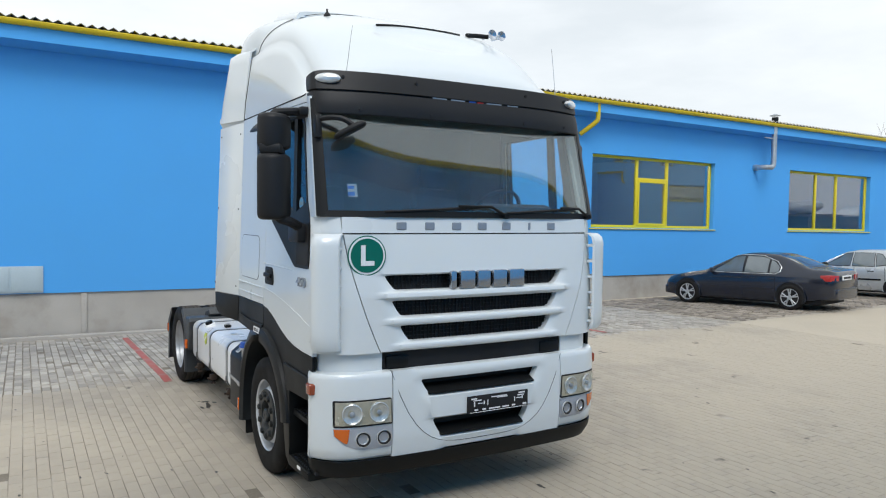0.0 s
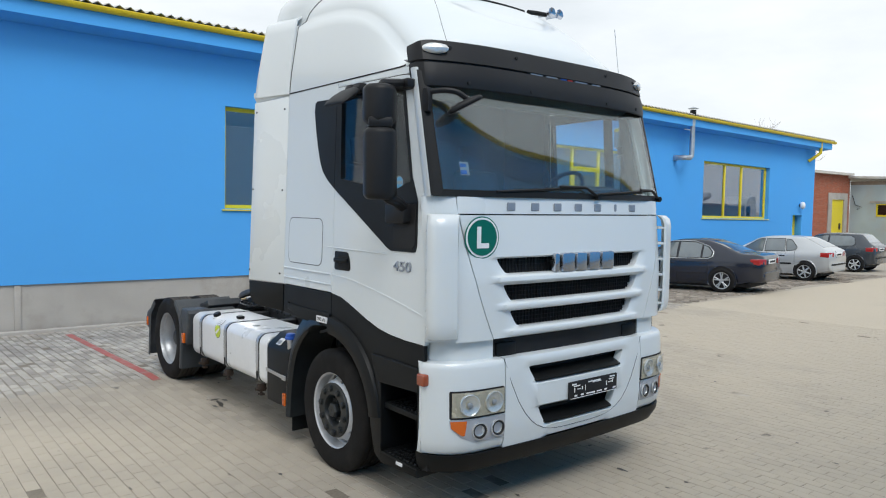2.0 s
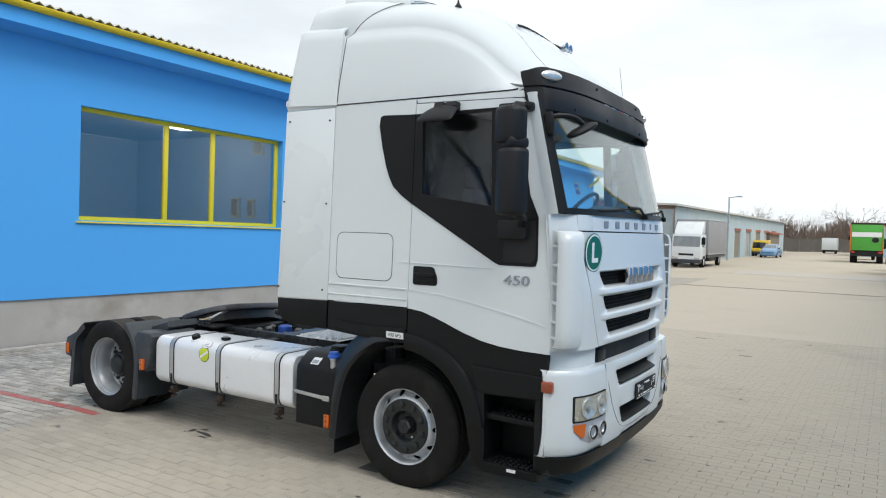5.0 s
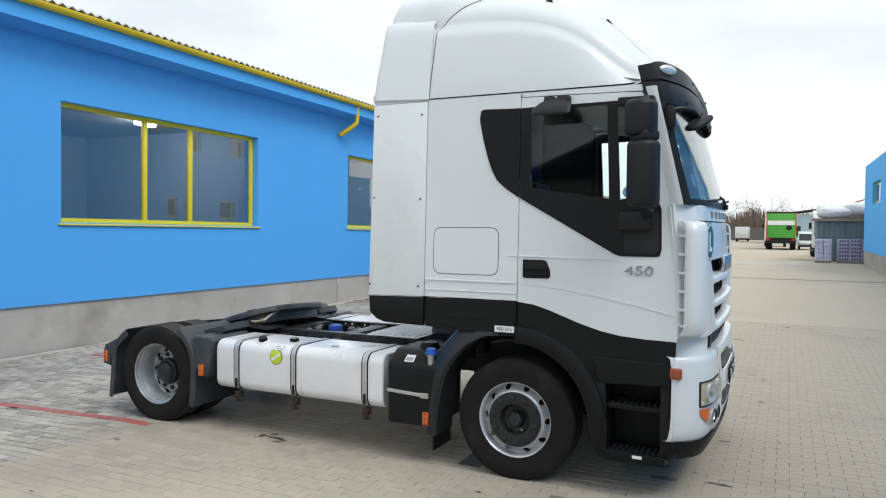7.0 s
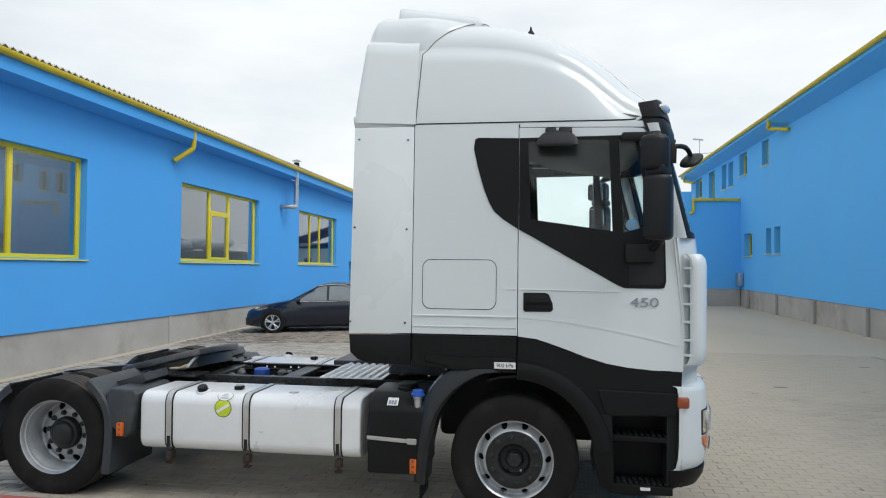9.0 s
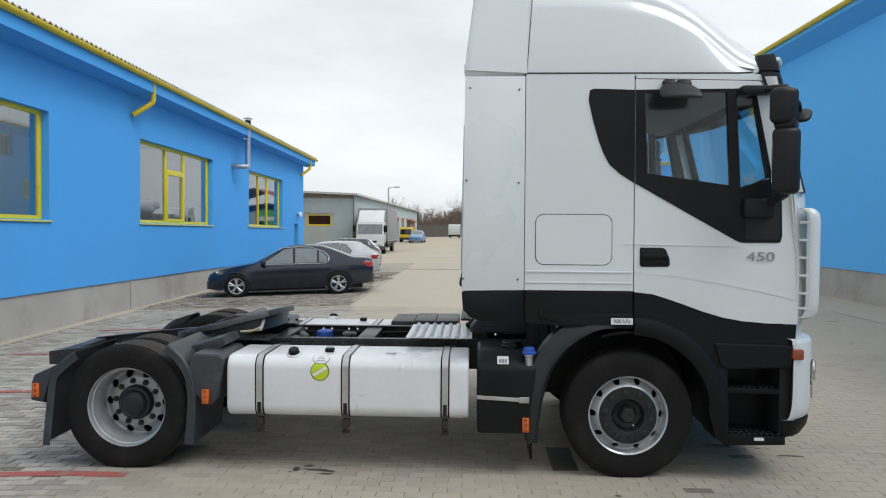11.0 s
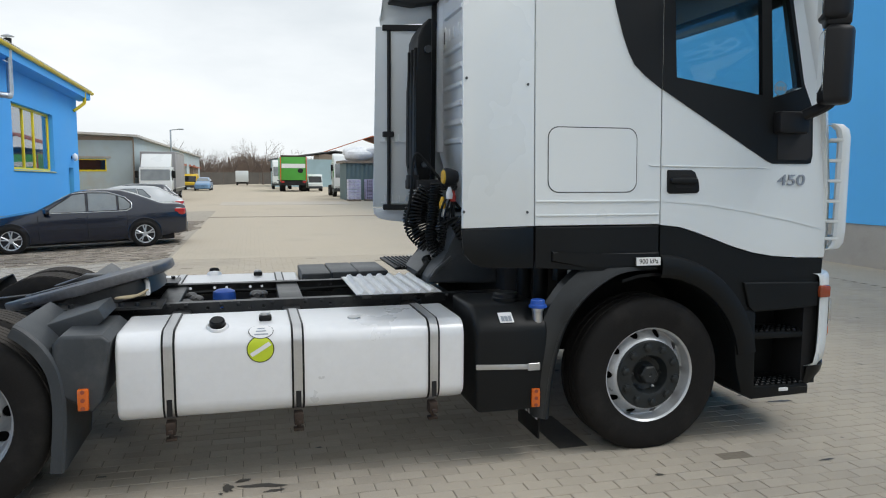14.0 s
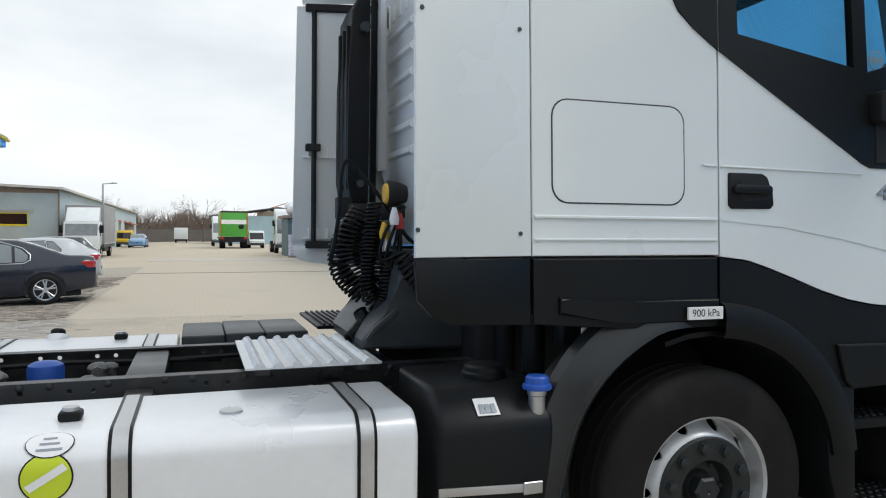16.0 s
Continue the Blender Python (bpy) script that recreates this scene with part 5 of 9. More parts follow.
    v = visor_part("sun_visor", [(3.034, -0.012), (3.034, -0.004), (3.031, -0.001), (2.97, 0.003), (2.91, 0.006), (2.878, 0.007), (2.872, 0.004), (2.870, -0.004), (2.872, -0.012), (2.90, -0.018), (3.02, -0.025)], truck, "charcoal sun visor over the windscreen")
    visor_part("visor_band", [(3.190, -0.03), (3.190, -0.012), (3.185, -0.005), (3.15, -0.001), (3.10, 0.001), (3.050, 0.002), (3.046, -0.002), (3.045, -0.012), (3.1, -0.03), (3.17, -0.045)], v, "charcoal upper visor band")
    visor_part("visor_gap", [(3.052, -0.013), (3.03, -0.013), (3.03, -0.018), (3.052, -0.018)], v, "dark slot between the visor bands")
    for x, z in ((-1.0, 3.14), (-0.45, 3.135), (0.55, 3.135), (1.0, 3.14), (-0.9, 2.91), (-0.35, 2.905), (0.5, 2.905), (0.95, 2.91)):
        bm = B()
        cyl(bm, (x, y_visor(x, z) - (0.013 if z < 3 else 0.009), z), (x, y_visor(x, z) - 0.0, z), 0.012, n=10)
        part("bolt", bm, M_DARK, v)
    for x0, x1, m in ((-0.32, -0.20, M_GREYBADGE), (-0.16, -0.04, M_GREYBADGE), (0.0, 0.06, M_BLUEPL), (0.075, 0.13, M_REDPL), (0.16, 0.30, M_GREYBADGE), (0.36, 0.46, M_GREYBADGE)):
        bm = B()
        box(bm, (x0, y_visor((x0 + x1) / 2, 3.05) + 0.003, 3.035), (x1, y_visor((x0 + x1) / 2, 3.05) + 0.012, 3.046), 0.001, 1)
        part("visor_chip", bm, m, v)
    for s in (-1, 1):
        bm = B()
        c = Vector((s * 1.10, y_visor(1.10, 3.12) - 0.004, 3.125))
        q = Vector((s * 0.55, -1, 0.15)).normalized().to_track_quat("Z", "Y").to_matrix()
        rows = [[c + q @ Vector((0.09 * r * math.cos(2 * math.pi * i / 20), 0.036 * r * math.sin(2 * math.pi * i / 20), h)) for i in range(20)] for r, h in ((1, -0.02), (1, 0.012), (0.8, 0.022), (0.4, 0.027), (0.02, 0.028))]
        grid(bm, rows, close=True)
        part("marker_lamp", bm, M_LAMP, v, "oval clear marker lamp")


build_screen()


# roof
ROOF = [  # y at the crown, bow back at the sides, half-width, base z, shoulder z, crown z, squareness
    (-1.105, 0.20, 1.15, 3.150, 3.157, 3.165, 1.0), (-1.085, 0.19, 1.165, 3.10, 3.13, 3.21, 1.0), (-1.04, 0.17, 1.18, 3.05, 3.08, 3.28, 1.0), (-0.95, 0.13, 1.187, 3.028, 3.06, 3.37, 1.0), (-0.82, 0.09, 1.19, 3.024, 3.09, 3.47, 1.0), (-0.66, 0.06, 1.19, 3.024, 3.20, 3.605, 0.95),
    (-0.45, 0.03, 1.19, 3.024, 3.365, 3.738, 0.85), (-0.2, 0.01, 1.19, 3.024, 3.49, 3.85, 0.75), (0.1, 0.0, 1.19, 3.024, 3.565, 3.93, 0.65), (0.4, 0.0, 1.19, 3.024, 3.59, 3.975, 0.6), (0.65, 0.0, 1.19, 3.024, 3.60, 3.985, 0.6), (0.838, 0.0, 1.19, 3.024, 3.605, 3.98, 0.6)]


def roof_row(y0, bow, w, zb, zs, zt, sq=0.6):
    half = [(w, zb), (w - 0.012, zb + 0.3 * (zs - zb)), (w - 0.035, zb + 0.62 * (zs - zb)), (w - 0.052, zb + 0.86 * (zs - zb)), (w - 0.064, zs - 0.008)]
    a = w - 0.118
    half += [(a, zs + 0.03 * (zt - zs) / 0.3)]
    for k in range(1, 20):
        t = k / 20 * math.pi / 2
        half.append((a * math.cos(t) ** sq, zs + (zt - zs) * (0.06 + 0.94 * math.sin(t) ** 0.8)))
    pts = [(-x, z) for x, z in half] + [(0.0, zt)] + [(x, z) for x, z in half[::-1]]
    return [(x, y0 + bow * (abs(x) / w) ** 3, z) for x, z in pts]


def rear_edge(z):
    """The roof shell's rear edge: upright on the sides, swept forward over the top."""
    return float(np.interp(z, (3.0, 3.60, 3.70, 3.80, 3.88, 3.95, 4.0), (0.842, 0.80, 0.72, 0.60, 0.46, 0.34, 0.30)))


def build_roof():
    rows = []
    ks = np.array(ROOF)
    tt = np.linspace(0, len(ks) - 1, 67)
    fine = np.stack([np.interp(tt, np.arange(len(ks)), ks[:, c]) for c in range(7)], 1)
    for _ in range(4):
        fine[1:-1] = 0.25 * fine[:-2] + 0.5 * fine[1:-1] + 0.25 * fine[2:]
    bm = B()
    grid(bm, [roof_row(*r) for r in fine.tolist()])
    # shallow scoop before the hatch
    for v in bm.verts:
        x, y = v.co.x + 0.02, v.co.y + 0.42
        r = math.hypot(x / 0.56, y / 0.36)
        if y < -0.03 and r < 1.15:
            k = min(1.0, max(0.0, (1.15 - r) / 0.3))
            v.co.z -= 0.03 * k * k * (3 - 2 * k) * min(1.0, max(0.0, (-0.03 - y) / 0.06))
    thicken(bm, (0, 0, -0.012))
    rf = part("roof_shell", bm, M_WHITE, truck, "rounded white high roof", 50)
    # gutter seam under the roof: a dark box behind it, a dark tube drawn along it
    for s in (-1, 1):
        bm = B()
        box(bm, (s * 1.172 - 0.012, -0.86, 2.975), (s * 1.172 + 0.006, 0.84, 3.02))
        part("roof_seam", bm, M_DARK, rf)
        bm = B()
        tube(bm, [(s * (r[2] + 0.001), r[0] + r[1], r[3] + 0.006) for r in fine.tolist() if r[3] < 3.035], 0.005, 6)
        part("roof_seal", bm, M_DARK, rf, "dark tube drawn along the seam under the high roof")
        bm = B()
        path = [(-s * (x - 0.0015), rear_edge(z), z + 0.002) for x, _, z in roof_row(0.0, 0.0, 1.19, 3.03, 3.60, 3.985) if x <= 0]
        tube(bm, path, 0.0028, 6)
        part("fairing_gap", bm, M_DARK, rf, "dark gap before the upper fairing")
        bm = B()
        prism(bm, [(0.03, 2.990), (-0.80, 2.978), (-0.89, 2.972), (-0.93, 3.022), (0.03, 3.018)], "x", 0.001, 0.02, 0.003)
        part("cant_rail", lean(bm, s), M_WHITE, rf)
    def roof_z(x, y):
        """Height of the roof's skin."""
        best = []
        for r in fine.tolist():
            pts = roof_row(*r)
            half = [p for p in pts if p[0] >= -1e-6]
            k = float(np.interp(abs(x), [p[0] for p in half], range(len(half))))
            i = min(int(k), len(half) - 2)
            q = Vector(half[i]).lerp(Vector(half[i + 1]), k - i)
            best.append((q.y, q.z))
        return float(np.interp(y, [b[0] for b in best], [b[1] for b in best]))
    # roof hatch rim
    bm = B()
    tube(bm, [(-0.46 + 0.83 * i / 10, -0.455 + 0.006 * i, roof_z(-0.46 + 0.83 * i / 10, -0.455 + 0.006 * i) + 0.003) for i in range(11)], 0.011, 8)
    part("hatch_seal", bm, M_DARK, rf, "dark rubber edge of the roof hatch")
    bm = B()
    tube(bm, [(-0.66 - 0.027 * i, -0.44 - 0.052 * i, roof_z(-0.66 - 0.027 * i, -0.44 - 0.052 * i) - 0.0008) for i in range(12)], 0.002, 6)
    part("roof_joint", bm, M_GREYPL, rf, "fine joint down the roof's front")
    # aerials and horns stand on the roof
    for x, y, z, h in ((1.08, -0.86, 3.22, 0.42),):
        bm = B()
        tube(bm, [(x, y, z), (x - 0.01, y + 0.05, z + h)], 0.0032, 6)
        part("aerial", bm, M_STEEL, rf, "thin whip aerial")
    bm = B()
    turn(bm, [(0.030, -0.03), (0.030, 0.006), (0.012, 0.03), (0.006, 0.06), (0.001, 0.06)], (-0.72, -0.03, roof_z(-0.72, -0.03)), "z", 10)
    part("roof_aerial", bm, M_DARK, rf, "short black stub aerial")
    zh = roof_z(0.74, -0.32)
    hr = part("air_horn", tube(B(), [(0.48, -0.34, roof_z(0.48, -0.34) + 0.012), (0.58, -0.33, zh + 0.06), (0.72, -0.32, zh + 0.07)], 0.02, 10), M_BLACK, rf, "roof horn with two chrome trumpets")
    for dx in (0.0, 0.10):
        bm = B()
        turn(bm, [(0.015, 0.0), (0.018, 0.10), (0.03, 0.14), (0.045, 0.155), (0.045, 0.158), (0.002, 0.14)], (0.72 + dx, -0.24, zh + 0.075), "y", 16, -1)
        part("trumpet", bm, M_CHROME, hr)


build_roof()


def flare(bm):
    """The fairings stand wider towards the rear."""
    for v in bm.verts:
        t = max(0.0, v.co.y - 0.85) / 0.46
        v.co.x += math.copysign(0.108 * t, v.co.x) * min(1.0, abs(v.co.x) / 1.05)
    return bm


def build_fairings():
    for s in (-1, 1):
        # lower side fairing: white panel, black foot
        bm = B()
        prism(bm, [(0.8495, 1.41), (0.8495, 3.010), (1.298 + (0.04 if s > 0 else 0), 2.985), (1.312 + (0.05 if s > 0 else 0), 1.41)], "x", 0.0, 0.022, 0.005)
        f = part("side_fairing", flare(lean(bm, s)), M_WHITE, truck, "white side fairing behind the cab")
        bm = B()
        prism(bm, [(0.852, 1.402), (1.312, 1.402), (1.302, 1.27), (1.25, 1.215), (1.18, 1.185), (0.852, 1.165)] if s < 0 else [(0.852, 1.402), (1.362, 1.402), (1.355, 1.35), (1.32, 1.31), (1.25, 1.29), (0.852, 1.25)], "x", 0.002, 0.03, 0.008)
        part("fairing_foot", flare(lean(bm, s)), M_BLACK if s < 0 else M_BACK, f, "black foot of the fairing" if s < 0 else "")
        for y, z in ((0.895, 2.905), (1.262, 2.90), (0.895, 2.21), (1.283, 2.22), (0.897, 1.49), (1.303, 1.50)):
            bm = B()
            cyl(bm, (0, y, z), (-0.005, y, z), 0.008, n=10)
            part("bolt", flare(lean(bm, s)), M_GREYPL, f)
        # step moulding under the upper fairing
        bm = B()
        grid(bm, [[(0.022, y, z), (-0.004, y + 0.004, z + 0.052), (-0.002, y + 0.002, z + 0.085)] for y, z in ((0.854, 3.016), (1.0, 3.009), (1.15, 3.001), (1.303, 2.992))])
        thicken(bm, (0.012, 0, 0))
        part("fairing_moulding", flare(lean(bm, s)), M_WHITE, f)
        # inner stays of the fairing
        if s > 0:
            bm = B()
            tube(bm, [(1.165, 1.235, 1.39), (1.165, 1.23, 2.96)], 0.016, 8)
            part("stay_rod", flare(bm), M_DARK, f, "black stay rod")
            for z, y0, y1 in ((1.385, 0.85, 1.285), (2.03, 1.19, 1.285), (2.95, 0.85, 1.285)):
                bm = B()
                box(bm, (1.15, y0, z), (1.19, y1, z + 0.05), 0.006, 1)
                part("stay_bracket", flare(bm), M_DARK, f)
            for z in (1.45, 1.99, 2.83):
                for k in range(7):
                    bm = B()
                    box(bm, (1.178, 0.9 + 0.06 * k, z), (1.205, 0.908 + 0.06 * k, z + 0.07))
                    part("rib", flare(bm), M_BACK, f)
                bm = B()
                box(bm, (1.18, 0.87, z), (1.205, 1.30, z + 0.008))
                part("rib", flare(bm), M_BACK, f)
            for z, l in ((3.17, 0.20), (3.56, 0.17)):
                bm = B()
                prism(bm, [(0.84, z + 0.07), (1.24, z + 0.02), (1.24, z), (1.05, z - 0.03), (0.84, z)], "x", 1.0, 1.16, 0.004)
                part("shelf_bracket", flare(bm), M_DARK, f)
    # upper fairing: side pieces, and an arch set in above them
    sec = roof_row(0.852, 0.0, 1.200, 3.03, 3.665, 4.0)
    low = [p for p in sec if p[0] < 0 and p[2] < 3.72]
    for s in (-1, 1):
        bm = B()
        rows = []
        for y, k, lag in ((0.838, 0.0, 0.02), (0.95, 0.0, 0.04), (1.1, 0.0, 0.07), (1.25, 0.0, 0.11), (1.292, 0.004, 0.12), (1.302, 0.012, 0.12), (1.306, 0.028, 0.12)):
            rows.append([(s * (-x - k), y - lag * max(0.0, z - 3.05), z - k * 0.4) for x, _, z in low] + [(s * (-low[-1][0] - k - 0.13), y - lag * 0.6, low[-1][2] + 0.006)])
        grid(bm, rows)
        thicken(bm, (-s * 0.014, 0, -0.006))
        part("fairing_cheek", flare(bm), M_WHITE, truck, "white upper fairing panel", 50)
    square = [(1.135, 3.62), (1.130, 3.68), (1.122, 3.76), (1.105, 3.83), (1.07, 3.885), (1.01, 3.925), (0.92, 3.953), (0.78, 3.978), (0.55, 4.005), (0.28, 4.02), (0.0, 4.025)]
    square = square + [(-x, z) for x, z in square[-2::-1]]
    shell = [p for p in roof_row(0.0, 0.0, 1.19, 3.03, 3.60, 3.985) if p[2] > 3.62]
    along = np.linspace(0, 1, len(square))
    on_shell = [[float(v) for v in np.interp(along, np.linspace(0, 1, len(shell)), [p[c] for p in shell[::-1]])] for c in (0, 2)]
    bm = B()
    rows = []
    for t, k in ((0.0, 0.0), (0.12, 0.0), (0.3, 0.0), (0.5, 0.0), (0.7, 0.0), (0.9, 0.0), (0.965, 0.004), (0.99, 0.014), (1.0, 0.03)):
        f = min(1.0, t / 0.55)
        f = f * f * (3 - 2 * f)
        row = []
        for i, (x, z) in enumerate(square):
            xs, zs = on_shell[0][i], on_shell[1][i] + 0.008
            back = 1.235 - 0.33 * max(0.0, z - 3.70)
            row.append(((xs + (x - xs) * f) * (1 - k), rear_edge(on_shell[1][i]) + 0.012 + (back - rear_edge(on_shell[1][i])) * t, zs + (z - zs) * f - k * 0.6))
        rows.append(row)
    grid(bm, rows)
    thicken(bm, (0, 0, -0.014))
    part("upper_fairing", bm, M_WHITE, truck, "white upper fairing arched over the cab's rear", 50)
    # flat wedge that rides on the arch
    bm = B()
    rows = []
    for y, h in ((0.42, -0.01), (0.65, 0.035), (0.88, 0.07), (1.07, 0.10), (1.10, 0.098), (1.11, 0.075)):
        rows.append([(x, y - 0.05 * (x / 0.8) ** 2, 4.035 + h - 0.06 * abs(x / 0.8) ** 2.5 - (0.05 if abs(x) > 0.83 else 0.0)) for x in [-0.86, -0.82] + [-0.75 + 0.15 * i for i in range(11)] + [0.82, 0.86]])
    grid(bm, rows)
    thicken(bm, (0, 0, -0.05))
    part("roof_wedge", bm, M_WHITE, truck, "thin white wedge along the rear of the roof", 50)


build_fairings()


def coil_along(path, r, turns, wire, n=9):
    """A wound line whose axis follows a smooth path."""
    ax = smooth_path(path, 8)
    ln = [0.0]
    for a, b in zip(ax, ax[1:]):
        ln.append(ln[-1] + (b - a).length)
    pts = []
    for i in range(turns * n + 1):
        t = ln[-1] * i / (turns * n)
        p = Vector([float(np.interp(t, ln, [q[c] for q in ax])) for c in range(3)])
        p2 = Vector([float(np.interp(min(t + 0.01, ln[-1]), ln, [q[c] for q in ax])) for c in range(3)])
        p1 = Vector([float(np.interp(max(t - 0.01, 0), ln, [q[c] for q in ax])) for c in range(3)])
        d = (p2 - p1).normalized()
        u = d.cross(Vector((1, 0.01, 0))).normalized()
        w = d.cross(u)
        a = 2 * math.pi * i / n
        pts.append(p + r * (math.cos(a) * u + math.sin(a) * w))
    return tube(B(), pts, wire, 5)


def build_back():
    # pressed back wall with its swaged foot
    bm = B()
    prism(bm, [(0.70, 1.42), (0.735, 1.42), (0.74, 1.72), (0.80, 1.88), (0.805, 3.3), (0.70, 3.3)], "x", -1.14, 1.14, 0.008)
    prism(bm, [(-1.1, 3.3), (1.1, 3.3), (1.0, 3.74), (-1.0, 3.74)], "y", 0.71, 0.80)
    bw = part("back_wall", bm, M_BACK, truck, "grey-white cab back wall with pressed ribs")
    for s in (-1, 1):
        for i in range(9):
            z = 1.97 + 0.148 * i
            if i == 6:
                continue
            bm = B()
            rows = [[(s * 0.40, y, zz), (s * 0.90, y, zz), (s * 0.96, 0.803, zz)] for y, zz in ((0.803, z - 0.024), (0.822, z - 0.012), (0.823, z + 0.010), (0.803, z + 0.030))]
            grid(bm, rows)
            thicken(bm, (0, -0.02, 0))
            part("pressed_rib", bm, M_BACK, bw)
        # upright edge swage
        bm = B()
        prism(bm, [(s * 1.02, 0.80), (s * 1.05, 0.83), (s * 1.12, 0.83), (s * 1.14, 0.80)], "z", 1.90, 3.25)
        part("edge_swage", bm, M_BACK, bw)
    bm = B()
    plate(bm, rrect(0.90, 0.985, 2.74, 2.94, 0.04), [rrect(0.915, 0.97, 2.755, 2.925, 0.026)], "y", 0.803, 0.812)
    part("vent_rim", bm, M_BACK, bw)
    bm = B()
    prism(bm, rrect(0.922, 0.963, 2.80, 2.90, 0.012), "y", 0.804, 0.810)
    part("vent_slot", bm, M_GREYPL, bw)
    for k in range(3):
        bm = B()
        box(bm, (0.78 - 0.14 * k, 0.803, 2.80), (0.84 - 0.14 * k, 0.811, 2.90), 0.012)
        part("raised_block", bm, M_BACK, bw)
    # black air intake stack
    bm = B()
    prism(bm, [(1.0, 1.62), (1.10, 1.62), (1.125, 1.80), (1.12, 2.4), (1.10, 2.80), (1.07, 2.87), (1.01, 2.95), (0.985, 2.95), (0.995, 2.2)], "x", 0.66, 1.04, 0.025, 3)
    it = part("air_intake", bm, M_BLACK, truck, "tall black air intake duct behind the cab")
    for x in (0.70, 0.82, 0.94):
        bm = B()
        box(bm, (x - 0.012, 1.10, 1.75), (x + 0.012, 1.128, 2.72), 0.006)
        part("duct_rib", bm, M_BLACK, it)
    for y, z, r in ((1.03, 2.70, 0.03), (1.06, 1.78, 0.022)):
        bm = B()
        cyl(bm, (0.60, y, z), (0.64, y, z), r, n=10)
        part("duct_stud", bm, M_GREYPL, it)
    bm = B()
    box(bm, (0.55, 0.80, 1.575), (1.05, 1.13, 1.66), 0.012)
    box(bm, (0.64, 1.10, 1.585), (0.72, 1.19, 1.70), 0.008)
    part("duct_mount", bm, M_DARK, it)
    bm = B()
    rows = []
    for i in range(10):
        z = 1.30 + 0.027 * i
        rows += [(0.12, z), (0.145, z + 0.007), (0.145, z + 0.015), (0.12, z + 0.022)]
    turn(bm, rows, (0.82, 1.0, 0), "z", 20)
    part("bellows", bm, M_BLACK, it, "ribbed black bellows")
    bm = B()
    prism(bm, [(0.74, 0.93), (0.74, 1.40), (0.98, 1.40), (1.06, 1.34), (1.085, 1.16), (1.20, 1.055), (1.25, 0.99), (1.25, 0.95)], "x", -0.30, 0.48, 0.025, 3)
    tc = part("tunnel_cover", bm, M_GREYPL, truck, "grey plastic engine tunnel cover")
    bm = B()
    prism(bm, [(1.075, 1.12), (1.09, 1.14), (1.20, 1.05), (1.235, 1.0), (1.215, 1.0)], "x", -0.32, -0.295, 0.006)
    part("cover_rib", bm, M_GREYPL, tc)
    bm = B()
    prism(bm, [(0.72, 1.38), (0.72, 1.16), (0.1, 1.12), (-0.6, 1.12), (-1.1, 1.2), (-1.1, 1.38)], "x", -1.18, 1.18)
    part("cab_floor", bm, M_DARK, truck, "dark underside of the cab")
    # lines on their hook rail
    bm = B()
    tube(bm, smooth_path([(0.02, 1.26, 1.33), (0.0, 1.34, 1.345), (0.0, 1.32, 1.46), (0.0, 1.30, 1.60), (0.0, 1.287, 1.80), (0.0, 1.256, 1.85), (0.0, 1.20, 1.80), (-0.02, 1.08, 1.65), (-0.04, 0.95, 1.46), (-0.04, 0.82, 1.40)], 6), 0.011, 8)
    ho = part("hook_rail", bm, M_BLACK, truck, "black hook rail with coiled air and electric lines")
    part("coil", coil_along([(-0.05, 1.13, 1.64), (-0.05, 1.15, 1.45), (-0.05, 1.17, 1.25), (-0.05, 1.13, 1.13), (-0.07, 1.08, 1.18), (-0.09, 1.07, 1.40)], 0.034, 44, 0.0075), M_BLACK, ho)
    part("coil", coil_along([(-0.02, 1.20, 1.10), (-0.05, 1.19, 1.05), (-0.08, 1.23, 1.00), (-0.10, 1.27, 0.97)], 0.030, 14, 0.008), M_BLACK, ho)
    part("coil", coil_along([(0.08, 1.16, 1.60), (0.08, 1.22, 1.50), (0.08, 1.24, 1.38), (0.06, 1.21, 1.27), (0.04, 1.15, 1.20), (0.0, 1.10, 1.26), (0.0, 1.12, 1.5)], 0.062, 34, 0.0075), M_BLACK, ho)
    part("coil", coil_along([(0.16, 1.19, 1.55), (0.16, 1.27, 1.42), (0.14, 1.27, 1.30), (0.10, 1.22, 1.22), (0.08, 1.16, 1.17)], 0.05, 22, 0.007), M_BLACK, ho)
    part("coil", coil_along([(-0.30, 1.06, 1.38), (-0.32, 1.01, 1.30), (-0.35, 0.94, 1.22), (-0.40, 0.86, 1.18)], 0.04, 12, 0.011), M_BLACK, ho)
    bm = B()
    turn(bm, [(0.001, 0.0), (0.060, 0.0), (0.066, 0.012), (0.062, 0.05), (0.042, 0.10), (0.001, 0.10)], (-0.10, 1.085, 1.685), "y", 20, -1)
    part("coupling_body", bm, M_DARK, ho)
    bm = B()
    turn(bm, [(0.001, -0.014), (0.045, -0.012), (0.054, 0.004)], (-0.10, 1.085, 1.685), "y", 20, -1)
    part("coupling_cap", bm, M_YELLOWPL, ho, "yellow coupling cap")
    for x, y, z, m in ((-0.14, 1.03, 1.55, M_REDPL), (-0.12, 1.10, 1.50, M_YELLOWPL), (-0.16, 1.06, 1.57, M_SIGNWHITE), (-0.12, 1.09, 1.44, M_STEEL)):
        bm = B()
        turn(bm, [(0.001, 0), (0.022, 0.0), (0.026, 0.03), (0.018, 0.06), (0.010, 0.085), (0.001, 0.085)], (x, y, z - 0.04), "z", 12)
        part("coupling", bm, m, ho)
    for k in range(5):
        bm = B()
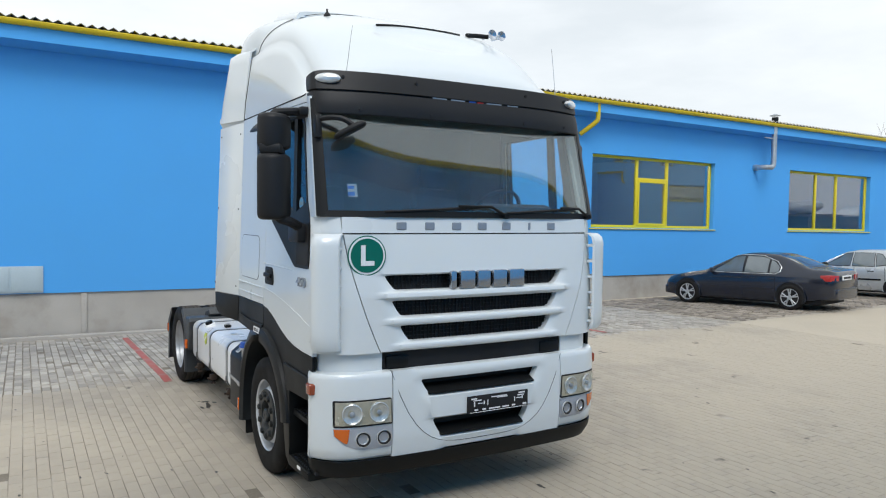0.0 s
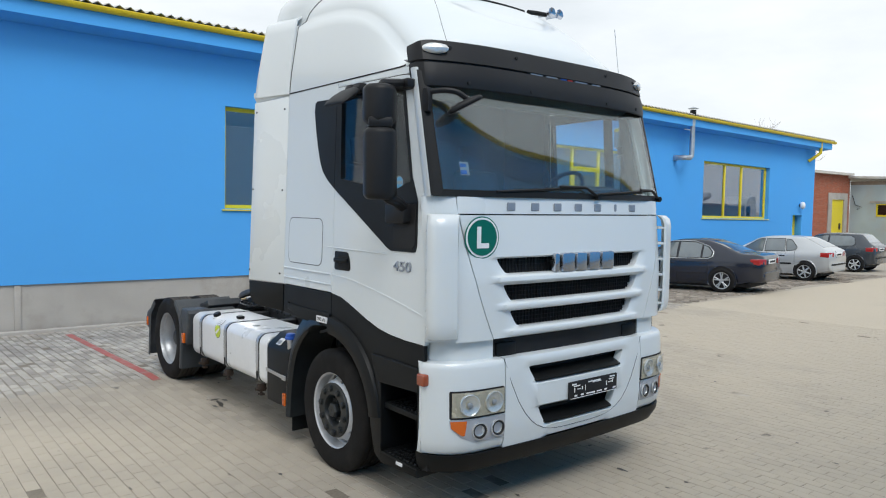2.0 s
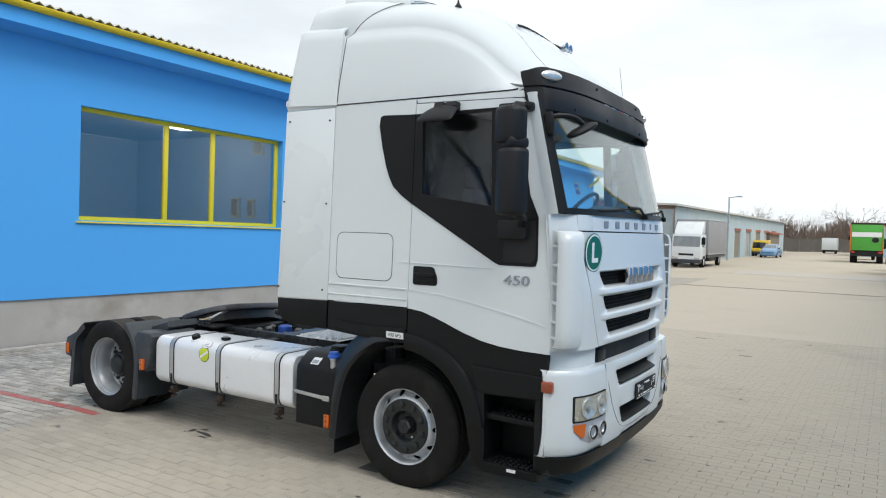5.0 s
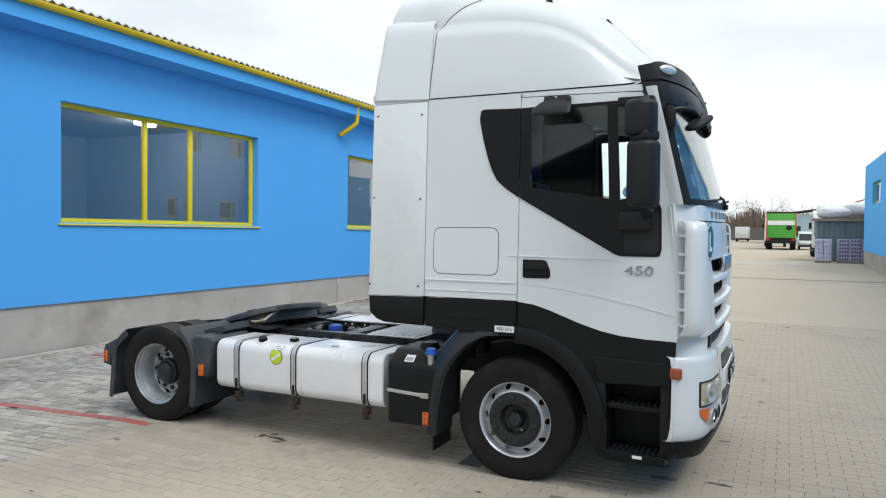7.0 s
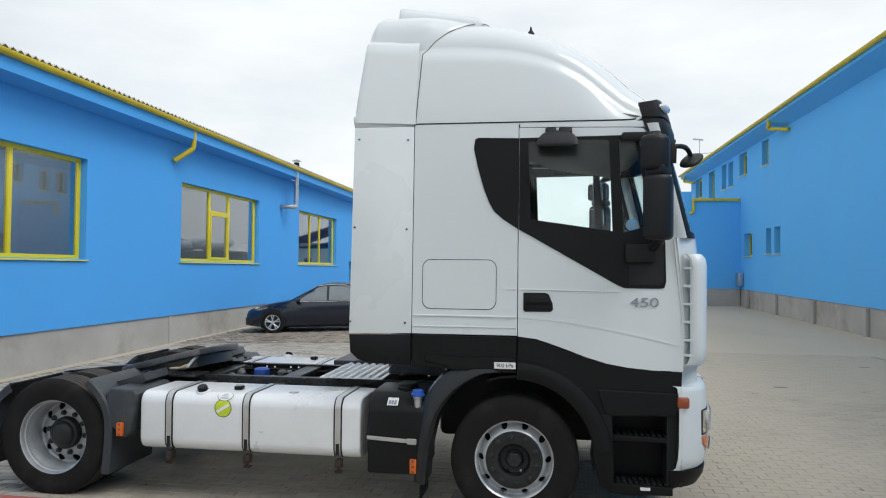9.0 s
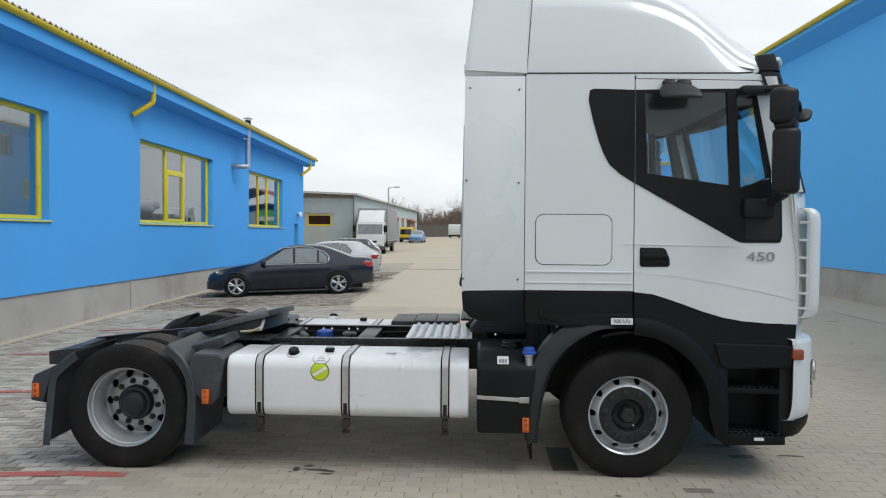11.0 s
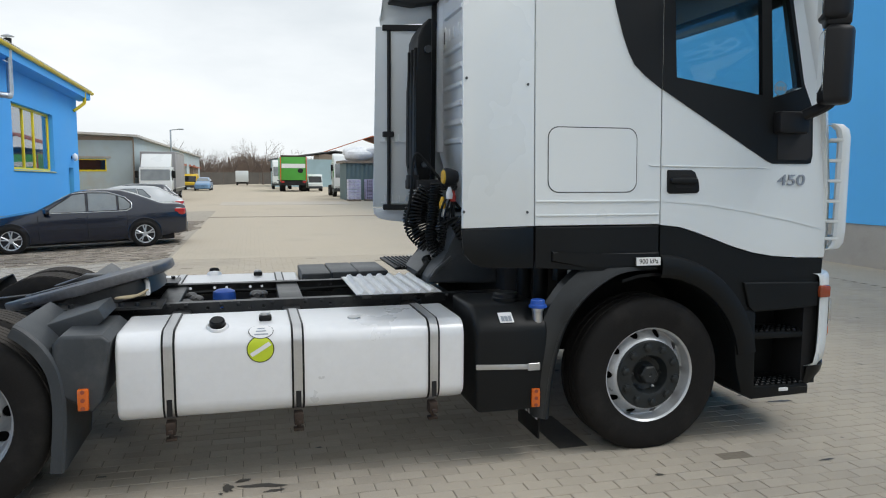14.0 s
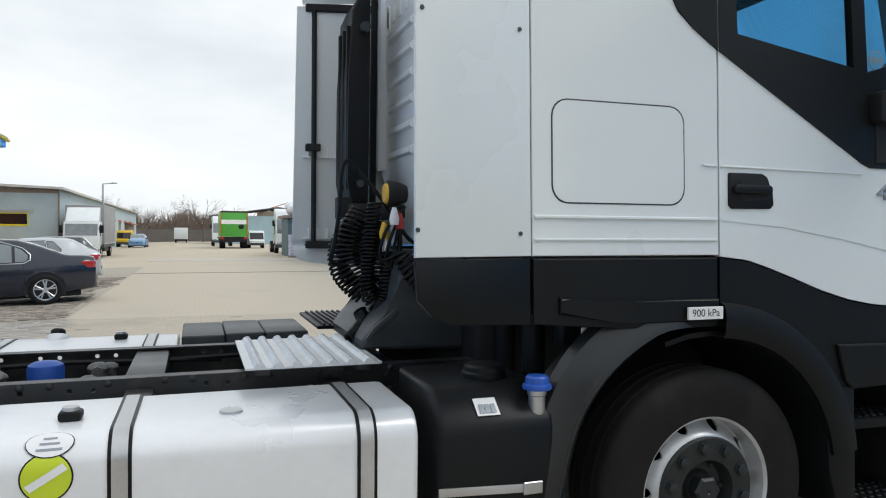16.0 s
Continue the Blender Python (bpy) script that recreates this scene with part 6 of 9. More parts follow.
        tube(bm, smooth_path([(-0.14 + 0.02 * k, 1.00, 1.62), (-0.15, 1.10 - 0.02 * k, 1.50 - 0.05 * k), (-0.14, 1.12 - 0.03 * k, 1.36 - 0.02 * k), (-0.17, 1.0 - 0.02 * k, 1.40), (-0.2, 0.9, 1.34)], 6), 0.009, 6)
        part("hose", bm, M_BLACK, ho)


build_back()


# mirrors
def build_mirrors(s):
    mr = part("wing_mirror", prism(B(), [(s * 1.365, -0.87), (s * 1.375, -0.96), (s * 1.41, -1.03), (s * 1.50, -1.05), (s * 1.57, -1.015), (s * 1.592, -0.94), (s * 1.58, -0.87)], "z", 2.125 if s < 0 else 2.22, 2.585, 0.04, 4), M_VISOR, truck, "black wing mirror with two housings", 60)
    bm = B()
    prism(bm, [(s * 1.37, -0.85), (s * 1.38, -0.94), (s * 1.42, -1.01), (s * 1.50, -1.03), (s * 1.575, -0.99), (s * 1.598, -0.91), (s * 1.585, -0.85)], "z", 2.61 if s < 0 else 2.635, 2.862 if s < 0 else 2.835, 0.04, 4)
    part("wide_mirror", bm, M_VISOR, mr, "", 60)
    bm = B()
    box(bm, (s * 1.40, -1.02, 2.58), (s * 1.56, -0.87, 2.65), 0.02)
    part("housing_neck", bm, M_VISOR, mr)
    for z0, z1, yf in ((2.20, 2.55, -0.868), (2.645, 2.82, -0.848)):
        bm = B()
        box(bm, (min(s * 1.39, s * 1.565), yf - 0.004, z0), (max(s * 1.39, s * 1.565), yf + 0.006, z1), 0.004, 1)
        part("mirror_glass", bm, M_MIRROR, mr)
    if s < 0:
        # turned towards the driver
        turned = Matrix.Translation((-1.49, -0.96, 0)) @ Matrix.Rotation(radians(-33), 4, "Z") @ Matrix.Translation((1.49, 0.96, 0))
        slim = Matrix.Translation((-1.48, -0.95, 0)) @ Matrix.Diagonal((0.97, 0.93, 1, 1)) @ Matrix.Translation((1.48, 0.95, 0))
        for ob in [mr] + list(mr.children):
            ob.data.transform(turned @ slim)
    bm = B()
    tube(bm, [(s * 1.19, -0.86, 2.90), (s * 1.30, -0.92, 2.89), (s * 1.45, -0.95, 2.87), (s * 1.50, -0.95, 2.81)], 0.03, 8)
    box(bm, (min(s * 1.18, s * 1.28), -0.98, 2.862), (max(s * 1.18, s * 1.28), -0.72, 2.925), 0.015)
    part("upper_arm", bm, M_VISOR, mr)
    bm = B()
    tube(bm, smooth_path([(s * 1.27, -0.93, 2.075), (s * 1.36, -0.97, 2.115), (s * 1.44, -0.97, 2.15), (s * 1.46, -0.96, 2.25)], 4), 0.036, 10)
    prism(bm, rrect(-0.965, -0.745, 1.965, 2.10, 0.02, 3), "x", min(s * 1.215, s * 1.295), max(s * 1.215, s * 1.295), 0.012)
    part("lower_arm", bm, M_VISOR, mr)
    if s > 0:
        # the driver's mirror is folded back
        fold = Matrix.Translation((1.22, -0.92, 0)) @ Matrix.Rotation(radians(52), 4, "Z") @ Matrix.Translation((-1.22, 0.92, 0))
        mr.data.transform(fold)
        for ch in mr.children:
            ch.data.transform(fold)
    if s < 0:
        bm = B()
        rows = []
        for x, z, hy, th in ((-1.222, 2.935, 0.075, 0.018), (-1.235, 2.928, 0.10, 0.026), (-1.28, 2.903, 0.125, 0.031), (-1.33, 2.87, 0.145, 0.031), (-1.375, 2.836, 0.152, 0.024), (-1.393, 2.822, 0.148, 0.015), (-1.402, 2.814, 0.135, 0.006)):
            rows.append([(x - 0.5 * th * math.sin(a), -0.252 + hy * math.copysign(abs(math.cos(a)) ** 0.6, math.cos(a)), z + 0.85 * th * math.sin(a)) for a in [2 * math.pi * i / 20 for i in range(20)]])
        grid(bm, rows, close=True, caps=True)
        km = part("kerb_mirror", bm, M_VISOR, truck, "black kerb mirror above the door window", 60)
        for y in (-0.36, -0.245):
            bm = B()
            prism(bm, [(-1.185, 2.905), (-1.255, 2.905), (-1.262, 2.94), (-1.245, 2.972), (-1.185, 2.972)], "y", y, y + 0.085 if y > -0.3 else y + 0.10, 0.01)
            part("arm_base", bm, M_VISOR, km)
        # front mirror: a flat oval housing on an arm
        bm = B()
        mid = Vector((-1.02, -1.255, 2.742))
        ax = Vector((0.185, -0.105, 0.11)).normalized()
        ay = Vector((-0.5, -0.87, 0.0))
        ay = (ay - ay.dot(ax) * ax).normalized()
        az = ax.cross(ay)
        rows = []
        for h, k in ((-0.014, 0.55), (-0.014, 0.9), (-0.006, 0.985), (0.004, 1.0), (0.016, 0.93), (0.026, 0.7), (0.031, 0.35)):
            rows.append([mid + ax * 0.125 * k * math.copysign(abs(math.cos(a)) ** 0.75, math.cos(a)) + ay * 0.075 * k * math.copysign(abs(math.sin(a)) ** 0.75, math.sin(a)) + az * h * (1 if az.z > 0 else -1) for a in [2 * math.pi * i / 24 for i in range(24)]])
        grid(bm, rows, close=True, caps=True)
        fm = part("front_mirror", bm, M_VISOR, truck, "black front mirror at the windscreen's edge", 60)
        bm = B()
        tube(bm, smooth_path([(-1.185, -1.09, 2.825), (-1.13, -1.16, 2.835), (-1.06, -1.215, 2.825), (-1.0, -1.25, 2.785), (-0.98, -1.265, 2.76)], 5), 0.019, 8)
        part("mirror_arm", bm, M_VISOR, fm)
        bm = B()
        prism(bm, [(-1.04, 2.70), (-1.055, 2.855), (-1.10, 2.855), (-1.118, 2.80), (-1.115, 2.70)], "x", -1.215, -1.175, 0.01)
        part("arm_base", bm, M_VISOR, fm)


M_MIRROR = mat("mirror_silver", (0.85, 0.87, 0.88), 0.03, metal=1.0, var=0.01)
for s_ in (-1, 1):
    build_mirrors(s_)


# cab inside, as seen through the glass
def build_inside():
    bm = B()
    prism(bm, [(-1.20, 2.10), (-1.05, 2.17), (-0.78, 2.12), (-0.72, 1.95), (-0.80, 1.40), (-1.20, 1.40)], "x", -1.08, 1.08, 0.03)
    part("dashboard", bm, M_INTERIOR, truck, "dark grey dashboard")
    bm = B()
    prism(bm, [(-0.98, 2.168), (-0.80, 2.135), (-0.78, 2.23), (-0.90, 2.27), (-1.0, 2.24)], "x", 0.28, 0.98, 0.03)
    part("instrument_hood", bm, M_INTERIOR, truck)
    wheel = part("steering_wheel", B(), M_DARK, truck, "black steering wheel")
    bm = B()
    q = Euler((radians(-52), 0, 0)).to_matrix()
    c = Vector((0.62, -0.62, 2.20))
    tube(bm, [c + q @ Vector((0.235 * math.cos(2 * math.pi * i / 32), 0.235 * math.sin(2 * math.pi * i / 32), 0)) for i in range(33)], 0.018, 8)
    tube(bm, [c + q @ Vector((-0.22, 0, 0)), c + q @ Vector((0, 0, -0.03)), c + q @ Vector((0.22, 0, 0))], 0.02, 6)
    tube(bm, [c + q @ Vector((0, 0, -0.02)), c + q @ Vector((0, 0.0, -0.35))], 0.035, 8)
    bm.to_mesh(wheel.data)
    bm.free()
    for x in (-0.62, 0.62):
        bm = B()
        prism(bm, rrect(-0.25, 0.25, -0.12, 0.38, 0.08), "z", 1.62, 1.82, 0.05)
        for v in bm.verts:
            v.co.x += x
        se = part("seat", bm, M_SEAT, truck, "blue-grey cloth seat")
        bm = B()
        prism(bm, [(0.28, 1.78), (0.42, 1.78), (0.56, 2.38), (0.50, 2.44), (0.42, 2.42)], "x", x - 0.25, x + 0.25, 0.04)
        part("backrest", bm, M_SEAT, se)
        bm = B()
        prism(bm, [(0.46, 2.45), (0.55, 2.45), (0.59, 2.66), (0.52, 2.68)], "x", x - 0.14, x + 0.14, 0.03)
        part("headrest", bm, M_SEAT, se)
    bm = B()
    box(bm, (-1.14, 0.60, 1.42), (1.14, 0.68, 3.5))
    part("bunk_wall", bm, M_INTERIOR, truck, "dark rear wall of the sleeper")
    bm = B()
    prism(bm, [(-1.02, 2.97), (-0.80, 2.86), (-0.2, 2.95), (0.60, 3.30), (0.60, 3.36), (-1.02, 3.04)], "x", -1.14, 1.14, 0.02)
    part("overhead_locker", bm, M_PALE, truck, "grey overhead lockers and headliner")
    for s in (-1, 1):
        bm = B()
        box(bm, (min(s * 1.13, s * 1.18), 0.05, 1.42), (max(s * 1.13, s * 1.18), 0.62, 3.1))
        part("side_lining", bm, M_INTERIOR, truck)
    # round sticker on the kerb-side quarter glass
    bm = B()
    prism(bm, [(-0.80 + 0.045 * math.cos(2 * math.pi * i / 20), 2.245 + 0.045 * math.sin(2 * math.pi * i / 20)) for i in range(20)], "x", 0.0085, 0.0095)
    gs = part("glass_sticker", lean(bm, -1), M_GREYBADGE, truck, "round pale blue sticker on the quarter glass")
    bm = B()
    prism(bm, [(-0.80 + 0.040 * math.cos(2 * math.pi * i / 20), 2.245 + 0.040 * math.sin(2 * math.pi * i / 20)) for i in range(20)], "x", 0.0078, 0.0085)
    part("sticker_disc", lean(bm, -1), M_BLUECAP, gs, "pale blue disc")
    for y, w in ((-0.825, 0.018), (-0.80, 0.02), (-0.775, 0.018)):
        bm = B()
        prism(bm, rrect(y - w / 2, y + w / 2, 2.233, 2.258, 0.004, 2), "x", 0.0072, 0.0078)
        part("print_bar", lean(bm, -1), M_GREYBADGE, gs)


build_inside()


# wheels
def tyre_mesh(x0, x1, s, y, groove=True, rim=0.300):
    """A tyre between x0 (outer face) and x1, measured from the truck's middle."""
    w = x0 - x1
    prof = [(rim, x0 - 0.030), (rim + 0.012, x0 - 0.012), (0.36, x0 - 0.003), (0.40, x0), (0.435, x0 - 0.004), (0.462, x0 - 0.014), (0.478, x0 - 0.028), (0.484, x0 - 0.042)]
    if groove:
        for g in (0.28, 0.5, 0.72):
            c = x0 - w * g
            prof += [(TYRE, c + 0.011), (TYRE - 0.012, c + 0.007), (TYRE - 0.012, c - 0.007), (TYRE, c - 0.011)]
    prof += [(0.484, x1 + 0.042), (0.478, x1 + 0.028), (0.435, x1 + 0.004), (0.36, x1 + 0.003), (0.300, x1 + 0.03)]
    bm = B()
    turn(bm, prof, (0, y, HUBZ), "x", 64, s)
    # tread blocks cut by cross slots: short bars on both shoulders
    n = 72 if rim > 0.29 else 0
    for i in range(n):
        a = 2 * math.pi * i / n
        for c in (x0 - 0.052, x1 + 0.052):
            m = Matrix.Translation((s * c, y, HUBZ)) @ Matrix.Rotation(a, 4, "X") @ Matrix.Translation((0, 0, TYRE - 0.006))
            bmesh.ops.create_cube(bm, size=1.0, matrix=m @ Matrix.Diagonal((0.036, 0.026, 0.012, 1)))
    # seat of the tyre: flattened where it carries weight
    for v in bm.verts:
        v.co.z = max(v.co.z, 0.001)
    return bm


def tread_band(owner, x0, x1, s, y):
    """The dusty running surface, ribbed by grooves."""
    bm = B()
    w = x0 - x1 - 0.07
    prof = []
    for k in range(5):
        a, b = x0 - 0.035 - w * k / 5 - 0.006, x0 - 0.035 - w * (k + 1) / 5 + 0.006
        prof += [(TYRE - 0.008, a + 0.004), (TYRE + 0.003, a), (TYRE + 0.003, b), (TYRE - 0.008, b - 0.004)]
    turn(bm, prof, (0, y, HUBZ), "x", 64, s)
    for v in bm.verts:
        v.co.z = max(v.co.z, 0.002)
    part("tread", bm, M_TREADDUST, owner)


M_TREADDUST = mat("dusty_tread_rubber", (0.062, 0.057, 0.052), 0.9, var=0.3, size=9, fine=120, bump=0.4, spec=0.1)


def nut(bm, x, y, z, s, r=0.019, h=0.03):
    turn(bm, [(r * 1.25, 0), (r * 1.25, 0.006), (r, 0.007), (r, h * 0.8), (r * 0.6, h), (0.001, h)], (s * x, y, z), "x", 6, s)


def pierced_disc(s, y, x_of, r0, r1, rc, rh, inner, outer):
    """A dished disc: plain rings inside and outside, a ring with ten round holes between."""
    zc = HUBZ
    bm = B()
    hgt = lambda r: float(np.interp(r, *zip(*sorted(x_of))))
    at = lambda a, r: (s * hgt(r), y + r * math.cos(a), zc + r * math.sin(a))
    n, m = 10, 6
    half = math.pi / n
    for i in range(n):
        mid = 2 * math.pi * i / n
        edge = [(-half + 2 * half * k / m, r0) for k in range(m)] + [(half, r0 + (r1 - r0) * k / m) for k in range(m)]
        edge += [(half - 2 * half * k / m, r1) for k in range(m)] + [(-half, r1 - (r1 - r0) * k / m) for k in range(m)]
        rows = [[at(mid + a, r) for a, r in edge], [], []]
        for a, r in edge:
            u, v = a * rc, r - rc
            d = math.hypot(u, v)
            for q, row in ((0.45, rows[1]), (1.0, rows[2])):
                uu, vv = u + q * (u / d * rh - u), v + q * (v / d * rh - v)
                row.append(at(mid + uu / rc, rc + vv))
        grid(bm, rows, close=True)
    for a, b in ((inner, r0), (r1, outer)):
        grid(bm, [[at(2 * math.pi * (i + 0.0) / 60 + half, a + (b - a) * k / 5) for i in range(60)] for k in range(6)], close=True)
    bmesh.ops.remove_doubles(bm, verts=bm.verts[:], dist=0.0005)
    thicken(bm, (-s * 0.012, 0, 0))
    return bm


def front_wheel(s):
    w = part("front_wheel", tyre_mesh(1.235, 0.935, s, AXF, rim=0.286), M_RUBBER, truck, "black front tyre on a steel wheel")
    zc = HUBZ
    bm = B()
    turn(bm, [(0.277, 1.09), (0.283, 1.19), (0.286, 1.212), (0.297, 1.222), (0.302, 1.214), (0.299, 1.203), (0.290, 1.20)], (0, AXF, zc), "x", 64, s)
    part("rim_flange", bm, M_RIM, w, "silver rim flange")
    # dished disc with round ventilation holes
    bm = pierced_disc(s, AXF, [(0.282, 1.132), (0.272, 1.128), (0.26, 1.142), (0.245, 1.166), (0.232, 1.186), (0.22, 1.199), (0.21, 1.204), (0.18, 1.205)], 0.222, 0.281, 0.256, 0.0245, 0.18, 0.282)
    part("wheel_disc", bm, M_RIM, w, "silver steel wheel disc with ventilation holes")
    bm = B()
    turn(bm, [(0.29, 1.08), (0.001, 1.08)], (0, AXF, zc), "x", 32, s)
    part("wheel_back", bm, M_DARK, w)
    bm = B()
    turn(bm, [(0.212, 1.188), (0.216, 1.213), (0.210, 1.222), (0.140, 1.225), (0.124, 1.221), (0.116, 1.205), (0.105, 1.165), (0.085, 1.158), (0.072, 1.158), (0.060, 1.175), (0.001, 1.175)], (0, AXF, zc), "x", 48, s)
    hb = part("hub", bm, M_HUB, w, "dark grey hub plate")
    bm = B()
    turn(bm, [(0.060, 1.155), (0.060, 1.220), (0.050, 1.231), (0.012, 1.231), (0.008, 1.227), (0.001, 1.227)], (0, AXF, zc), "x", 6, s)
    part("centre_nut", bm, M_HUB, hb)
    for i in range(10):
        a = 2 * math.pi * (i + 0.3) / 10
        bm = B()
        nut(bm, 1.222, AXF + 0.173 * math.cos(a), zc + 0.173 * math.sin(a), s, 0.024, 0.022)
        part("wheel_nut", bm, M_HUB, hb)
    for i in range(6):
        a = 2 * math.pi * i / 6
        bm = B()
        nut(bm, 1.174, AXF + 0.097 * math.cos(a), zc + 0.097 * math.sin(a), s, 0.008, 0.014)
        part("hub_bolt", bm, M_STEEL if i == 4 else M_HUB, hb)


def rear_wheel(s):
    w = part("rear_wheel", tyre_mesh(1.245, 0.945, s, AXR), M_RUBBER, truck, "black twin rear tyre on a deep steel wheel")
    it = part("inner_tyre", tyre_mesh(0.905, 0.605, s, AXR), M_RUBBER, w)
    tread_band(w, 1.245, 0.945, s, AXR)
    tread_band(it, 0.905, 0.605, s, AXR)
    zc = HUBZ
    bm = B()
    turn(bm, [(0.310, 1.205), (0.318, 1.218), (0.312, 1.228), (0.302, 1.222), (0.297, 1.206), (0.295, 1.186), (0.284, 1.180), (0.281, 1.150), (0.274, 1.140), (0.270, 1.085), (0.267, 1.06), (0.264, 1.01)], (0, AXR, zc), "x", 64, s)
    part("rim_barrel", bm, M_RIMGREY, w, "deep dull silver rim barrel")
    bm = pierced_disc(s, AXR, [(0.266, 1.02), (0.255, 1.006), (0.242, 1.008), (0.222, 1.022), (0.203, 1.036), (0.19, 1.040), (0.118, 1.041)], 0.195, 0.263, 0.230, 0.0325, 0.118, 0.266)
    part("wheel_disc", bm, M_RIMGREY, w, "dull silver wheel disc with ventilation holes")
    bm = B()
    turn(bm, [(0.28, 0.94), (0.001, 0.94)], (0, AXR, zc), "x", 32, s)
    part("wheel_back", bm, M_DARK, w)
    bm = B()
    turn(bm, [(0.137, 1.03), (0.136, 1.075), (0.126, 1.094), (0.108, 1.100), (0.100, 1.122), (0.082, 1.138), (0.05, 1.144), (0.001, 1.146)], (0, AXR, zc), "x", 40, s)
    hb = part("hub", bm, M_HUB, w, "dark hub end")
    for i in range(10):
        a = 2 * math.pi * (i + 0.2) / 10
        bm = B()
        nut(bm, 1.040, AXR + 0.170 * math.cos(a), zc + 0.170 * math.sin(a), s, 0.020, 0.03)
        part("wheel_nut", bm, M_HUB, hb)


for s_ in (-1, 1):
    front_wheel(s_)
    rear_wheel(s_)


# chassis
def build_chassis():
    for s in (-1, 1):
        bm = B()
        x0, x1 = s * 0.43, s * 0.36
        lo, hi = min(x0, x1), max(x0, x1)
        holes = []
        for k, y in enumerate(np.arange(1.0, 3.5, 0.085)):
            if k % 5 == 3:
                continue
            z = 0.862 if k % 3 else 0.825
            holes.append([(float(y) + 0.011 * math.cos(2 * math.pi * i / 8), z + 0.011 * math.sin(2 * math.pi * i / 8)) for i in range(8)])
        plate(bm, [(-0.9, 0.66), (-0.9, 0.905), (3.2, 0.900), (3.6, 0.895), (4.41, 0.82), (4.97, 0.75), (4.97, 0.64), (4.4, 0.62), (3.4, 0.64)], holes, "x", x0 - s * 0.008, x0)
        prism(bm, [(-0.9, 0.897), (-0.9, 0.905), (3.2, 0.900), (3.6, 0.895), (4.41, 0.82), (4.97, 0.75), (4.97, 0.742), (4.41, 0.812), (3.6, 0.887), (3.2, 0.892)], "x", x0 - s * 0.009, x1)
        r = part("chassis_rail", bm, M_FRAME, truck, "black steel chassis rail")
        for y in np.arange(1.15, 3.5, 0.105):
            for z in (0.885, 0.79) if int(y * 10) % 3 else (0.76,):
                bm = B()
                nut(bm, 0.431, float(y), z, s, 0.012, 0.014)
                part("rivet", bm, M_FRAME, r)
    for y, w in ((1.15, 0.12), (2.18, 0.16), (2.95, 0.14)):
        bm = B()
        box(bm, (-0.42, y - w / 2, 0.74), (0.42, y + w / 2, 0.888), 0.012)
        part("cross_member", bm, M_FRAME, truck)
    bm = B()
    box(bm, (-0.42, 4.86, 0.65), (0.42, 4.97, 0.745), 0.012)
    part("cross_member", bm, M_FRAME, truck)
    bm = B()
    prism(bm, [(3.0, 0.55), (3.6, 0.42), (4.1, 0.42), (4.4, 0.6), (4.1, 0.68), (3.4, 0.68)], "x", -0.2, 0.2, 0.05)
    part("axle_casing", bm, M_FRAME, truck)
    bm = B()
    cyl(bm, (-0.62, AXR, 0.49), (0.62, AXR, 0.49), 0.09)
    part("rear_axle", bm, M_FRAME, truck)
    bm = B()
    cyl(bm, (-0.95, AXF, 0.45), (0.95, AXF, 0.45), 0.06)
    part("front_axle", bm, M_FRAME, truck)
    bm = B()
    box(bm, (-0.45, -0.9, 0.45), (0.45, 0.75, 1.1), 0.05)
    part("engine", bm, M_DARK, truck, "dark engine block under the cab")
    bm = B()
    tube(bm, [(0, 0.7, 0.68), (0, 3.5, 0.52)], 0.055, 12)
    part("drive_shaft", bm, M_FRAME, truck)
    for y in (1.75, 2.55):
        bm = B()
        tube(bm, [(-0.30, y - 0.7, 0.86), (-0.28, y, 0.87), (-0.31, y + 0.6, 0.86)], 0.016, 6)
        tube(bm, [(-0.25, y - 0.7, 0.84), (-0.24, y, 0.85), (-0.25, y + 0.6, 0.83)], 0.012, 6)
        tube(bm, [(0.28, y - 0.7, 0.84), (0.27, y, 0.86), (0.29, y + 0.6, 0.84)], 0.014, 6)
        part("air_pipe", bm, M_BLACK, truck)
    # blue filter and valve cluster between the rails
    bm = B()
    turn(bm, [(0.078, 0.78), (0.078, 0.865), (0.073, 0.885), (0.05, 0.898), (0.001, 0.902)], (0.10, 2.62, 0), "z", 20)
    part("filter_cap", bm, M_BLUEPL, truck, "blue filter cap between the rails")
    for x, y, z, r in ((0.02, 2.80, 0.84, 0.05), (-0.06, 2.86, 0.83, 0.045), (0.12, 2.84, 0.85, 0.04), (0.16, 2.36, 0.84, 0.04), (0.08, 2.40, 0.85, 0.05), (-0.10, 2.42, 0.83, 0.04)):
        bm = B()
        cyl(bm, (x, y, z - 0.08), (x, y, z), r * 0.7, n=10)
        cyl(bm, (x - r, y, z), (x + r, y + 0.01, z + 0.005), r * 0.5, n=8)
        ball(bm, (x, y, z + 0.01), (r * 0.8, r, r * 0.6), 8, 6)
        part("air_valve", bm, M_GRIME, truck, "grimy metal air valve")
    # tread plate
    bm = B()
    box(bm, (-0.60, 1.23, 0.937), (0.20, 1.79, 0.945))
    tp = part("tread_plate", bm, M_TREAD, truck, "ribbed aluminium tread plate over the rails")
    for i in range(7):
        y = 1.26 + 0.075 * i
        bm = B()
        prism(bm, [(y, 0.945), (y + 0.010, 0.960), (y + 0.036, 0.960), (y + 0.046, 0.945)], "x", -0.60, 0.20)
        for k in range(17):
            cyl(bm, (-0.58 + 0.047 * k, y + 0.023, 0.958), (-0.58 + 0.047 * k, y + 0.023, 0.966), 0.012, 0.008, 8)
        part("plate_rib", bm, M_TREAD, tp)
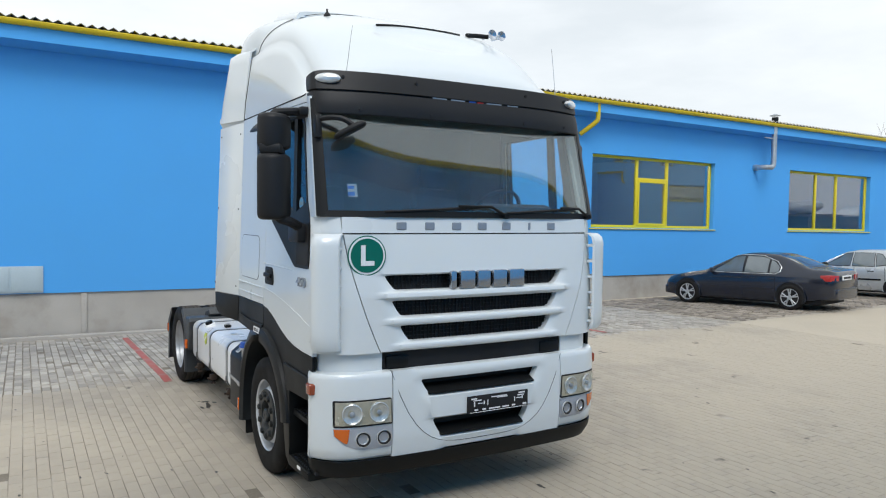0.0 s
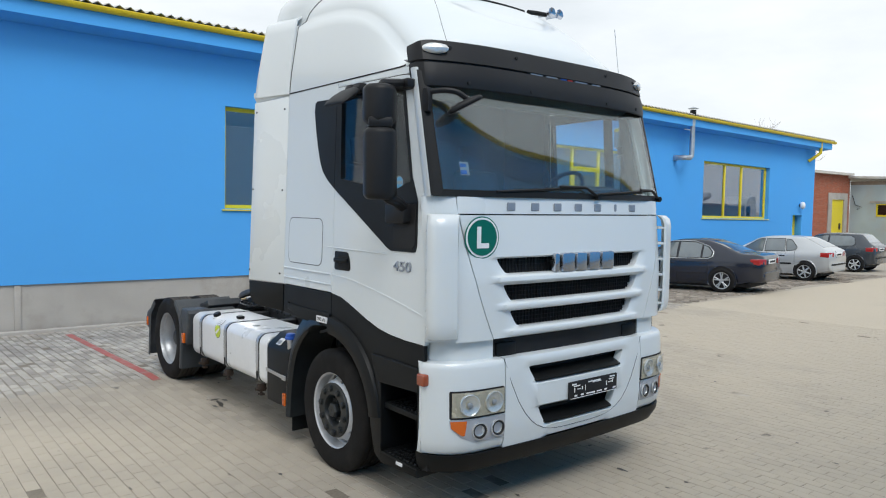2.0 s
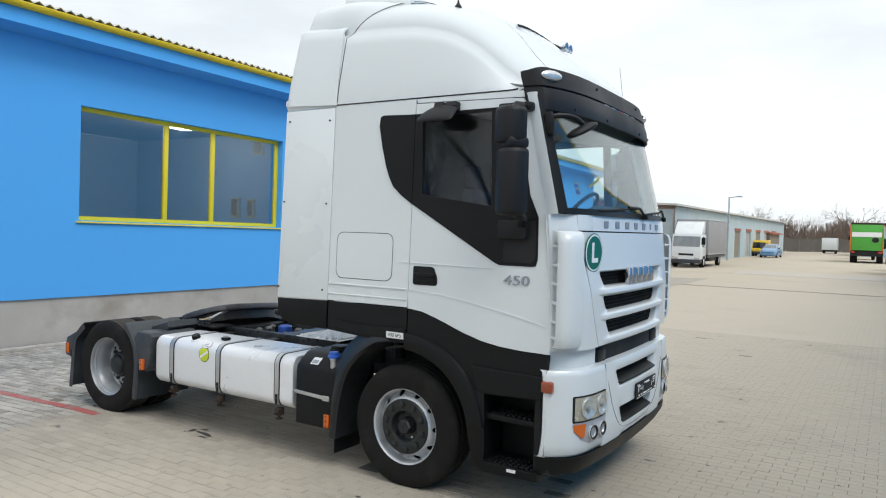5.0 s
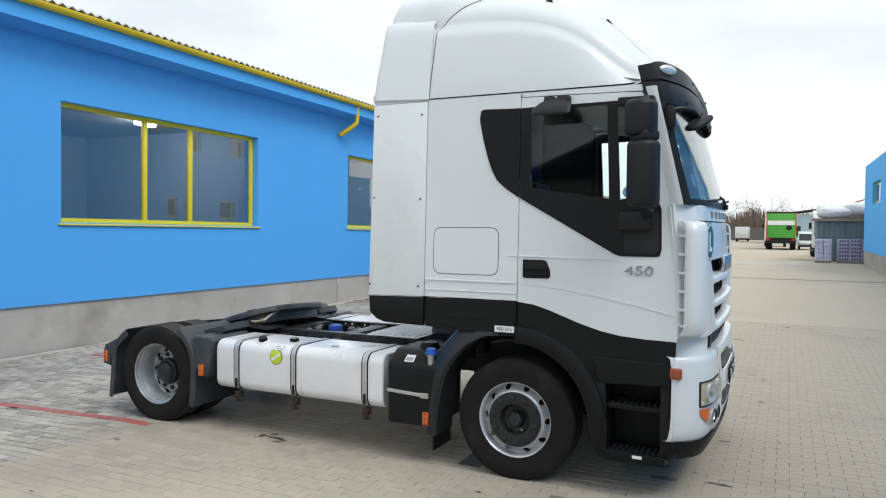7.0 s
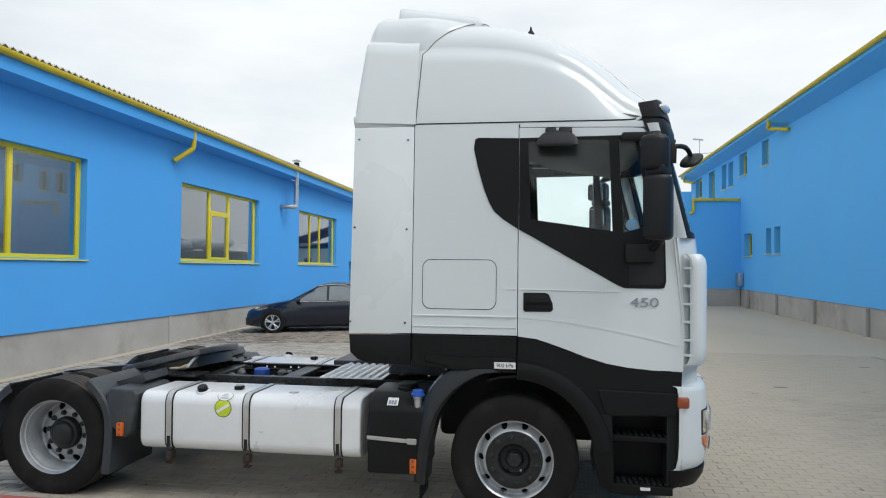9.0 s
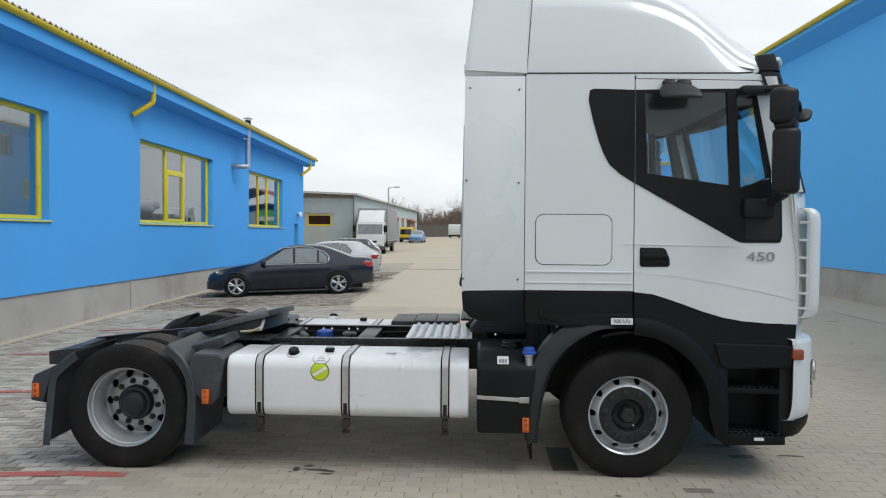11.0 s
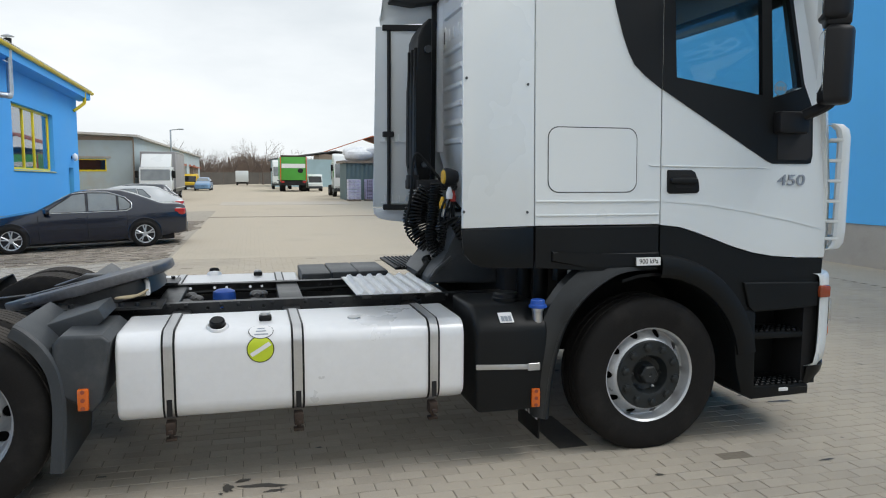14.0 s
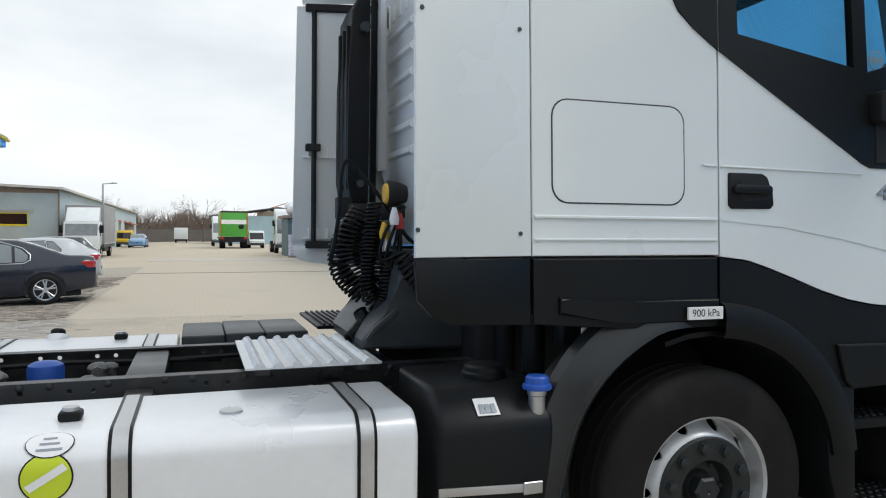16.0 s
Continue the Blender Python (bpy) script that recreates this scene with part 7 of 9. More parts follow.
    for y in (1.30, 1.72):
        for xa, xb in ((-0.56, -0.40), (0.10, 0.18)):
            bm = B()
            box(bm, (xa, y - 0.03, 0.906), (xb, y + 0.03, 0.936), 0.004)
            part("plate_foot", bm, M_FRAME, tp)
    # fifth wheel
    bm = B()
    half = [(0.0, 2.94), (0.30, 2.95), (0.42, 3.0), (0.47, 3.10), (0.485, 3.30), (0.475, 3.48), (0.44, 3.64), (0.38, 3.78), (0.29, 3.88), (0.20, 3.91), (0.15, 3.86), (0.07, 3.54), (0.03, 3.47)]
    out = [(-x, y) for x, y in half[:0:-1]] + half
    prism(bm, out, "z", -0.03, 0.03, 0.012)
    bmesh.ops.transform(bm, matrix=Matrix.Translation((0, 3.5, 0.965)) @ Matrix.Rotation(radians(3.0), 4, "Y") @ Matrix.Rotation(radians(-14), 4, "X") @ Matrix.Translation((0, -3.5, 0)), verts=bm.verts)
    fw = part("fifth_wheel", bm, M_FIFTH, truck, "greasy dark coupling plate tilted forward")
    bm = B()
    plate(bm, [(x * 0.9, 3.5 + (y - 3.5) * 0.86) for x, y in out], [], "z", -0.13, -0.035)
    bmesh.ops.transform(bm, matrix=Matrix.Translation((0, 3.5, 0.965)) @ Matrix.Rotation(radians(3.0), 4, "Y") @ Matrix.Rotation(radians(-14), 4, "X") @ Matrix.Translation((0, -3.5, 0)), verts=bm.verts)
    part("plate_web", bm, M_FRAME, fw)
    for s in (-1, 1):
        bm = B()
        prism(bm, [(3.25, 0.93), (3.75, 0.93), (3.62, 0.97), (3.56, 1.00), (3.44, 1.00), (3.38, 0.98)], "x", s * 0.30, s * 0.42, 0.01)
        part("pedestal", bm, M_FRAME, fw)
        bm = B()
        box(bm, (min(s * 0.34, s * 0.62), 2.95, 0.905), (max(s * 0.34, s * 0.62), 3.55, 0.920))
        part("base_plate", bm, M_FRAME, fw)
        for y in np.arange(3.0, 3.6, 0.09):
            bm = B()
            turn(bm, [(0.016, 0), (0.016, 0.02), (0.001, 0.02)], (s * 0.56, float(y), 0.920), "z", 6)
            part("bolt", bm, M_FRAME, fw)
    bm = B()
    tube(bm, [(-0.30, 3.08, 1.06), (-0.48, 3.04, 1.04), (-0.62, 3.02, 1.00)], 0.014, 6)
    part("release_handle", bm, M_STEEL, fw)
    bm = B()
    tube(bm, smooth_path([(-0.60, 3.02, 1.02), (-0.63, 3.10, 0.985), (-0.60, 3.2, 0.975), (-0.57, 3.12, 0.98), (-0.60, 3.04, 0.99)], 5), 0.008, 6)
    part("rope", bm, M_ROPE, fw, "pale knotted rope")


M_GRIME = mat("grimy_alloy", (0.16, 0.16, 0.16), 0.5, metal=0.5, var=0.5, size=25, fine=120, bump=0.4)
M_FIFTH = mat("greasy_steel", (0.12, 0.12, 0.125), 0.42, metal=0.5, var=0.35, size=5, fine=40, bump=0.15)
M_ROPE = mat("pale_rope", (0.42, 0.34, 0.22), 0.9, var=0.2)
build_chassis()


def tank(s, y0, y1, straps, detailed, top=0.880):
    x0, x1 = (-1.215, -0.60)
    prof = rrect(x0, x1, 0.410, top, 0.095, 7)
    bm = B()
    rows = []
    for y, k in ((y0, 0.93), (y0 + 0.006, 0.975), (y0 + 0.02, 1.0), (y1 - 0.02, 1.0), (y1 - 0.006, 0.975), (y1, 0.93)):
        cx, cz = (x0 + x1) / 2, (0.410 + top) / 2
        rows.append([(cx + (x - cx) * (1 - (1 - k) * 0.5), y, cz + (z - cz) * (1 - (1 - k) * 0.5)) for x, z in prof])
    grid(bm, rows, close=True, caps=True)
    if s > 0:
        mirror(bm)
    tk = part("fuel_tank", bm, M_TANK, truck, "silver fuel tank held by steel straps")
    for y in straps:
        for wd, g, m, nm in ((0.034, 0.0035, M_BLACK, "strap_rubber"), (0.023, 0.006, M_STEEL, "tank_strap")):
            bm = B()
            pr = rrect(x0 - g, x1 + g, 0.410 - g, top + g, 0.095, 7)
            pin = rrect(x0 - g + 0.003, x1 + g - 0.003, 0.410 - g + 0.003, top + g - 0.003, 0.093, 7)
            plate(bm, pr, [pin], "y", y - wd, y + wd)
            if s > 0:
                mirror(bm)
            part(nm, bm, m, tk)
        bm = B()
        box(bm, (-1.215, y - 0.025, 0.335), (-1.14, y + 0.025, 0.40), 0.006)
        box(bm, (-1.24, y - 0.012, 0.345), (-1.13, y + 0.012, 0.365), 0.003)
        box(bm, (-1.202, y - 0.028, 0.296), (-1.155, y + 0.028, 0.312), 0.004)
        cyl(bm, (-1.18, y, 0.30), (-1.18, y, 0.345), 0.012, n=8)
        if s > 0:
            mirror(bm)
        part("strap_bolt", bm, M_RUST, tk, "rusty strap bolt")
        bm = B()
        box(bm, (-1.2245, y - 0.014, 0.44), (-1.221, y + 0.014, 0.53), 0.001, 1)
        if s > 0:
            mirror(bm)
        part("strap_slot", bm, M_DARK, tk)
        bm = B()
        box(bm, (-0.70, y - 0.06, 0.50), (-0.44, y + 0.05, 0.86), 0.01)
        if s > 0:
            mirror(bm)
        part("tank_bracket", bm, M_FRAME, tk)
    # filler on the tank's shoulder, tipped outwards
    tip = Matrix.Translation((s * 1.115, straps[0] - 0.245, top - 0.012)) @ Matrix.Rotation(radians(-22 * -s), 4, "Y")
    bm = B()
    turn(bm, [(0.060, -0.02), (0.060, 0.018), (0.052, 0.030), (0.046, 0.032)], (0, 0, 0), "z", 24)
    bmesh.ops.transform(bm, matrix=tip, verts=bm.verts)
    nk = part("filler_neck", bm, M_TANK, tk)
    bm = B()
    turn(bm, [(0.040, 0.028), (0.040, 0.056), (0.034, 0.064), (0.001, 0.064)], (0, 0, 0), "z", 16)
    bmesh.ops.transform(bm, matrix=tip, verts=bm.verts)
    part("filler_cap", bm, M_BLACK, nk, "black filler cap")
    bm = B()
    box(bm, (s * 0.98 - 0.035, straps[1] + 0.13, top), (s * 0.98 + 0.035, straps[1] + 0.20, top + 0.032), 0.010)
    ls = part("level_sender", bm, M_BLACK, tk)
    bm = B()
    turn(bm, [(0.026, top + 0.030), (0.026, top + 0.044), (0.001, top + 0.046)], (s * 0.98, straps[1] + 0.165, 0), "z", 12)
    part("sender_top", bm, M_STEEL, ls)
    bm = B()
    turn(bm, [(0.038, top - 0.001), (0.038, top + 0.008), (0.001, top + 0.010)], (s * 1.03, straps[1] - 0.33, 0), "z", 20)
    part("blank_plug", bm, M_STEEL, tk)
    if not detailed:
        return
    # round sticker on the upper curve of the tank
    st = thing("fuel_sticker", label="round lime sticker with a pale bar and white shield")
    st.parent = tk

    def on_tank(u, v, lift):
        """v runs up the side from z = 0.75 and over the rounded edge."""
        r = 0.095 + lift
        if v < 0.05:
            return (x0 - lift, u, 0.735 + v)
        a = min((v - 0.05) / 0.095, math.pi / 2)
        rest = max(0.0, v - 0.05 - 0.095 * math.pi / 2)
        return (x0 + 0.095 - r * math.cos(a) + rest, u, top - 0.095 + r * math.sin(a))

    def disc(cu, cv, ru, rv, lift, m, nm, lab=""):
        bm = B()
        rows = [[on_tank(cu + ru * k / 8 * math.cos(2 * math.pi * i / 36), cv + rv * k / 8 * math.sin(2 * math.pi * i / 36), lift) for i in range(36)] for k in range(1, 9)]
        grid(bm, rows, close=True)
        bm.faces.new([v for v in bm.verts[:36]])
        return part(nm, bm, m, st, lab, 60)

    disc(2.39, 0.035, 0.072, 0.072, 0.0022, M_DARK, "border")
    disc(2.39, 0.035, 0.067, 0.067, 0.0036, M_LIME, "lime_disc")
    bm = B()
    rows = []
    for i in range(9):
        u, v = -0.05 + 0.1 * i / 8, -0.03 + 0.06 * i / 8
        rows.append([on_tank(2.39 - u + dx, 0.035 + v + dz, 0.005) for dx, dz in ((-0.007, -0.009), (0.007, 0.009))])
    grid(bm, rows)
    part("pale_bar", bm, M_SIGNWHITE, st)
    disc(2.385, 0.135, 0.066, 0.045, 0.0046, M_DARK, "border")
    disc(2.385, 0.135, 0.063, 0.042, 0.0060, M_SIGNWHITE, "white_shield")
    for k in range(3):
        bm = B()
        grid(bm, [[on_tank(2.385 + dx, 0.11 + 0.018 * k + dz, 0.0075) for dx in (-0.035 + 0.008 * k, 0, 0.035 - 0.008 * k)] for dz in (0, 0.007)])
        part("print_bar", bm, M_GREYBADGE, st)


M_RUST = mat("rusty_steel", (0.045, 0.03, 0.022), 0.75, metal=0.3, var=0.4, size=20, fine=90, bump=0.2)
tank(-1, 1.255, 3.11, (2.856, 2.194, 1.434), True)
tank(1, 2.07, 3.15, (2.98, 2.22), False, 0.868)


def build_boxes():
    # black additive tank ahead of the fuel tank
    bm = B()
    prism(bm, [(-1.245, 0.33), (-1.245, 0.79), (-1.232, 0.835), (-1.12, 0.925), (-1.08, 0.938), (-0.70, 0.938), (-0.70, 0.33)], "y", 0.745, 1.19, 0.028, 3)
    ad = part("additive_tank", bm, M_BLACK, truck, "black plastic additive tank with a blue cap")
    bm = B()
    prism(bm, [(1.192, 0.585), (1.192, 0.615), (0.80, 0.595), (0.80, 0.565)], "x", -1.251, -1.244, 0.002)
    part("steel_band", bm, M_STEEL, ad)
    bm = B()
    turn(bm, [(0.030, 0.80), (0.030, 0.90), (0.036, 0.905), (0.036, 0.93), (0.001, 0.93)], (-1.20, 0.80, 0), "z", 16)
    part("filler_neck", bm, M_STEEL, ad, "steel filler neck")
    bm = B()
    turn(bm, [(0.052, 0.925), (0.054, 0.932), (0.052, 0.942), (0.044, 0.946), (0.042, 0.968), (0.036, 0.974), (0.001, 0.975)], (-1.20, 0.80, 0), "z", 18)
    part("filler_cap", bm, M_BLUEPL, ad, "blue filler cap")
    bm = B()
    box(bm, (-1.256, 0.80, 0.56), (-1.249, 0.875, 0.605), 0.003, 1)
    part("band_clamp", bm, M_STEEL, ad)
    bm = B()
    turn(bm, [(0.088, 0.93), (0.088, 0.955), (0.08, 0.962), (0.078, 0.978), (0.068, 0.988), (0.001, 0.99)], (-0.98, 0.92, 0), "z", 24)
    part("level_lid", bm, M_BLACK, ad)
    bm = B()
    grid(bm, [[(-1.2245, 1.04, 0.847), (-1.2245, 0.955, 0.847)], [(-1.165, 1.04, 0.895), (-1.165, 0.955, 0.895)]])
    thicken(bm, (-0.002, 0, 0.0025))
    lb = part("paper_label", bm, M_SIGNWHITE, ad, "small white printed label")
    for k in range(3):
        bm = B()
        grid(bm, [[(-1.222, 0.985 + 0.022 * k, 0.8565), (-1.222, 0.967 + 0.022 * k, 0.8565)], [(-1.192, 0.985 + 0.022 * k, 0.8805), (-1.192, 0.967 + 0.022 * k, 0.8805)]])
        thicken(bm, (-0.001, 0, 0.0012))
        part("print_bar", bm, M_GREYBADGE, lb)
    # rear wing of the front mudguard
    bm = B()
    rows = []
    line = smooth_path([(0, 0.18, 1.135), (0, 0.33, 1.110), (0, 0.52, 0.99), (0, 0.655, 0.82), (0, 0.725, 0.60), (0, 0.755, 0.40), (0, 0.765, 0.262)], 4)
    for i, p in enumerate(line):
        t = i / (len(line) - 1)
        w = 0.16 * (1 - t) + 0.05 * t
        rows.append([(x, p.y + dy, p.z + dz) for x, dy, dz in ((-1.17, w, 0.10 * (1 - t)), (-1.215, w * 0.9, 0.08 * (1 - t)), (-1.255, w * 0.3, 0.03 * (1 - t)), (-1.265, -0.004, 0.0), (-1.24, -0.03, -0.004), (-0.92, -0.03, -0.004), (-0.90, 0.01, 0.0))])
    grid(bm, rows)
    thicken(bm, (0, 0.012, 0.006))
    part("mudguard", bm, M_GUARD, truck, "grey plastic mudguard behind the front wheel")
    bm = B()
    box(bm, (-1.20, 0.772, 0.12), (-0.86, 0.785, 0.33), 0.004)
    fl = part("mud_flap", bm, M_BLACK, truck, "black rubber mud flap")
    for k in range(4):
        bm = B()
        box(bm, (-1.19 + 0.055 * k, 0.7855, 0.235), (-1.155 + 0.055 * k, 0.788, 0.265))
        part("flap_bar", bm, M_SIGNWHITE, fl)

    def marker(y, z, x=-1.26):
        bm = B()
        box(bm, (x - 0.012, y - 0.026, z - 0.055), (x + 0.02, y + 0.026, z + 0.055), 0.006)
        mk = part("side_marker", bm, M_ORANGE, truck, "orange side marker lamp")
        for dz in (-0.042, 0, 0.042):
            bm = B()
            cyl(bm, (x - 0.0145, y, z + dz), (x - 0.011, y, z + dz), 0.011, n=10)
            part("screw", bm, M_AMBERDARK, mk)
    marker(0.825, 0.395, -1.25)
    marker(3.255, 0.575, -1.27)
    marker(4.585, 0.60, -1.25)
    # three-piece rear mudguards
    for s in (-1, 1):
        def wing(line, label, x_in=0.60):
            bm = B()
            pts = smooth_path([(0, y, z) for y, z in line], 4)
            rows = []
            for i, p in enumerate(pts):
                d = (pts[min(i + 1, len(pts) - 1)] - pts[max(i - 1, 0)]).normalized()
                nn = Vector((0, d.z, -d.y))
                if nn.dot(p - Vector((0, AXR, 0.49))) < 0:
                    nn = -nn
                rows.append([(s * x, p.y + nn.y * o, p.z + nn.z * o) for x, o in ((1.258, -0.055), (1.264, -0.006), (1.25, 0.008), (x_in + 0.01, 0.008), (x_in, -0.02))])
            grid(bm, rows)
            thicken(bm, (0, 0.0, 0.010))
            return part("rear_mudguard", bm, M_GREYPL, truck, label)
        wing([(3.55, 0.955), (3.50, 0.92), (3.42, 0.83), (3.36, 0.70), (3.345, 0.5), (3.37, 0.2)], "grey plastic rear mudguard, front piece")
        wing([(4.27, 0.89), (4.31, 0.868), (4.40, 0.79), (4.47, 0.70), (4.50, 0.45), (4.53, 0.18)], "grey plastic rear mudguard, rear piece")
        # toolbox shoulder on the front piece
        bm = B()
        prism(bm, [(3.39, 0.86), (3.40, 0.62), (3.22, 0.50), (3.17, 0.56), (3.12, 0.86), (3.16, 0.895), (3.35, 0.90)], "x", s * 1.255, s * 0.70, 0.02, 3)
        part("battery_box", bm, M_GREYPL, truck, "dark grey moulded box ahead of the rear wheel")
        bm = B()
        prism(bm, [(3.52, 0.90), (3.22, 0.99), (3.19, 0.93), (3.37, 0.77)], "x", s * 1.0, s * 0.62, 0.012)
        part("guard_top", bm, M_GREYPL, truck)
        bm = B()
        prism(bm, [(4.42, 0.80), (4.60, 0.72), (4.625, 0.66), (4.63, 0.52), (4.52, 0.50), (4.49, 0.70)], "x", s * 1.25, s * 0.70, 0.015)
        part("tail_bracket", bm, M_GREYPL, truck)
    # far-side grey boxes and black step plate behind the cab
    for y0, y1, z in ((1.36, 1.597, 0.925), (1.60, 1.817, 0.925), (1.82, 2.05, 0.918)):
        bm = B()
        box(bm, (0.62, y0, 0.42), (1.24, y1, z), 0.012, 3)
        part("battery_cover", bm, M_GREYPL, truck, "grey plastic battery cover")
    bm = B()
    box(bm, (0.42, 0.90, 0.955), (1.15, 1.34, 0.975), 0.004, 1)
    cw = part("catwalk", bm, M_BLACK, truck, "black ribbed catwalk plate")
    for i in range(12):
        bm = B()
        box(bm, (0.43, 0.92 + 0.034 * i, 0.975), (1.14, 0.932 + 0.034 * i, 0.985))
        part("catwalk_rib", bm, M_BLACK, cw)
    # pressure plate label
    bm = B()
    box(bm, (-1.2855, 0.047, 1.165), (-1.2755, 0.207, 1.213), 0.001, 1)
    lb = part("pressure_label", bm, M_SIGNWHITE, truck, "white label with black pressure figures")
    lettering("pressure_figures", "900 kPa", 0.040, pose(-1.2858, 0.127, 1.189, 90, 0, -90), M_DARK, lb, 0.0006)
    # small parts under the cab
    bm = B()
    box(bm, (-1.06, 0.42, 1.05), (-0.98, 0.62, 1.15), 0.01)
    part("cab_lock", bm, M_BLACK, truck)
    bm = B()
    box(bm, (-1.16, 0.56, 1.07), (-1.155, 0.595, 1.135))
    part("paper_tag", bm, M_SIGNWHITE, truck)
    for x in (-0.8, -0.5, 0.5, 0.8):
        bm = B()
        cyl(bm, (x, 0.62, 0.85), (x, 0.62, 1.25), 0.05, n=14)
        part("cab_damper", bm, M_BLACK, truck)

build_boxes()


# ---- parked cars ----
M_NAVY = mat("dark_blue_car_paint", (0.007, 0.012, 0.026), 0.2, var=0.1, spec=0.5, coat=0.55)
M_SILVERCAR = mat("silver_car_paint", (0.52, 0.54, 0.55), 0.3, metal=0.35, var=0.05, coat=0.6)
M_GREYCAR = mat("dark_grey_car_paint", (0.05, 0.06, 0.072), 0.25, metal=0.2, var=0.06, coat=0.7)
M_BLUECAR = mat("light_blue_car_paint", (0.14, 0.27, 0.45), 0.3, var=0.06, coat=0.5)
# opaque; its pale base stands in for sky reflections and the view through
M_CARGLASS = mat("car_glass", (0.13, 0.155, 0.165), 0.03, var=0.25, size=2.2, spec=1.0, coat=1.0)
M_TAIL = mat("red_tail_lens", (0.42, 0.02, 0.02), 0.2, var=0.1, coat=0.5)
M_ALLOY = mat("silver_alloy", (0.52, 0.54, 0.56), 0.32, metal=0.5, var=0.08)


def lerp_table(tab, y):
    """Row of a table at y, smoothly between its lines (first column falls or rises)."""
    a = np.array(sorted(tab))
    return [float(np.interp(y, a[:, 0], a[:, c])) for c in range(1, a.shape[1])]


def smooth_row(tab, y, d=0.045):
    rows = [lerp_table(tab, y + k * d) for k in (-1, -0.5, 0, 0.5, 1)]
    return [sum(c) / 5 for c in zip(*rows)]


def car(name, at, paint, half_width, wheelbase, r, body, panes, screens, label, spokes=5, saloon=True, group="parked cars", belt_trim=None, lamp_z=0.80):
    """A car heading +y, its origin on the ground midway between the axles. body: (y, width factor, sill z, belt z, top z) from nose to tail;
    panes: side windows as (y, z) outlines; screens: (y range of windscreen, y range of rear window)."""
    c = thing(name, at, label, "car", group)
    ends = sorted(row[0] for row in body)
    y_back, y_front = ends[0], ends[-1]

    def section(y):
        f, zl, zb, zt = smooth_row(body, y) if y_back + 0.05 < y < y_front - 0.05 else lerp_table(body, y)
        w = half_width * f
        h = max(zt - zb, 0.01)
        g = min(1.0, max(0.0, (h - 0.06) / 0.34))
        g = g * g * (3 - 2 * g)
        wt = w * (0.86 - 0.17 * g)
        low = [(0.0, zl), (w * 0.78, zl), (w * 0.93, zl + 0.035), (w * 0.972, zl + 0.13), (w * 0.99, zl + 0.24), (w, zb - 0.24), (w * 0.992, zb - 0.11), (w * 0.972, zb - 0.035), (w * 0.945, zb)]
        up = []
        for k in range(1, 5):
            q = k / 4
            up.append((w * 0.945 + (wt - w * 0.945) * q ** (1.25 - 0.25 * (1 - g)), zb + h * (0.74 + 0.1 * g) * q))
        up += [(wt * 0.93, zb + h * 0.935), (wt * 0.78, zb + h * 0.975), (wt * 0.45, zb + h * 0.996), (0.0, zt)]
        return low + up

    def side_x(y, z):
        p = section(y)[8:]
        return float(np.interp(z, [q[1] for q in p], [q[0] for q in p]))

    def top_z(y, x):
        p = section(y)[8:][::-1]
        return float(np.interp(abs(x), [q[0] for q in p], [q[1] for q in p]))

    steps = [y_front - (y_front - y_back) * k / 72 for k in range(73)]
    steps += [y_front - 0.015, y_front - 0.035, y_back + 0.012, y_back + 0.03, y_back + 0.045]
    rows = []
    for y in sorted(steps, reverse=True):
        p = section(y)
        rows.append([(-x, y, z) for x, z in p] + [(x, y, z) for x, z in p[-2:0:-1]])
    bm = B()
    grid(bm, rows, close=True, caps=True)
    part("body", bm, paint, c, "", 50)

    def pane_rows(poly, s, off):
        ya, yb = min(p[0] for p in poly), max(p[0] for p in poly)
        out = []
        n = len(poly)
        for k in range(15):
            y = ya + 0.0015 + (yb - ya - 0.003) * k / 14
            zs = []
            for i in range(n):
                (y0, z0), (y1, z1) = poly[i], poly[(i + 1) % n]
                if min(y0, y1) <= y <= max(y0, y1) and y0 != y1:
                    zs.append(z0 + (z1 - z0) * (y - y0) / (y1 - y0))
            lo, hi = min(zs), max(zs)
            out.append([(s * (side_x(y, lo + (hi - lo) * q / 5) + off), y, lo + (hi - lo) * q / 5) for q in range(6)])
        return out

    for s in (-1, 1):
        for poly in panes:
            bm = B()
            grid(bm, pane_rows(poly, s, 0.004))
            thicken(bm, (-s * 0.008, 0, 0))
            part("side_window", bm, M_CARGLASS, c, "", 50)
            bm = B()
            ring = poly + poly[:2]
            line = []
            for (y0, z0), (y1, z1) in zip(ring, ring[1:-1]):
                for q in (0, 0.5):
                    y, z = y0 + (y1 - y0) * q, z0 + (z1 - z0) * q
                    line.append((s * (side_x(y, z) + 0.003), y, z))
            tube(bm, line + line[:1], 0.009, 6)
            part("window_seal", bm, M_DARK, c)
        flat = [p for poly in panes for p in poly]
        if saloon:
            bm = B()
            z0 = min(p[1] for p in flat) - 0.016
            lo = [(max(p[0] for p in flat), z0 + 0.008), (0.0, z0), (min(p[0] for p in flat) + 0.1, z0)]
            hi = [(panes[0][1][0] + 0.02, panes[0][1][1] + 0.02), (-0.2, 1.322), (-0.62, 1.308), (-0.99, 1.175), (-1.12, 1.04), (-1.11, 0.93), (min(p[0] for p in flat) + 0.1, z0)]
            tube(bm, [(s * (side_x(y, z) + 0.005), y, z) for y, z in hi], 0.013, 6)
            tube(bm, [(s * (side_x(y, z) + 0.005), y, z) for y, z in lo], 0.011, 6)
            part("chrome_trim", bm, M_SILVERCAR, c, "bright metal window surround")
        # rub strip, door joints, handles, mirror
        bm = B()
        zr = 0.53
        rows = []
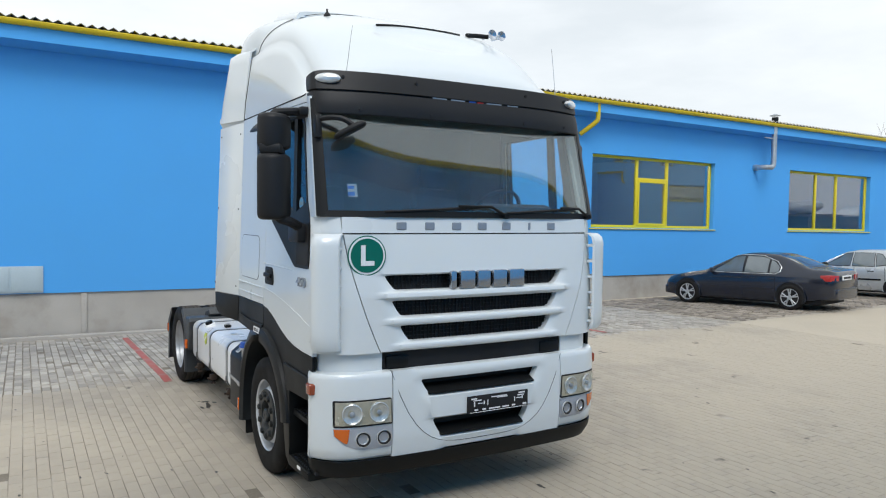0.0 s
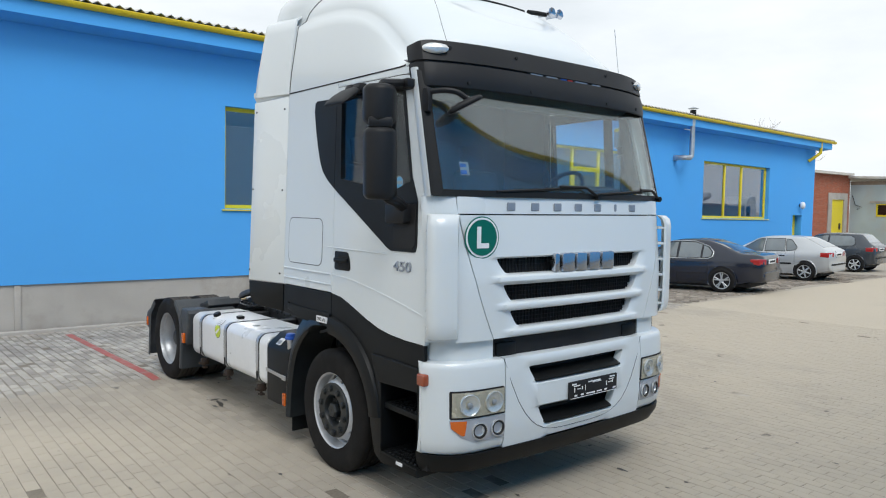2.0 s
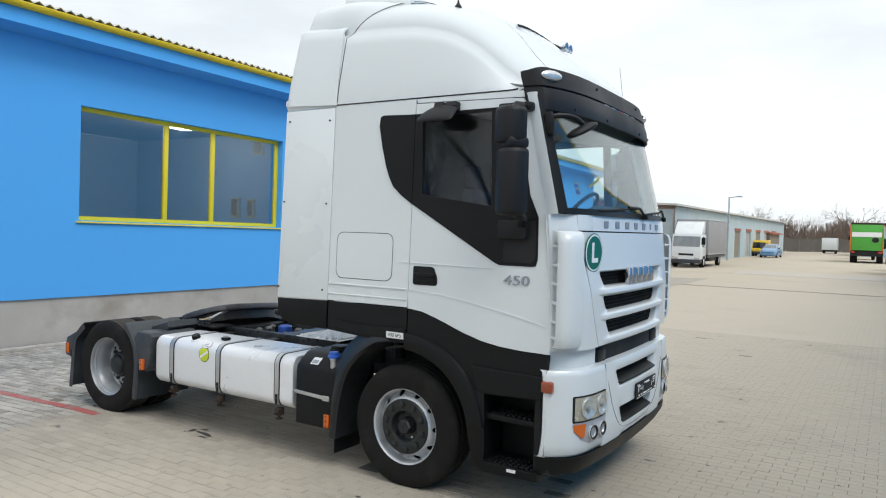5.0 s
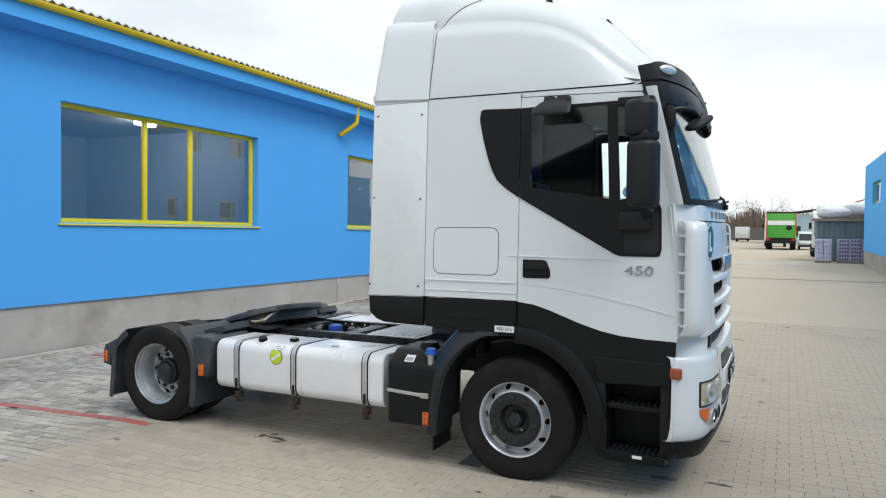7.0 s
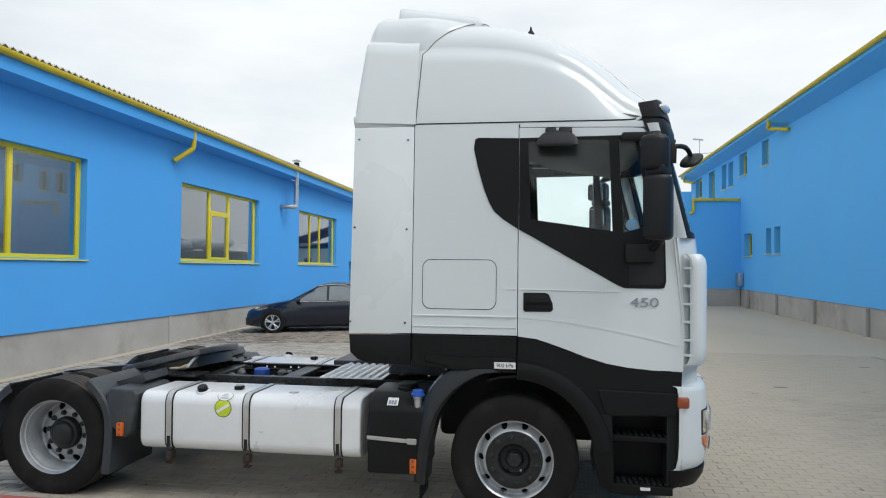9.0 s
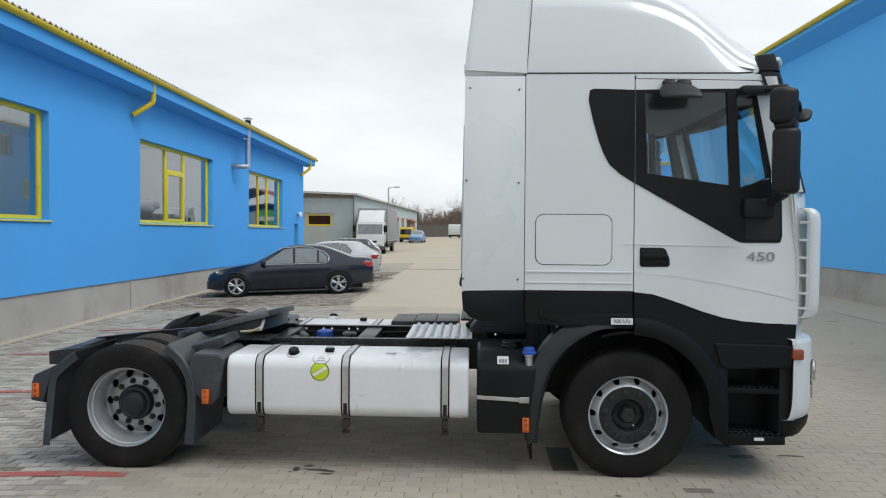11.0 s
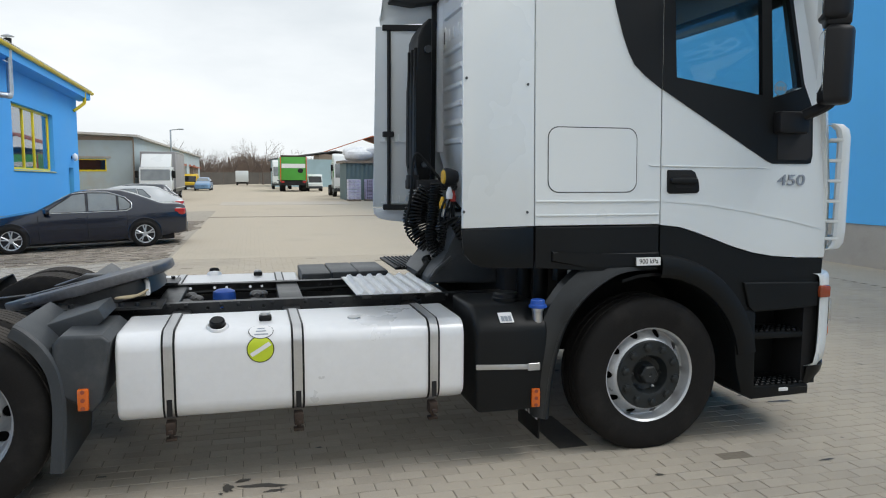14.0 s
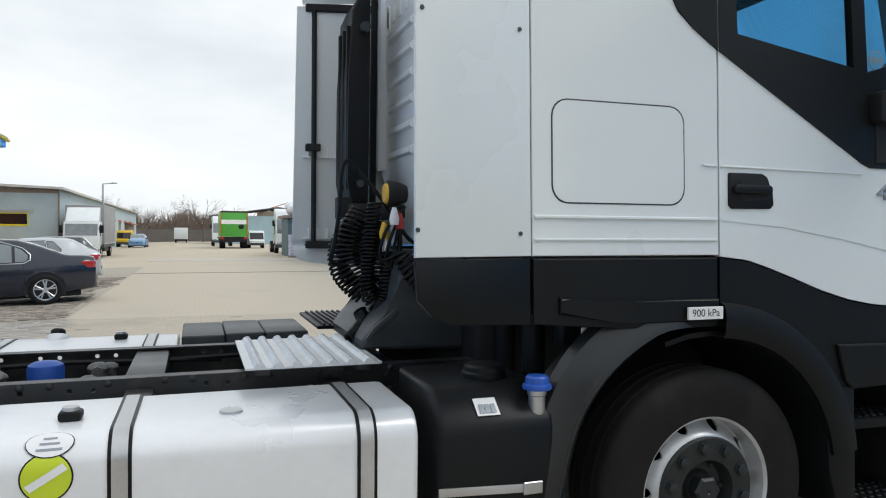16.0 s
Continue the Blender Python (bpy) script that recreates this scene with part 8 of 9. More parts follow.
        for k in range(13):
            y = -wheelbase / 2 + r + 0.09 + (wheelbase - 2 * r - 0.18) * k / 12
            w = half_width * smooth_row(body, y)[0]
            rows.append([(s * (w - 0.01), y, zr - 0.025), (s * (w + 0.010), y, zr - 0.02), (s * (w + 0.010), y, zr + 0.02), (s * (w - 0.01), y, zr + 0.025)])
        grid(bm, rows)
        part("rub_strip", bm, paint if saloon else M_BLACK, c)
        z_belt = lerp_table(body, 0.0)[2]
        for y in belt_trim or (0.82, -0.17, -1.0):
            bm = B()
            p = [q for q in section(y)[3:9]]
            tube(bm, [(s * (x + 0.0005), y, z) for x, z in p], 0.0045, 5)
            part("door_gap", bm, M_DARK, c)
        for y in ((-0.02, -0.86) if saloon else (-0.06, -0.62)):
            bm = B()
            w = half_width * smooth_row(body, y)[0]
            box(bm, (s * w * 0.985 - 0.01, y - 0.10, z_belt - 0.13), (s * w * 0.985 + 0.026, y + 0.08, z_belt - 0.095), 0.010)
            part("door_handle", bm, paint if saloon else M_BLACK, c)
        bm = B()
        ym = panes[0][0][0] - 0.08
        xm = side_x(ym, z_belt + 0.02)
        prism(bm, [(s * (xm - 0.02), ym - 0.02), (s * (xm + 0.17), ym - 0.05), (s * (xm + 0.19), ym + 0.03), (s * (xm + 0.10), ym + 0.09), (s * (xm - 0.02), ym + 0.08)], "z", z_belt + 0.0, z_belt + 0.125, 0.028, 3)
        part("door_mirror", bm, paint if saloon else M_BLACK, c)
    for (ya, yb), nm, lim in ((screens[0], "windscreen", 0.87), (screens[1], "rear_window", 0.84)):
        bm = B()
        rows = []
        for k in range(9):
            y = ya + (yb - ya) * k / 8
            p = section(y)
            w = p[-4][0] * lim / 0.93 + 0.02
            rows.append([(w * q / 5, y, top_z(y, w * q / 5) + 0.006) for q in range(-5, 6)])
        grid(bm, rows)
        thicken(bm, (0, 0, -0.010))
        part(nm, bm, M_CARGLASS, c, "", 50)
    # lamps, bumpers, plate
    wf = half_width * lerp_table(body, y_front - 0.12)[0]
    wb = half_width * lerp_table(body, y_back + 0.08)[0]
    zf = lerp_table(body, y_front - 0.08)[2]
    for s in (-1, 1):
        bm = B()
        prism(bm, [(s * wf * 0.42, y_front - 0.045), (s * wf * 0.80, y_front - 0.07), (s * (wf + 0.006), y_front - 0.19), (s * wf * 0.8, y_front - 0.25), (s * wf * 0.42, y_front - 0.2)], "z", zf - 0.13, zf - 0.01, 0.02)
        part("headlight", bm, M_LAMP, c)
        bm = B()
        prism(bm, [(s * wb * 0.60, y_back - 0.010), (s * wb * 0.90, y_back + 0.008), (s * (wb + 0.010), y_back + 0.06), (s * (wb + 0.022), y_back + 0.27), (s * wb * 0.8, y_back + 0.27), (s * wb * 0.60, y_back + 0.1)], "z", lamp_z - 0.075, lamp_z + 0.075, 0.022, 3)
        part("tail_light", bm, M_TAIL, c, "red tail light")
    bm = B()
    prism(bm, rrect(-wb * 0.985, wb * 0.985, y_back - 0.026, y_back + 0.5, 0.22), "z", 0.29, 0.54, 0.07, 5)
    part("rear_bumper", bm, paint, c)
    bm = B()
    prism(bm, rrect(-wb * 0.992, wb * 0.992, y_back - 0.032, y_back + 0.45, 0.22), "z", 0.48, 0.53, 0.015)
    part("bumper_strip", bm, paint if saloon else M_BLACK, c)
    bm = B()
    prism(bm, rrect(-wf * 1.0, wf * 1.0, y_front - 0.5, y_front + 0.03, 0.18), "z", 0.24, 0.46, 0.04, 4)
    part("front_bumper", bm, paint, c)
    bm = B()
    box(bm, (-0.26, y_back - 0.016, lamp_z - 0.06), (0.26, y_back + 0.02, lamp_z + 0.05), 0.004)
    pl = part("number_plate", bm, M_SIGNWHITE, c)
    bm = B()
    box(bm, (-0.2, y_back - 0.0195, lamp_z - 0.03), (0.2, y_back - 0.0162, lamp_z + 0.02))
    part("plate_bar", bm, M_DARK, pl)
    # wheels over flat dark discs that paint the shade of uncut arches
    for s in (-1, 1):
        for yw in (wheelbase / 2, -wheelbase / 2):
            bm = B()
            w = half_width * lerp_table(body, yw)[0]
            turn(bm, [(r + 0.05, w - 0.06), (r + 0.05, w + 0.003), (r + 0.03, w + 0.003), (0.001, w + 0.002)], (0, yw, r + 0.008), "x", 36, s)
            for v in bm.verts:
                v.co.z = max(v.co.z, 0.18)
            part("wheel_arch", bm, M_DARK, c)
            bm = B()
            lip = []
            for k in range(19):
                q = radians(-28 + 236 * k / 18)
                lip.append((s * (w + 0.001), yw + (r + 0.055) * math.cos(q), max(0.2, r + 0.008 + (r + 0.055) * math.sin(q))))
            tube(bm, lip, 0.014, 6)
            part("arch_lip", bm, paint, c)
            bm = B()
            xo = w + 0.018
            turn(bm, [(r * 0.66, xo - 0.02), (r * 0.72, xo - 0.002), (r * 0.82, xo + 0.006), (r * 0.94, xo - 0.004), (r * 0.985, xo - 0.02), (r, xo - 0.045), (r, xo - 0.17), (r * 0.7, xo - 0.18)], (0, yw, r), "x", 36, s)
            wh = part("wheel", bm, M_RUBBER, c, "black tyre on an alloy wheel")
            bm = B()
            turn(bm, [(r * 0.69, xo - 0.02), (r * 0.685, xo - 0.001), (r * 0.64, xo - 0.004), (r * 0.60, xo - 0.05)], (0, yw, r), "x", 36, s)
            for k in range(spokes):
                ang = 2 * math.pi * k / spokes + 0.3
                for off in ((-0.17, 0.17) if spokes == 5 else (0,)):
                    p0 = (s * (xo - 0.012), yw + 0.045 * math.cos(ang), r + 0.045 * math.sin(ang))
                    p1 = (s * (xo - 0.012), yw + r * 0.65 * math.cos(ang + off), r + r * 0.65 * math.sin(ang + off))
                    tube(bm, [p0, p1], 0.0165 if spokes == 5 else 0.024, 6)
            turn(bm, [(0.06, xo - 0.02), (0.055, xo - 0.002), (0.001, xo)], (0, yw, r), "x", 16, s)
            part("rim", bm, M_ALLOY, wh)
            bm = B()
            turn(bm, [(r * 0.66, xo - 0.06), (0.001, xo - 0.06)], (0, yw, r), "x", 24, s)
            part("brake_disc", bm, M_DARK, wh)
    bm = B()
    box(bm, (-half_width * 0.78, y_back + 0.3, 0.15), (half_width * 0.78, y_front - 0.4, 0.30), 0.03)
    part("underbody", bm, M_DARK, c)
    return c


SALOON = [(2.15, 0.66, 0.30, 0.50, 0.56), (2.12, 0.78, 0.24, 0.54, 0.62), (2.03, 0.88, 0.21, 0.59, 0.69), (1.8, 0.955, 0.19, 0.66, 0.76), (1.4, 0.99, 0.18, 0.75, 0.845), (1.0, 1.0, 0.18, 0.81, 0.90),
          (0.88, 1.0, 0.18, 0.83, 0.925), (0.12, 1.0, 0.18, 0.86, 1.325), (-0.15, 1.0, 0.18, 0.865, 1.375), (-0.5, 1.0, 0.18, 0.87, 1.385), (-0.9, 1.0, 0.18, 0.88, 1.355), (-1.2, 1.0, 0.19, 0.89, 1.255), (-1.72, 0.985, 0.21, 0.905, 1.03),
          (-1.85, 0.975, 0.23, 0.905, 1.005), (-2.1, 0.945, 0.28, 0.90, 0.995), (-2.24, 0.915, 0.31, 0.88, 0.975), (-2.30, 0.875, 0.33, 0.84, 0.94), (-2.325, 0.80, 0.36, 0.80, 0.87)]
car("saloon_car", pose(13.60, 6.36, -0.062, -1.7, 0, 10.0), M_NAVY, 0.86, 2.725, 0.315, SALOON,
    [[(0.70, 0.885), (0.10, 1.275), (-0.15, 1.30), (-0.15, 0.885)], [(-0.20, 0.885), (-0.20, 1.30), (-0.62, 1.285), (-0.80, 1.235), (-0.80, 0.89)], [(-0.84, 0.89), (-0.84, 1.215), (-0.97, 1.155), (-1.09, 1.03), (-1.07, 0.93), (-1.0, 0.895)]],
    ((0.80, 0.17), (-1.06, -1.66)), "dark blue saloon car with alloy wheels parked nose to the wall")
HATCH = [(2.0, 0.66, 0.30, 0.50, 0.55), (1.97, 0.80, 0.24, 0.55, 0.63), (1.88, 0.90, 0.21, 0.61, 0.71), (1.65, 0.96, 0.19, 0.70, 0.79), (1.2, 0.99, 0.18, 0.79, 0.875), (1.0, 1.0, 0.18, 0.82, 0.91),
         (0.88, 1.0, 0.18, 0.84, 0.93), (0.18, 1.0, 0.18, 0.87, 1.315), (-0.1, 1.0, 0.18, 0.875, 1.365), (-0.6, 1.0, 0.18, 0.885, 1.375), (-1.1, 0.995, 0.19, 0.90, 1.345), (-1.28, 0.985, 0.20, 0.905, 1.305), (-1.82, 0.955, 0.25, 0.91, 0.985),
         (-1.90, 0.94, 0.27, 0.90, 0.96), (-1.97, 0.915, 0.30, 0.86, 0.92), (-2.0, 0.86, 0.33, 0.81, 0.85)]
car("hatchback", pose(18.85, 6.5, -0.066, -1.7, 0, 6.0), M_SILVERCAR, 0.845, 2.58, 0.29, HATCH,
    [[(0.72, 0.90), (0.14, 1.265), (-0.05, 1.285), (-0.05, 0.90)], [(-0.10, 0.90), (-0.10, 1.285), (-0.66, 1.285), (-0.72, 0.905)], [(-0.76, 0.91), (-0.70, 1.275), (-0.86, 1.25), (-1.06, 1.03), (-1.02, 0.94)]],
    ((0.80, 0.24), (-1.30, -1.76)), "silver hatchback with black rub strips parked nose to the wall", 6, False)
COMPACT = [(y * 0.93, f, lo, b + 0.01, t + 0.02) for y, f, lo, b, t in HATCH if y > -1.2] + [(-1.25, 0.985, 0.20, 0.92, 1.36), (-1.38, 0.975, 0.21, 0.92, 1.33), (-1.66, 0.95, 0.25, 0.92, 1.0), (-1.73, 0.935, 0.27, 0.91, 0.97), (-1.79, 0.91, 0.30, 0.87, 0.93), (-1.82, 0.86, 0.33, 0.82, 0.86)]
COMPACT_PANES = [[(0.66, 0.915), (0.14, 1.28), (-0.28, 1.305), (-0.28, 0.915)], [(-0.33, 0.915), (-0.33, 1.305), (-1.02, 1.295), (-1.16, 1.20), (-1.20, 1.0), (-1.12, 0.93)]]
car("hatchback", pose(24.0, 6.95, -0.080, -1.7, 0, 4.0), M_GREYCAR, 0.825, 2.41, 0.28, COMPACT, COMPACT_PANES,
    ((0.74, 0.22), (-1.39, -1.63)), "dark grey compact hatchback parked nose to the wall", 6, False, belt_trim=(0.76, -0.30))
car("hatchback", pose(76.5, 7.5, -0.1, 0, 0, 88.0), M_BLUECAR, 0.825, 2.41, 0.28, COMPACT, COMPACT_PANES,
    ((0.74, 0.22), (-1.39, -1.63)), "light blue compact car far down the yard", 6, False, belt_trim=(0.76, -0.30))


# ---- lorries down the yard ----
M_TARP = mat("grey_box_panel", (0.27, 0.27, 0.275), 0.6, var=0.06, size=0.8)
M_GREENBODY = mat("green_body_paint", (0.075, 0.36, 0.05), 0.4, var=0.08, size=2)
M_YELLOWVAN = mat("yellow_van_paint", (0.66, 0.44, 0.03), 0.4, var=0.06)


def road_wheel(parent, x, y, r, w=0.26, z=None):
    bm = B()
    turn(bm, [(0.001, -w / 2), (r * 0.95, -w / 2), (r, -w / 2 + 0.03), (r, w / 2 - 0.03), (r * 0.95, w / 2), (r * 0.6, w / 2), (r * 0.55, w / 2 - 0.05), (0.001, w / 2 - 0.05)], (x, y, r), "x", 24, -1 if x < 0 else 1)
    wv = part("wheel", bm, M_RUBBER, parent)
    bm = B()
    s = -1 if x < 0 else 1
    turn(bm, [(r * 0.56, w / 2 - 0.03), (r * 0.5, w / 2 - 0.04), (r * 0.3, w / 2 - 0.01), (0.001, w / 2)], (x, y, r), "x", 20, s)
    part("rim", bm, M_RIM, wv)


def cab_front(parent, w, y, z0, z1, paint, deep=1.6):
    """A forward-control cab that faces -y, its nose at y."""
    hw = w / 2
    bm = B()
    prism(bm, [(y, z0), (y - 0.02, z0 + 0.5), (y, z0 + 0.95), (y + 0.22, z1), (y + deep, z1 + 0.02), (y + deep, z0)], "x", -hw, hw, 0.06, 3)
    part("cab", bm, paint, parent)
    bm = B()
    prism(bm, [(y - 0.012, z0 + 0.92), (y + 0.17, z1 - 0.16), (y + 0.18, z1 - 0.16), (y + 0.0, z0 + 0.92)], "x", -hw * 0.90, hw * 0.90)
    part("windscreen", bm, M_CARGLASS, parent)
    for s in (-1, 1):
        bm = B()
        prism(bm, [(y + 0.22, z0 + 0.95), (y + 0.38, z1 - 0.18), (y + 1.0, z1 - 0.18), (y + 1.0, z0 + 0.85)], "x", s * (hw + 0.004), s * (hw - 0.01))
        part("side_window", bm, M_GLASSBLACK, parent)
        bm = B()
        box(bm, (min(s * hw, s * (hw + 0.26)), y + 0.05, z1 - 0.75), (max(s * (hw + 0.06), s * (hw + 0.26)), y + 0.16, z1 - 0.25), 0.03)
        part("wing_mirror", bm, M_BLACK, parent)
        bm = B()
        box(bm, (min(s * hw * 0.55, s * hw * 0.92), y - 0.05, z0 + 0.02), (max(s * hw * 0.55, s * hw * 0.92), y - 0.005, z0 + 0.18), 0.02)
        part("headlight", bm, M_LAMP, parent)
    bm = B()
    box(bm, (-hw, y - 0.06, z0 - 0.28), (hw, y + 0.3, z0 + 0.0), 0.04)
    part("bumper", bm, M_GREYPL, parent)
    bm = B()
    box(bm, (-hw * 0.5, y - 0.03, z0 + 0.28), (hw * 0.5, y - 0.008, z0 + 0.42), 0.02)
    part("grille", bm, M_DARK, parent)


def box_lorry(at):
    lo = thing("box_lorry", at, "white rigid lorry with a grey box body and roof deflector", "truck")
    cab_front(lo, 2.15, 0.0, 0.62, 2.45, M_WHITE)
    bm = B()
    prism(bm, [(0.35, 2.46), (0.5, 2.7), (1.15, 3.35), (1.6, 3.40), (1.6, 2.46)], "x", -1.0, 1.0, 0.06, 3)
    part("roof_deflector", bm, M_WHITE, lo)
    bm = B()
    box(bm, (-1.2, 1.75, 0.98), (1.2, 8.6, 3.55), 0.03)
    bx = part("box_body", bm, M_TARP, lo, "grey box body")
    for x in (-1.2, 1.2):
        for z in (0.98, 3.52):
            bm = B()
            box(bm, (x - 0.025, 1.74, z - 0.03), (x + 0.025, 8.61, z + 0.04), 0.01)
            part("edge_rail", bm, M_STEEL, bx)
    bm = B()
    box(bm, (-1.15, 1.8, 0.72), (1.15, 8.5, 0.94))
    part("chassis", bm, M_FRAME, lo)
    for y in (0.95, 6.4):
        for x in (-0.98, 0.98):
            road_wheel(lo, x, y, 0.45)
    bm = B()
    box(bm, (-1.1, 2.4, 0.45), (1.1, 5.2, 0.72), 0.04)
    part("side_guard", bm, M_DARK, lo)
    return lo


def tipper(at):
    t = thing("refuse_lorry", at, "green skip lorry with orange trim, seen from behind", "truck")
    bm = B()
    prism(bm, rrect(-1.22, 1.22, 1.1, 3.35, 0.08), "y", 0.0, 6.0, 0.03)
    b = part("body", bm, M_GREENBODY, t, "green steel body")
    bm = B()
    box(bm, (-1.1, -0.02, 2.25), (1.1, -0.004, 2.65))
    part("pale_band", bm, M_SIGNWHITE, b)
    bm = B()
    ball(bm, (0.65, -0.02, 2.0), (0.26, 0.015, 0.22))
    part("dark_emblem", bm, M_DARK, b)
    for s in (-1, 1):
        bm = B()
        box(bm, (s * 1.2 - 0.04, -0.06, 0.95), (s * 1.2 + 0.04, 0.02, 3.3), 0.01)
        part("corner_post", bm, M_ORANGE, b)
        bm = B()
        box(bm, (s * 1.0 - 0.14, -0.08, 0.85), (s * 1.0 + 0.14, 0.0, 1.03), 0.01)
        part("tail_lamp", bm, M_TAIL, b)
        road_wheel(t, s * 0.98, 1.2, 0.5, 0.5)
        road_wheel(t, s * 0.98, 5.2, 0.5, 0.3)
    bm = B()
    box(bm, (-1.2, 0.1, 0.6), (1.2, 6.2, 1.05))
    part("chassis", bm, M_DARK, t)
    bm = B()
    box(bm, (-1.2, -0.02, 3.3), (1.2, 0.1, 3.45), 0.02)
    part("top_rail", bm, M_RUST, t)


def small_van(at, paint, label):
    v = thing("van", at, label, "van")
    bm = B()
    prism(bm, [(0.0, 0.35), (-0.02, 0.85), (0.25, 1.0), (0.75, 1.75), (1.0, 1.95), (4.1, 1.98), (4.25, 1.85), (4.3, 0.4)], "x", -0.88, 0.88, 0.08, 3)
    part("body", bm, paint, v)
    bm = B()
    prism(bm, [(0.24, 1.03), (0.70, 1.70), (0.69, 1.72), (0.20, 1.04)], "x", -0.78, 0.78)
    part("windscreen", bm, M_GLASSBLACK, v)
    for s in (-1, 1):
        bm = B()
        prism(bm, [(0.5, 1.08), (0.95, 1.72), (1.5, 1.74), (1.5, 1.08)], "x", s * 0.884, s * 0.87)
        part("side_window", bm, M_GLASSBLACK, v)
        for y in (0.75, 3.4):
            road_wheel(v, s * 0.78, y, 0.32, 0.22)
    bm = B()
    box(bm, (-0.85, -0.06, 0.32), (0.85, 0.1, 0.6), 0.03)
    part("bumper", bm, M_GREYPL, v)
    return v


def tractor_far(at):
    t = thing("tractor_unit", at, "white tractor unit parked nose out far down the yard", "truck", "far lorries")
    cab_front(t, 2.4, 0.0, 0.75, 3.0, M_WHITE, 2.1)
    bm = B()
    prism(bm, [(0.3, 3.0), (0.6, 3.5), (1.4, 3.75), (2.1, 3.75), (2.1, 3.0)], "x", -1.15, 1.15, 0.08, 3)
    part("roof_deflector", bm, M_WHITE, t)
    bm = B()
    box(bm, (-0.45, 1.5, 0.7), (0.45, 5.6, 0.95))
    part("chassis", bm, M_FRAME, t)
    for s in (-1, 1):
        for y in (1.0, 4.6):
            road_wheel(t, s * 1.05, y, 0.5, 0.32)


box_lorry(pose(42.5, 8.2, -0.12, 0, 0, -90)).scale = (0.88, 0.9, 0.9)
tipper(pose(65.3, -1.37, 0, 0, 0, -90))
small_van(pose(80.0, 9.2, -0.14, 0, 0, -90), M_YELLOWVAN, "yellow delivery van far down the yard").scale = (0.85, 0.85, 0.9)
small_van(pose(66.3, -3.5, 0, 0, 0, -90), M_WHITE, "white van parked beside the green lorry").scale = (0.8, 0.8, 0.85)
tractor_far(pose(48.8, -4.45, 0, 0, 0, -90))
bpy.data.objects["tractor_unit.001"].scale = (0.86, 0.86, 0.86)
copy_thing(bpy.data.objects["tractor_unit.001"], pose(77.0, -0.75, 0, 0, 0, -90))


def far_trailer(at):
    t = thing("box_trailer", at, "small white box trailer at the yard's end", "trailer")
    bm = B()
    box(bm, (-1.2, 0, 0.8), (1.2, 5, 3.4), 0.04)
    part("body", bm, M_WHITE, t)
    bm = B()
    box(bm, (-1.0, 0.2, 0.5), (1.0, 4.8, 0.8))
    part("chassis", bm, M_DARK, t)
    for s in (-1, 1):
        road_wheel(t, s * 0.95, 1.2, 0.45)
        road_wheel(t, s * 0.95, 3.6, 0.45)
    return t


far_trailer(pose(104.0, 3.9, 0, 0, 0, -90)).scale = (0.75, 0.75, 0.62)


# ---- grey garages past the workshop ----
M_GREYWALL = mat("blue_grey_render", (0.40, 0.49, 0.525), 0.9, var=0.1, size=0.8, fine=30, bump=0.2, dirt=((0.42, 0.38, 0.33), 0.5, 0.6))
M_BRICKRED = mat("red_brick", (0.36, 0.12, 0.07), 0.9, var=0.15, size=3, fine=40, bump=0.2, rnd=0.15)
M_MORTAR = mat("pale_mortar", (0.36, 0.28, 0.23), 0.95, var=0.1)
M_FADED = mat("faded_wood", (0.24, 0.20, 0.16), 0.85, var=0.2, size=3)


